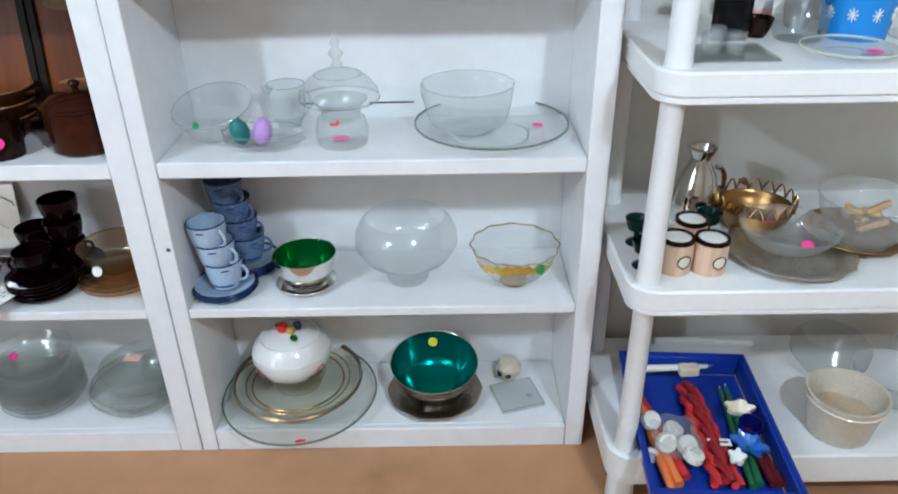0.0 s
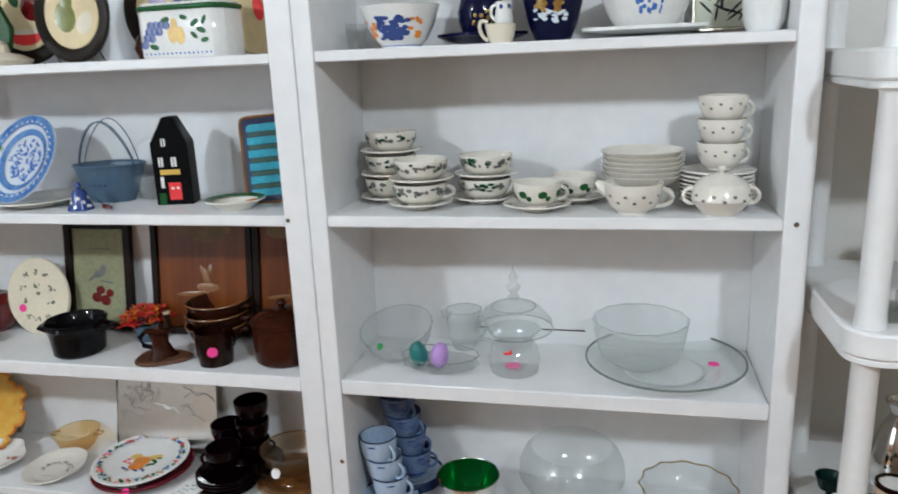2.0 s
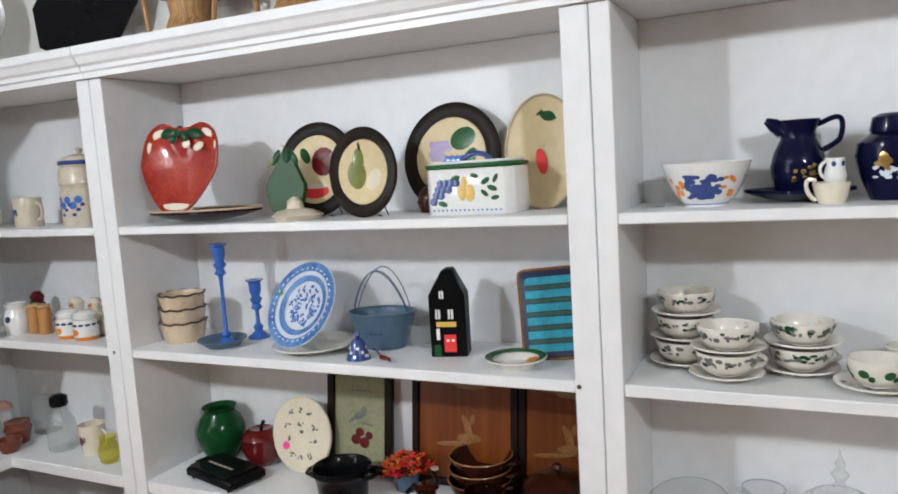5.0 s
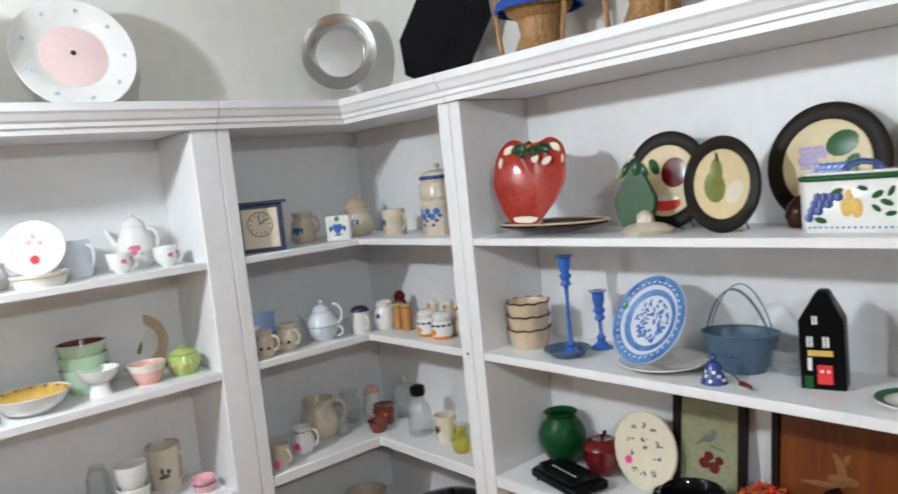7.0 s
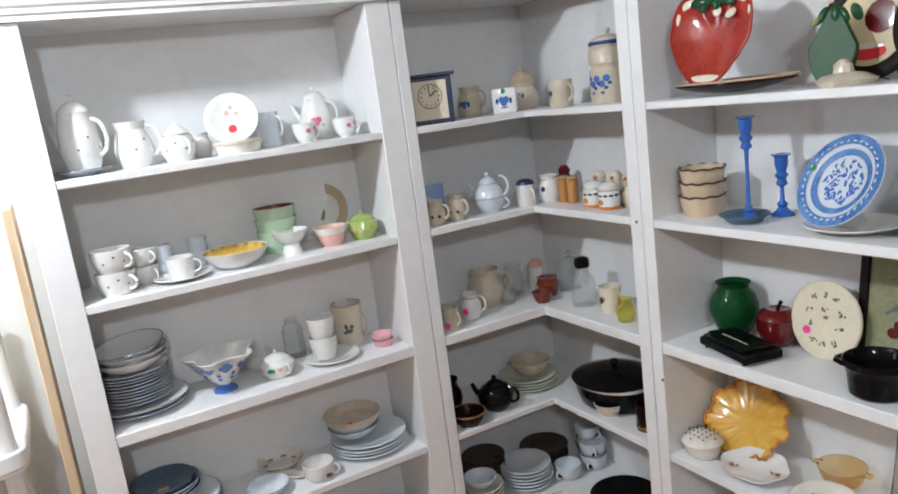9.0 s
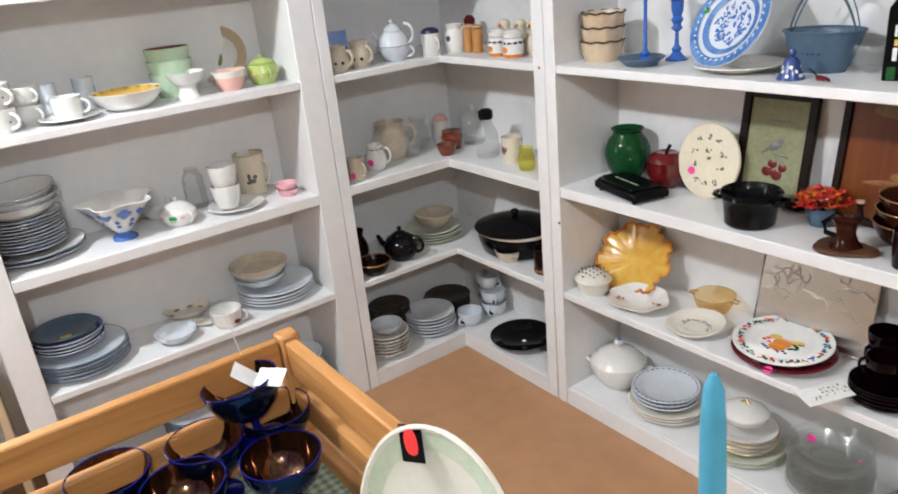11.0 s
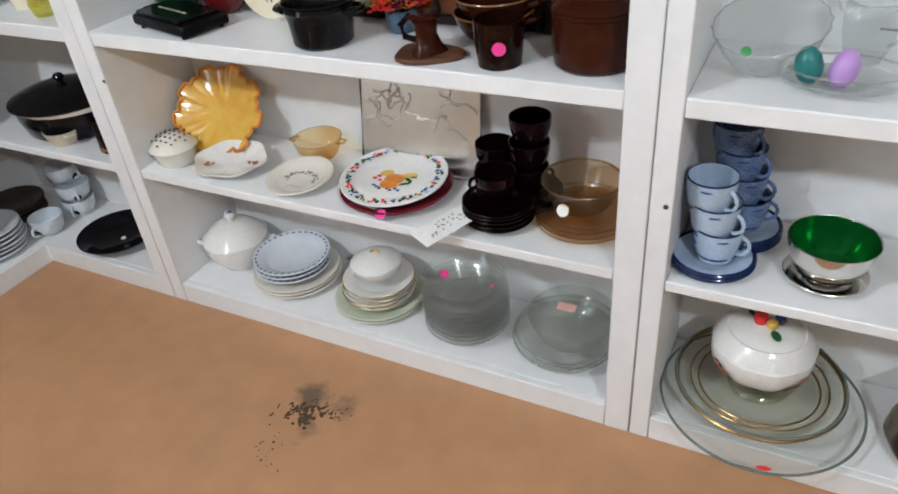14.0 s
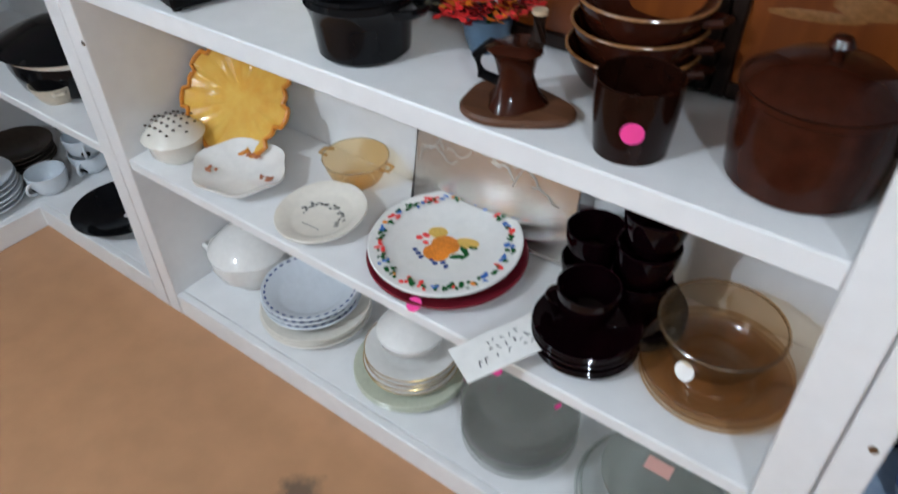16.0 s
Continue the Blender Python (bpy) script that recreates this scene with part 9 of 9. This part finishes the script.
def gingham():
    """Green and white woven checks."""
    m = material("green_gingham", (0.62, 0.70, 0.56), 0.85, bump=0.2, bump_scale=400)
    n, l = m.node_tree.nodes, m.node_tree.links
    b = n["Principled BSDF"]
    tc, sep = next(x for x in n if x.type == "TEX_COORD"), n.new("ShaderNodeSeparateXYZ")
    l.new(tc.outputs["Object"], sep.inputs[0])
    bands = []
    for axis in ("X", "Y"):
        mul, frac, gt = n.new("ShaderNodeMath"), n.new("ShaderNodeMath"), n.new("ShaderNodeMath")
        mul.operation, frac.operation, gt.operation = "MULTIPLY", "FRACT", "GREATER_THAN"
        mul.inputs[1].default_value, gt.inputs[1].default_value = 62.0, 0.5
        l.new(sep.outputs[axis], mul.inputs[0])
        l.new(mul.outputs[0], frac.inputs[0])
        l.new(frac.outputs[0], gt.inputs[0])
        bands.append(gt)
    add, half, mx = n.new("ShaderNodeMath"), n.new("ShaderNodeMath"), n.new("ShaderNodeMix")
    add.operation, half.operation, mx.data_type = "ADD", "MULTIPLY", "RGBA"
    half.inputs[1].default_value = 0.5
    l.new(bands[0].outputs[0], add.inputs[0])
    l.new(bands[1].outputs[0], add.inputs[1])
    l.new(add.outputs[0], half.inputs[0])
    l.new(half.outputs[0], mx.inputs["Factor"])
    mx.inputs["A"].default_value, mx.inputs["B"].default_value = (0.74, 0.77, 0.68, 1), (0.24, 0.36, 0.20, 1)
    l.new(mx.outputs["Result"], b.inputs["Base Color"])
    return m


bm = bmesh.new()
g = random.Random(88)
nx, ny = 40, 26
grid = [[bm.verts.new((X0 + 0.03 + (X1 - X0 - 0.06) * i / nx, Y0 + 0.03 + (Y1 - Y0 - 0.06) * j / ny, TB - 0.002 + 0.0015 * math.sin(i * 0.9 + j * 0.5))) for j in range(ny + 1)] for i in range(nx + 1)]
for i in range(nx):
    for j in range(ny):
        bm.faces.new((grid[i][j], grid[i + 1][j], grid[i + 1][j + 1], grid[i][j + 1]))
bmesh.ops.solidify(bm, geom=bm.faces[:], thickness=0.002)
lone("tablecloth", "green and white gingham cloth spread on the table", "tablecloth", bm, gingham(), Matrix())


def goblet(x, y, z, m=None):
    t = thing("carnival_goblet", "cobalt carnival-glass sherbet goblet with an iridescent coppery bowl", "goblet", m if m is not None else pose(x, y, z), "carnival goblets")
    part("foot", lathe([(0, 0), (0.040, 0), (0.041, 0.002), (0.030, 0.006), (0.010, 0.012), (0.0065, 0.022), (0.0065, 0.036), (0.010, 0.043), (0, 0.045)], 32), COBGLASS, t)
    part("bowl", lathe([(0.009, 0.042), (0.030, 0.049), (0.050, 0.068), (0.058, 0.090), (0.060, 0.108), (0.0595, 0.109)], 40), CARNIVAL, t)
    part("lining", lathe([(0.0594, 0.1088), (0.0565, 0.090), (0.0485, 0.069), (0.029, 0.051), (0, 0.046)], 40), COPPERY, t)
    part("lip", ring_mesh(0.0597, 0.0014, 0.109, 40, 5), COBGLASS, t)
    return t


GZ = TB + 0.001
for x, y in ((-0.615, -1.205), (-0.652, -1.339), (-0.734, -1.279), (-0.757, -1.419), (-0.610, -1.459), (-0.712, -1.547), (-0.740, -1.162)):
    goblet(x, y, GZ)
goblet(0, 0, 0, pose(-0.717, -1.197, GZ + 0.078, 6, -8, 0))
t = thing("paper_tag", "folded white paper tag on a string", "tag", pose(-0.702, -1.182, GZ + 0.198, 25, 12, 30))
part("tag", box(-0.028, 0.028, -0.015, 0.015, 0, 0.001), CARD, t, m=pose(0.02, 0, 0.004, 8, -22, 6))
part("flap", box(-0.022, 0.022, -0.014, 0.014, 0, 0.001), CARD, t, m=pose(-0.026, -0.008, -0.006, -10, 44, 14))
part("string", tube([(-0.05, 0.02, 0.0), (-0.06, 0.03, 0.03), (-0.075, 0.05, 0.058)], 0.0008, 4), CARD, t)
t = thing("green_platter", "oval sage-green rimmed platter with a floral centre, leaning on the rail", "platter", standing(-0.283, -1.148, GZ, 0.146, 9, 20))
part("body", relief(ellipse(0.111, 0.146, 56), 0.018, 0.008), IVORY, t)


def oval_band(f0, f1, z, dz=0.0006):
    bm = bmesh.new()
    a, b = ellipse(0.111 * f0, 0.146 * f0, 56), ellipse(0.111 * f1, 0.146 * f1, 56)
    za, zb = 0.008 - 0.018 * (1 - f0 ** 2.2) + dz, 0.008 - 0.018 * (1 - f1 ** 2.2) + dz
    va, vb = [bm.verts.new((x, y, za)) for x, y in a], [bm.verts.new((x, y, zb)) for x, y in b]
    for k in range(56):
        bm.faces.new((va[k], va[(k + 1) % 56], vb[(k + 1) % 56], vb[k]))
    return bm


part("green_rim", oval_band(0.955, 0.78, 0), glaze("pale_sage_glaze", (0.52, 0.60, 0.46), 0.15, second=(0.68, 0.70, 0.58), scale=10), t)
part("edge", tube([(x, y, 0.008) for x, y in ellipse(0.111, 0.146, 56)], 0.003, 6, closed=True), IVORY, t)
part("black_label", box(-0.016, 0.016, -0.022, 0.022, 0, 0.0015), BLACK, t, m=pose(-0.032, 0.119, 0.0075, -4, 0, 12))
part("red_label", blob_mesh([(-0.032, 0.121, 0.010, 0.019, 12)], 0.0098, 0.001, 14), REDSTICK, t)
part("handle_hole", blob_mesh([(-0.097, 0.01, 0.006, 0.022, 0)], 0.0072, 0.0006, 12), REDBROWN, t)
part("painted_spray", blob_mesh([(-0.012, 0.02, 0.006, 0.024, 20), (0.004, 0.036, 0.004, 0.018, -15), (-0.02, -0.01, 0.010, 0.008, 30), (0.006, 0.0, 0.006, 0.016, 10), (-0.026, 0.03, 0.004, 0.014, 60)], -0.009, 0.001), TAN, t)
t = thing("candelabra", "pale blue metal candelabra with cups", "candle holder", pose(0.060, -1.168, GZ))
PALEMETAL = material("pale_blue_enamel", (0.38, 0.47, 0.62), 0.35, vary=0.15)
part("base", lathe([(0, 0), (0.055, 0), (0.052, 0.008), (0.02, 0.02), (0.012, 0.05), (0.012, 0.16), (0, 0.16)], 28), PALEMETAL, t)
for dx, dz in ((0.019, 0.30), (-0.008, 0.315), (-0.036, 0.36)):
    part("arm", tube([(0, 0, 0.14), (dx * 0.6, 0.004, 0.15), (dx, 0.008, 0.18), (dx, 0.010, dz - 0.05)], 0.006, 7), PALEMETAL, t)
    part("cup", lathe([(0, 0), (0.008, 0.0), (0.013, 0.012), (0.017, 0.034), (0.014, 0.034), (0, 0.02)], 16), PALEMETAL, t, m=pose(dx, 0.010, dz - 0.055))
lone("teal_candle", "tall teal-blue taper candle", "candle", lathe([(0, 0), (0.0100, 0), (0.0092, 0.12), (0.0078, 0.235), (0.0062, 0.262), (0.0022, 0.272), (0, 0.273)], 20), WAXBLUE, pose(0.079, -1.158, GZ + 0.258, 0, -2, 0))
lone("teal_candle", "short burnt teal-blue candle with a dark wick", "candle", lathe([(0, 0), (0.0135, 0), (0.0132, 0.12), (0.011, 0.128), (0.004, 0.124), (0, 0.125)], 20), WAXBLUE, pose(0.052, -1.158, GZ + 0.277))
part("wick", tube([(0, 0, 0.124), (0.002, 0, 0.136)], 0.0014, 5), INK, bpy.data.objects["teal_candle.001"])
t = thing("candle_clip", "small white candle clip on a pale blue arm", "candle clip", pose(0.024, -1.158, GZ + 0.347))
part("clip", box(-0.005, 0.005, -0.004, 0.004, 0.034, 0.048, 0.0015), CARD, t)
part("stem", tube([(0, 0, 0), (0, 0, 0.034)], 0.004, 6), PALEMETAL, t)
for dx in (0.0, 0.034):
    lone("cordial_glass", "tiny clear cordial glass on the table by the rail", "glass", lathe(shell([(0, 0), (0.017, 0), (0.003, 0.006), (0.003, 0.10), (0.013, 0.125), (0.015, 0.175), (0.013, 0.175), (0.010, 0.125), (0, 0.11)]), 18), CLEAR, pose(-0.262 + dx, -1.125, GZ), "cordial glasses")
t = thing("fish_figurine", "small cream and brown glazed fish figurine", "figurine", pose(-0.557, -1.282, GZ, 0, 0, -15))
part("body", lathe([(0, -0.042), (0.014, -0.034), (0.022, -0.010), (0.018, 0.016), (0.006, 0.034), (0, 0.036)], 20, m=pose(0, 0, 0.016, 0, 90, 0)), STONE, t)
part("tail", blob_mesh([(0.05, 0.0, 0.018, 0.012, 0), (0.058, 0.008, 0.012, 0.006, 40)], 0.016, 0.006), TAN, t)

# ---- window, trim and wear ----
t = thing("window", "bright white-framed window in the side wall", "window", None, kind="structure")
wx = LBACK - 0.055
for y0, y1, z0, z1 in ((WY0, WY0 + 0.05, WZ0, WZ1), (WY1 - 0.05, WY1, WZ0, WZ1), (WY0 + 0.051, WY1 - 0.051, WZ0, WZ0 + 0.05), (WY0 + 0.051, WY1 - 0.051, WZ1 - 0.05, WZ1), (WY0 + 0.051, WY1 - 0.051, (WZ0 + WZ1) / 2 - 0.02, (WZ0 + WZ1) / 2 + 0.02)):
    part("window_frame", box(wx - 0.02, wx + 0.02, y0, y1, z0, z1, 0.003), PAINT, t)
ob = part("pane", box(wx - 0.003, wx + 0.003, WY0 + 0.051, WY1 - 0.051, WZ0 + 0.051, WZ1 - 0.051), CLEAR, t)
ob.visible_shadow = False
part("window_sill", box(LBACK - 0.03, LBACK + 0.05, WY0 - 0.03, WY1 + 0.03, WZ0 - 0.025, WZ0 - 0.001, 0.003), PAINT, t)
t = thing("door_casing", "pale pine board standing beside the bookcase", "board", pose(-1.93, -1.545, 0))
part("board", box(-0.10, 0.10, -0.012, 0.012, 0, 1.42, 0.003), wood("raw_pine", (0.56, 0.40, 0.24), (0.70, 0.54, 0.36), "Z", 4, 0.55), t)
t = thing("scuff_marks", "dark scraped marks on the painted floor", "stain", pose(-0.70, -0.225, 0.0006), kind="structure")
g = random.Random(99)
marks = []
for cx, cy, sx, sy, cnt, s in ((0, 0, 0.028, 0.016, 70, 0.008), (0.05, 0.035, 0.035, 0.014, 30, 0.005), (-0.03, -0.10, 0.022, 0.030, 12, 0.004), (0.01, -0.16, 0.030, 0.020, 8, 0.003)):
    for _ in range(cnt):
        marks.append((cx + g.gauss(0, sx), cy + g.gauss(0, sy), s * g.uniform(0.3, 1.3), s * g.uniform(0.2, 0.7), g.uniform(0, 180)))
tagged(part("scuffs", blob_mesh(marks, 0, 0.0003, 7), material("scraped_brown", (0.075, 0.045, 0.022), 0.8, vary=0.4, scale=60), t), kind="stuff")
for x, z in ((-0.046, 1.131), (-1.262, 0.66), (0.93, 1.131), (-1.322, 1.13), (0.028, 0.58)):
    lone("screw_head", "small dark screw head in the painted upright", "screw", lathe([(0, 0.0018), (0.0045, 0.0012), (0.005, 0)], 10), PEWTER, pose(x, 0.0, z, 90, 0, 0), "screws")
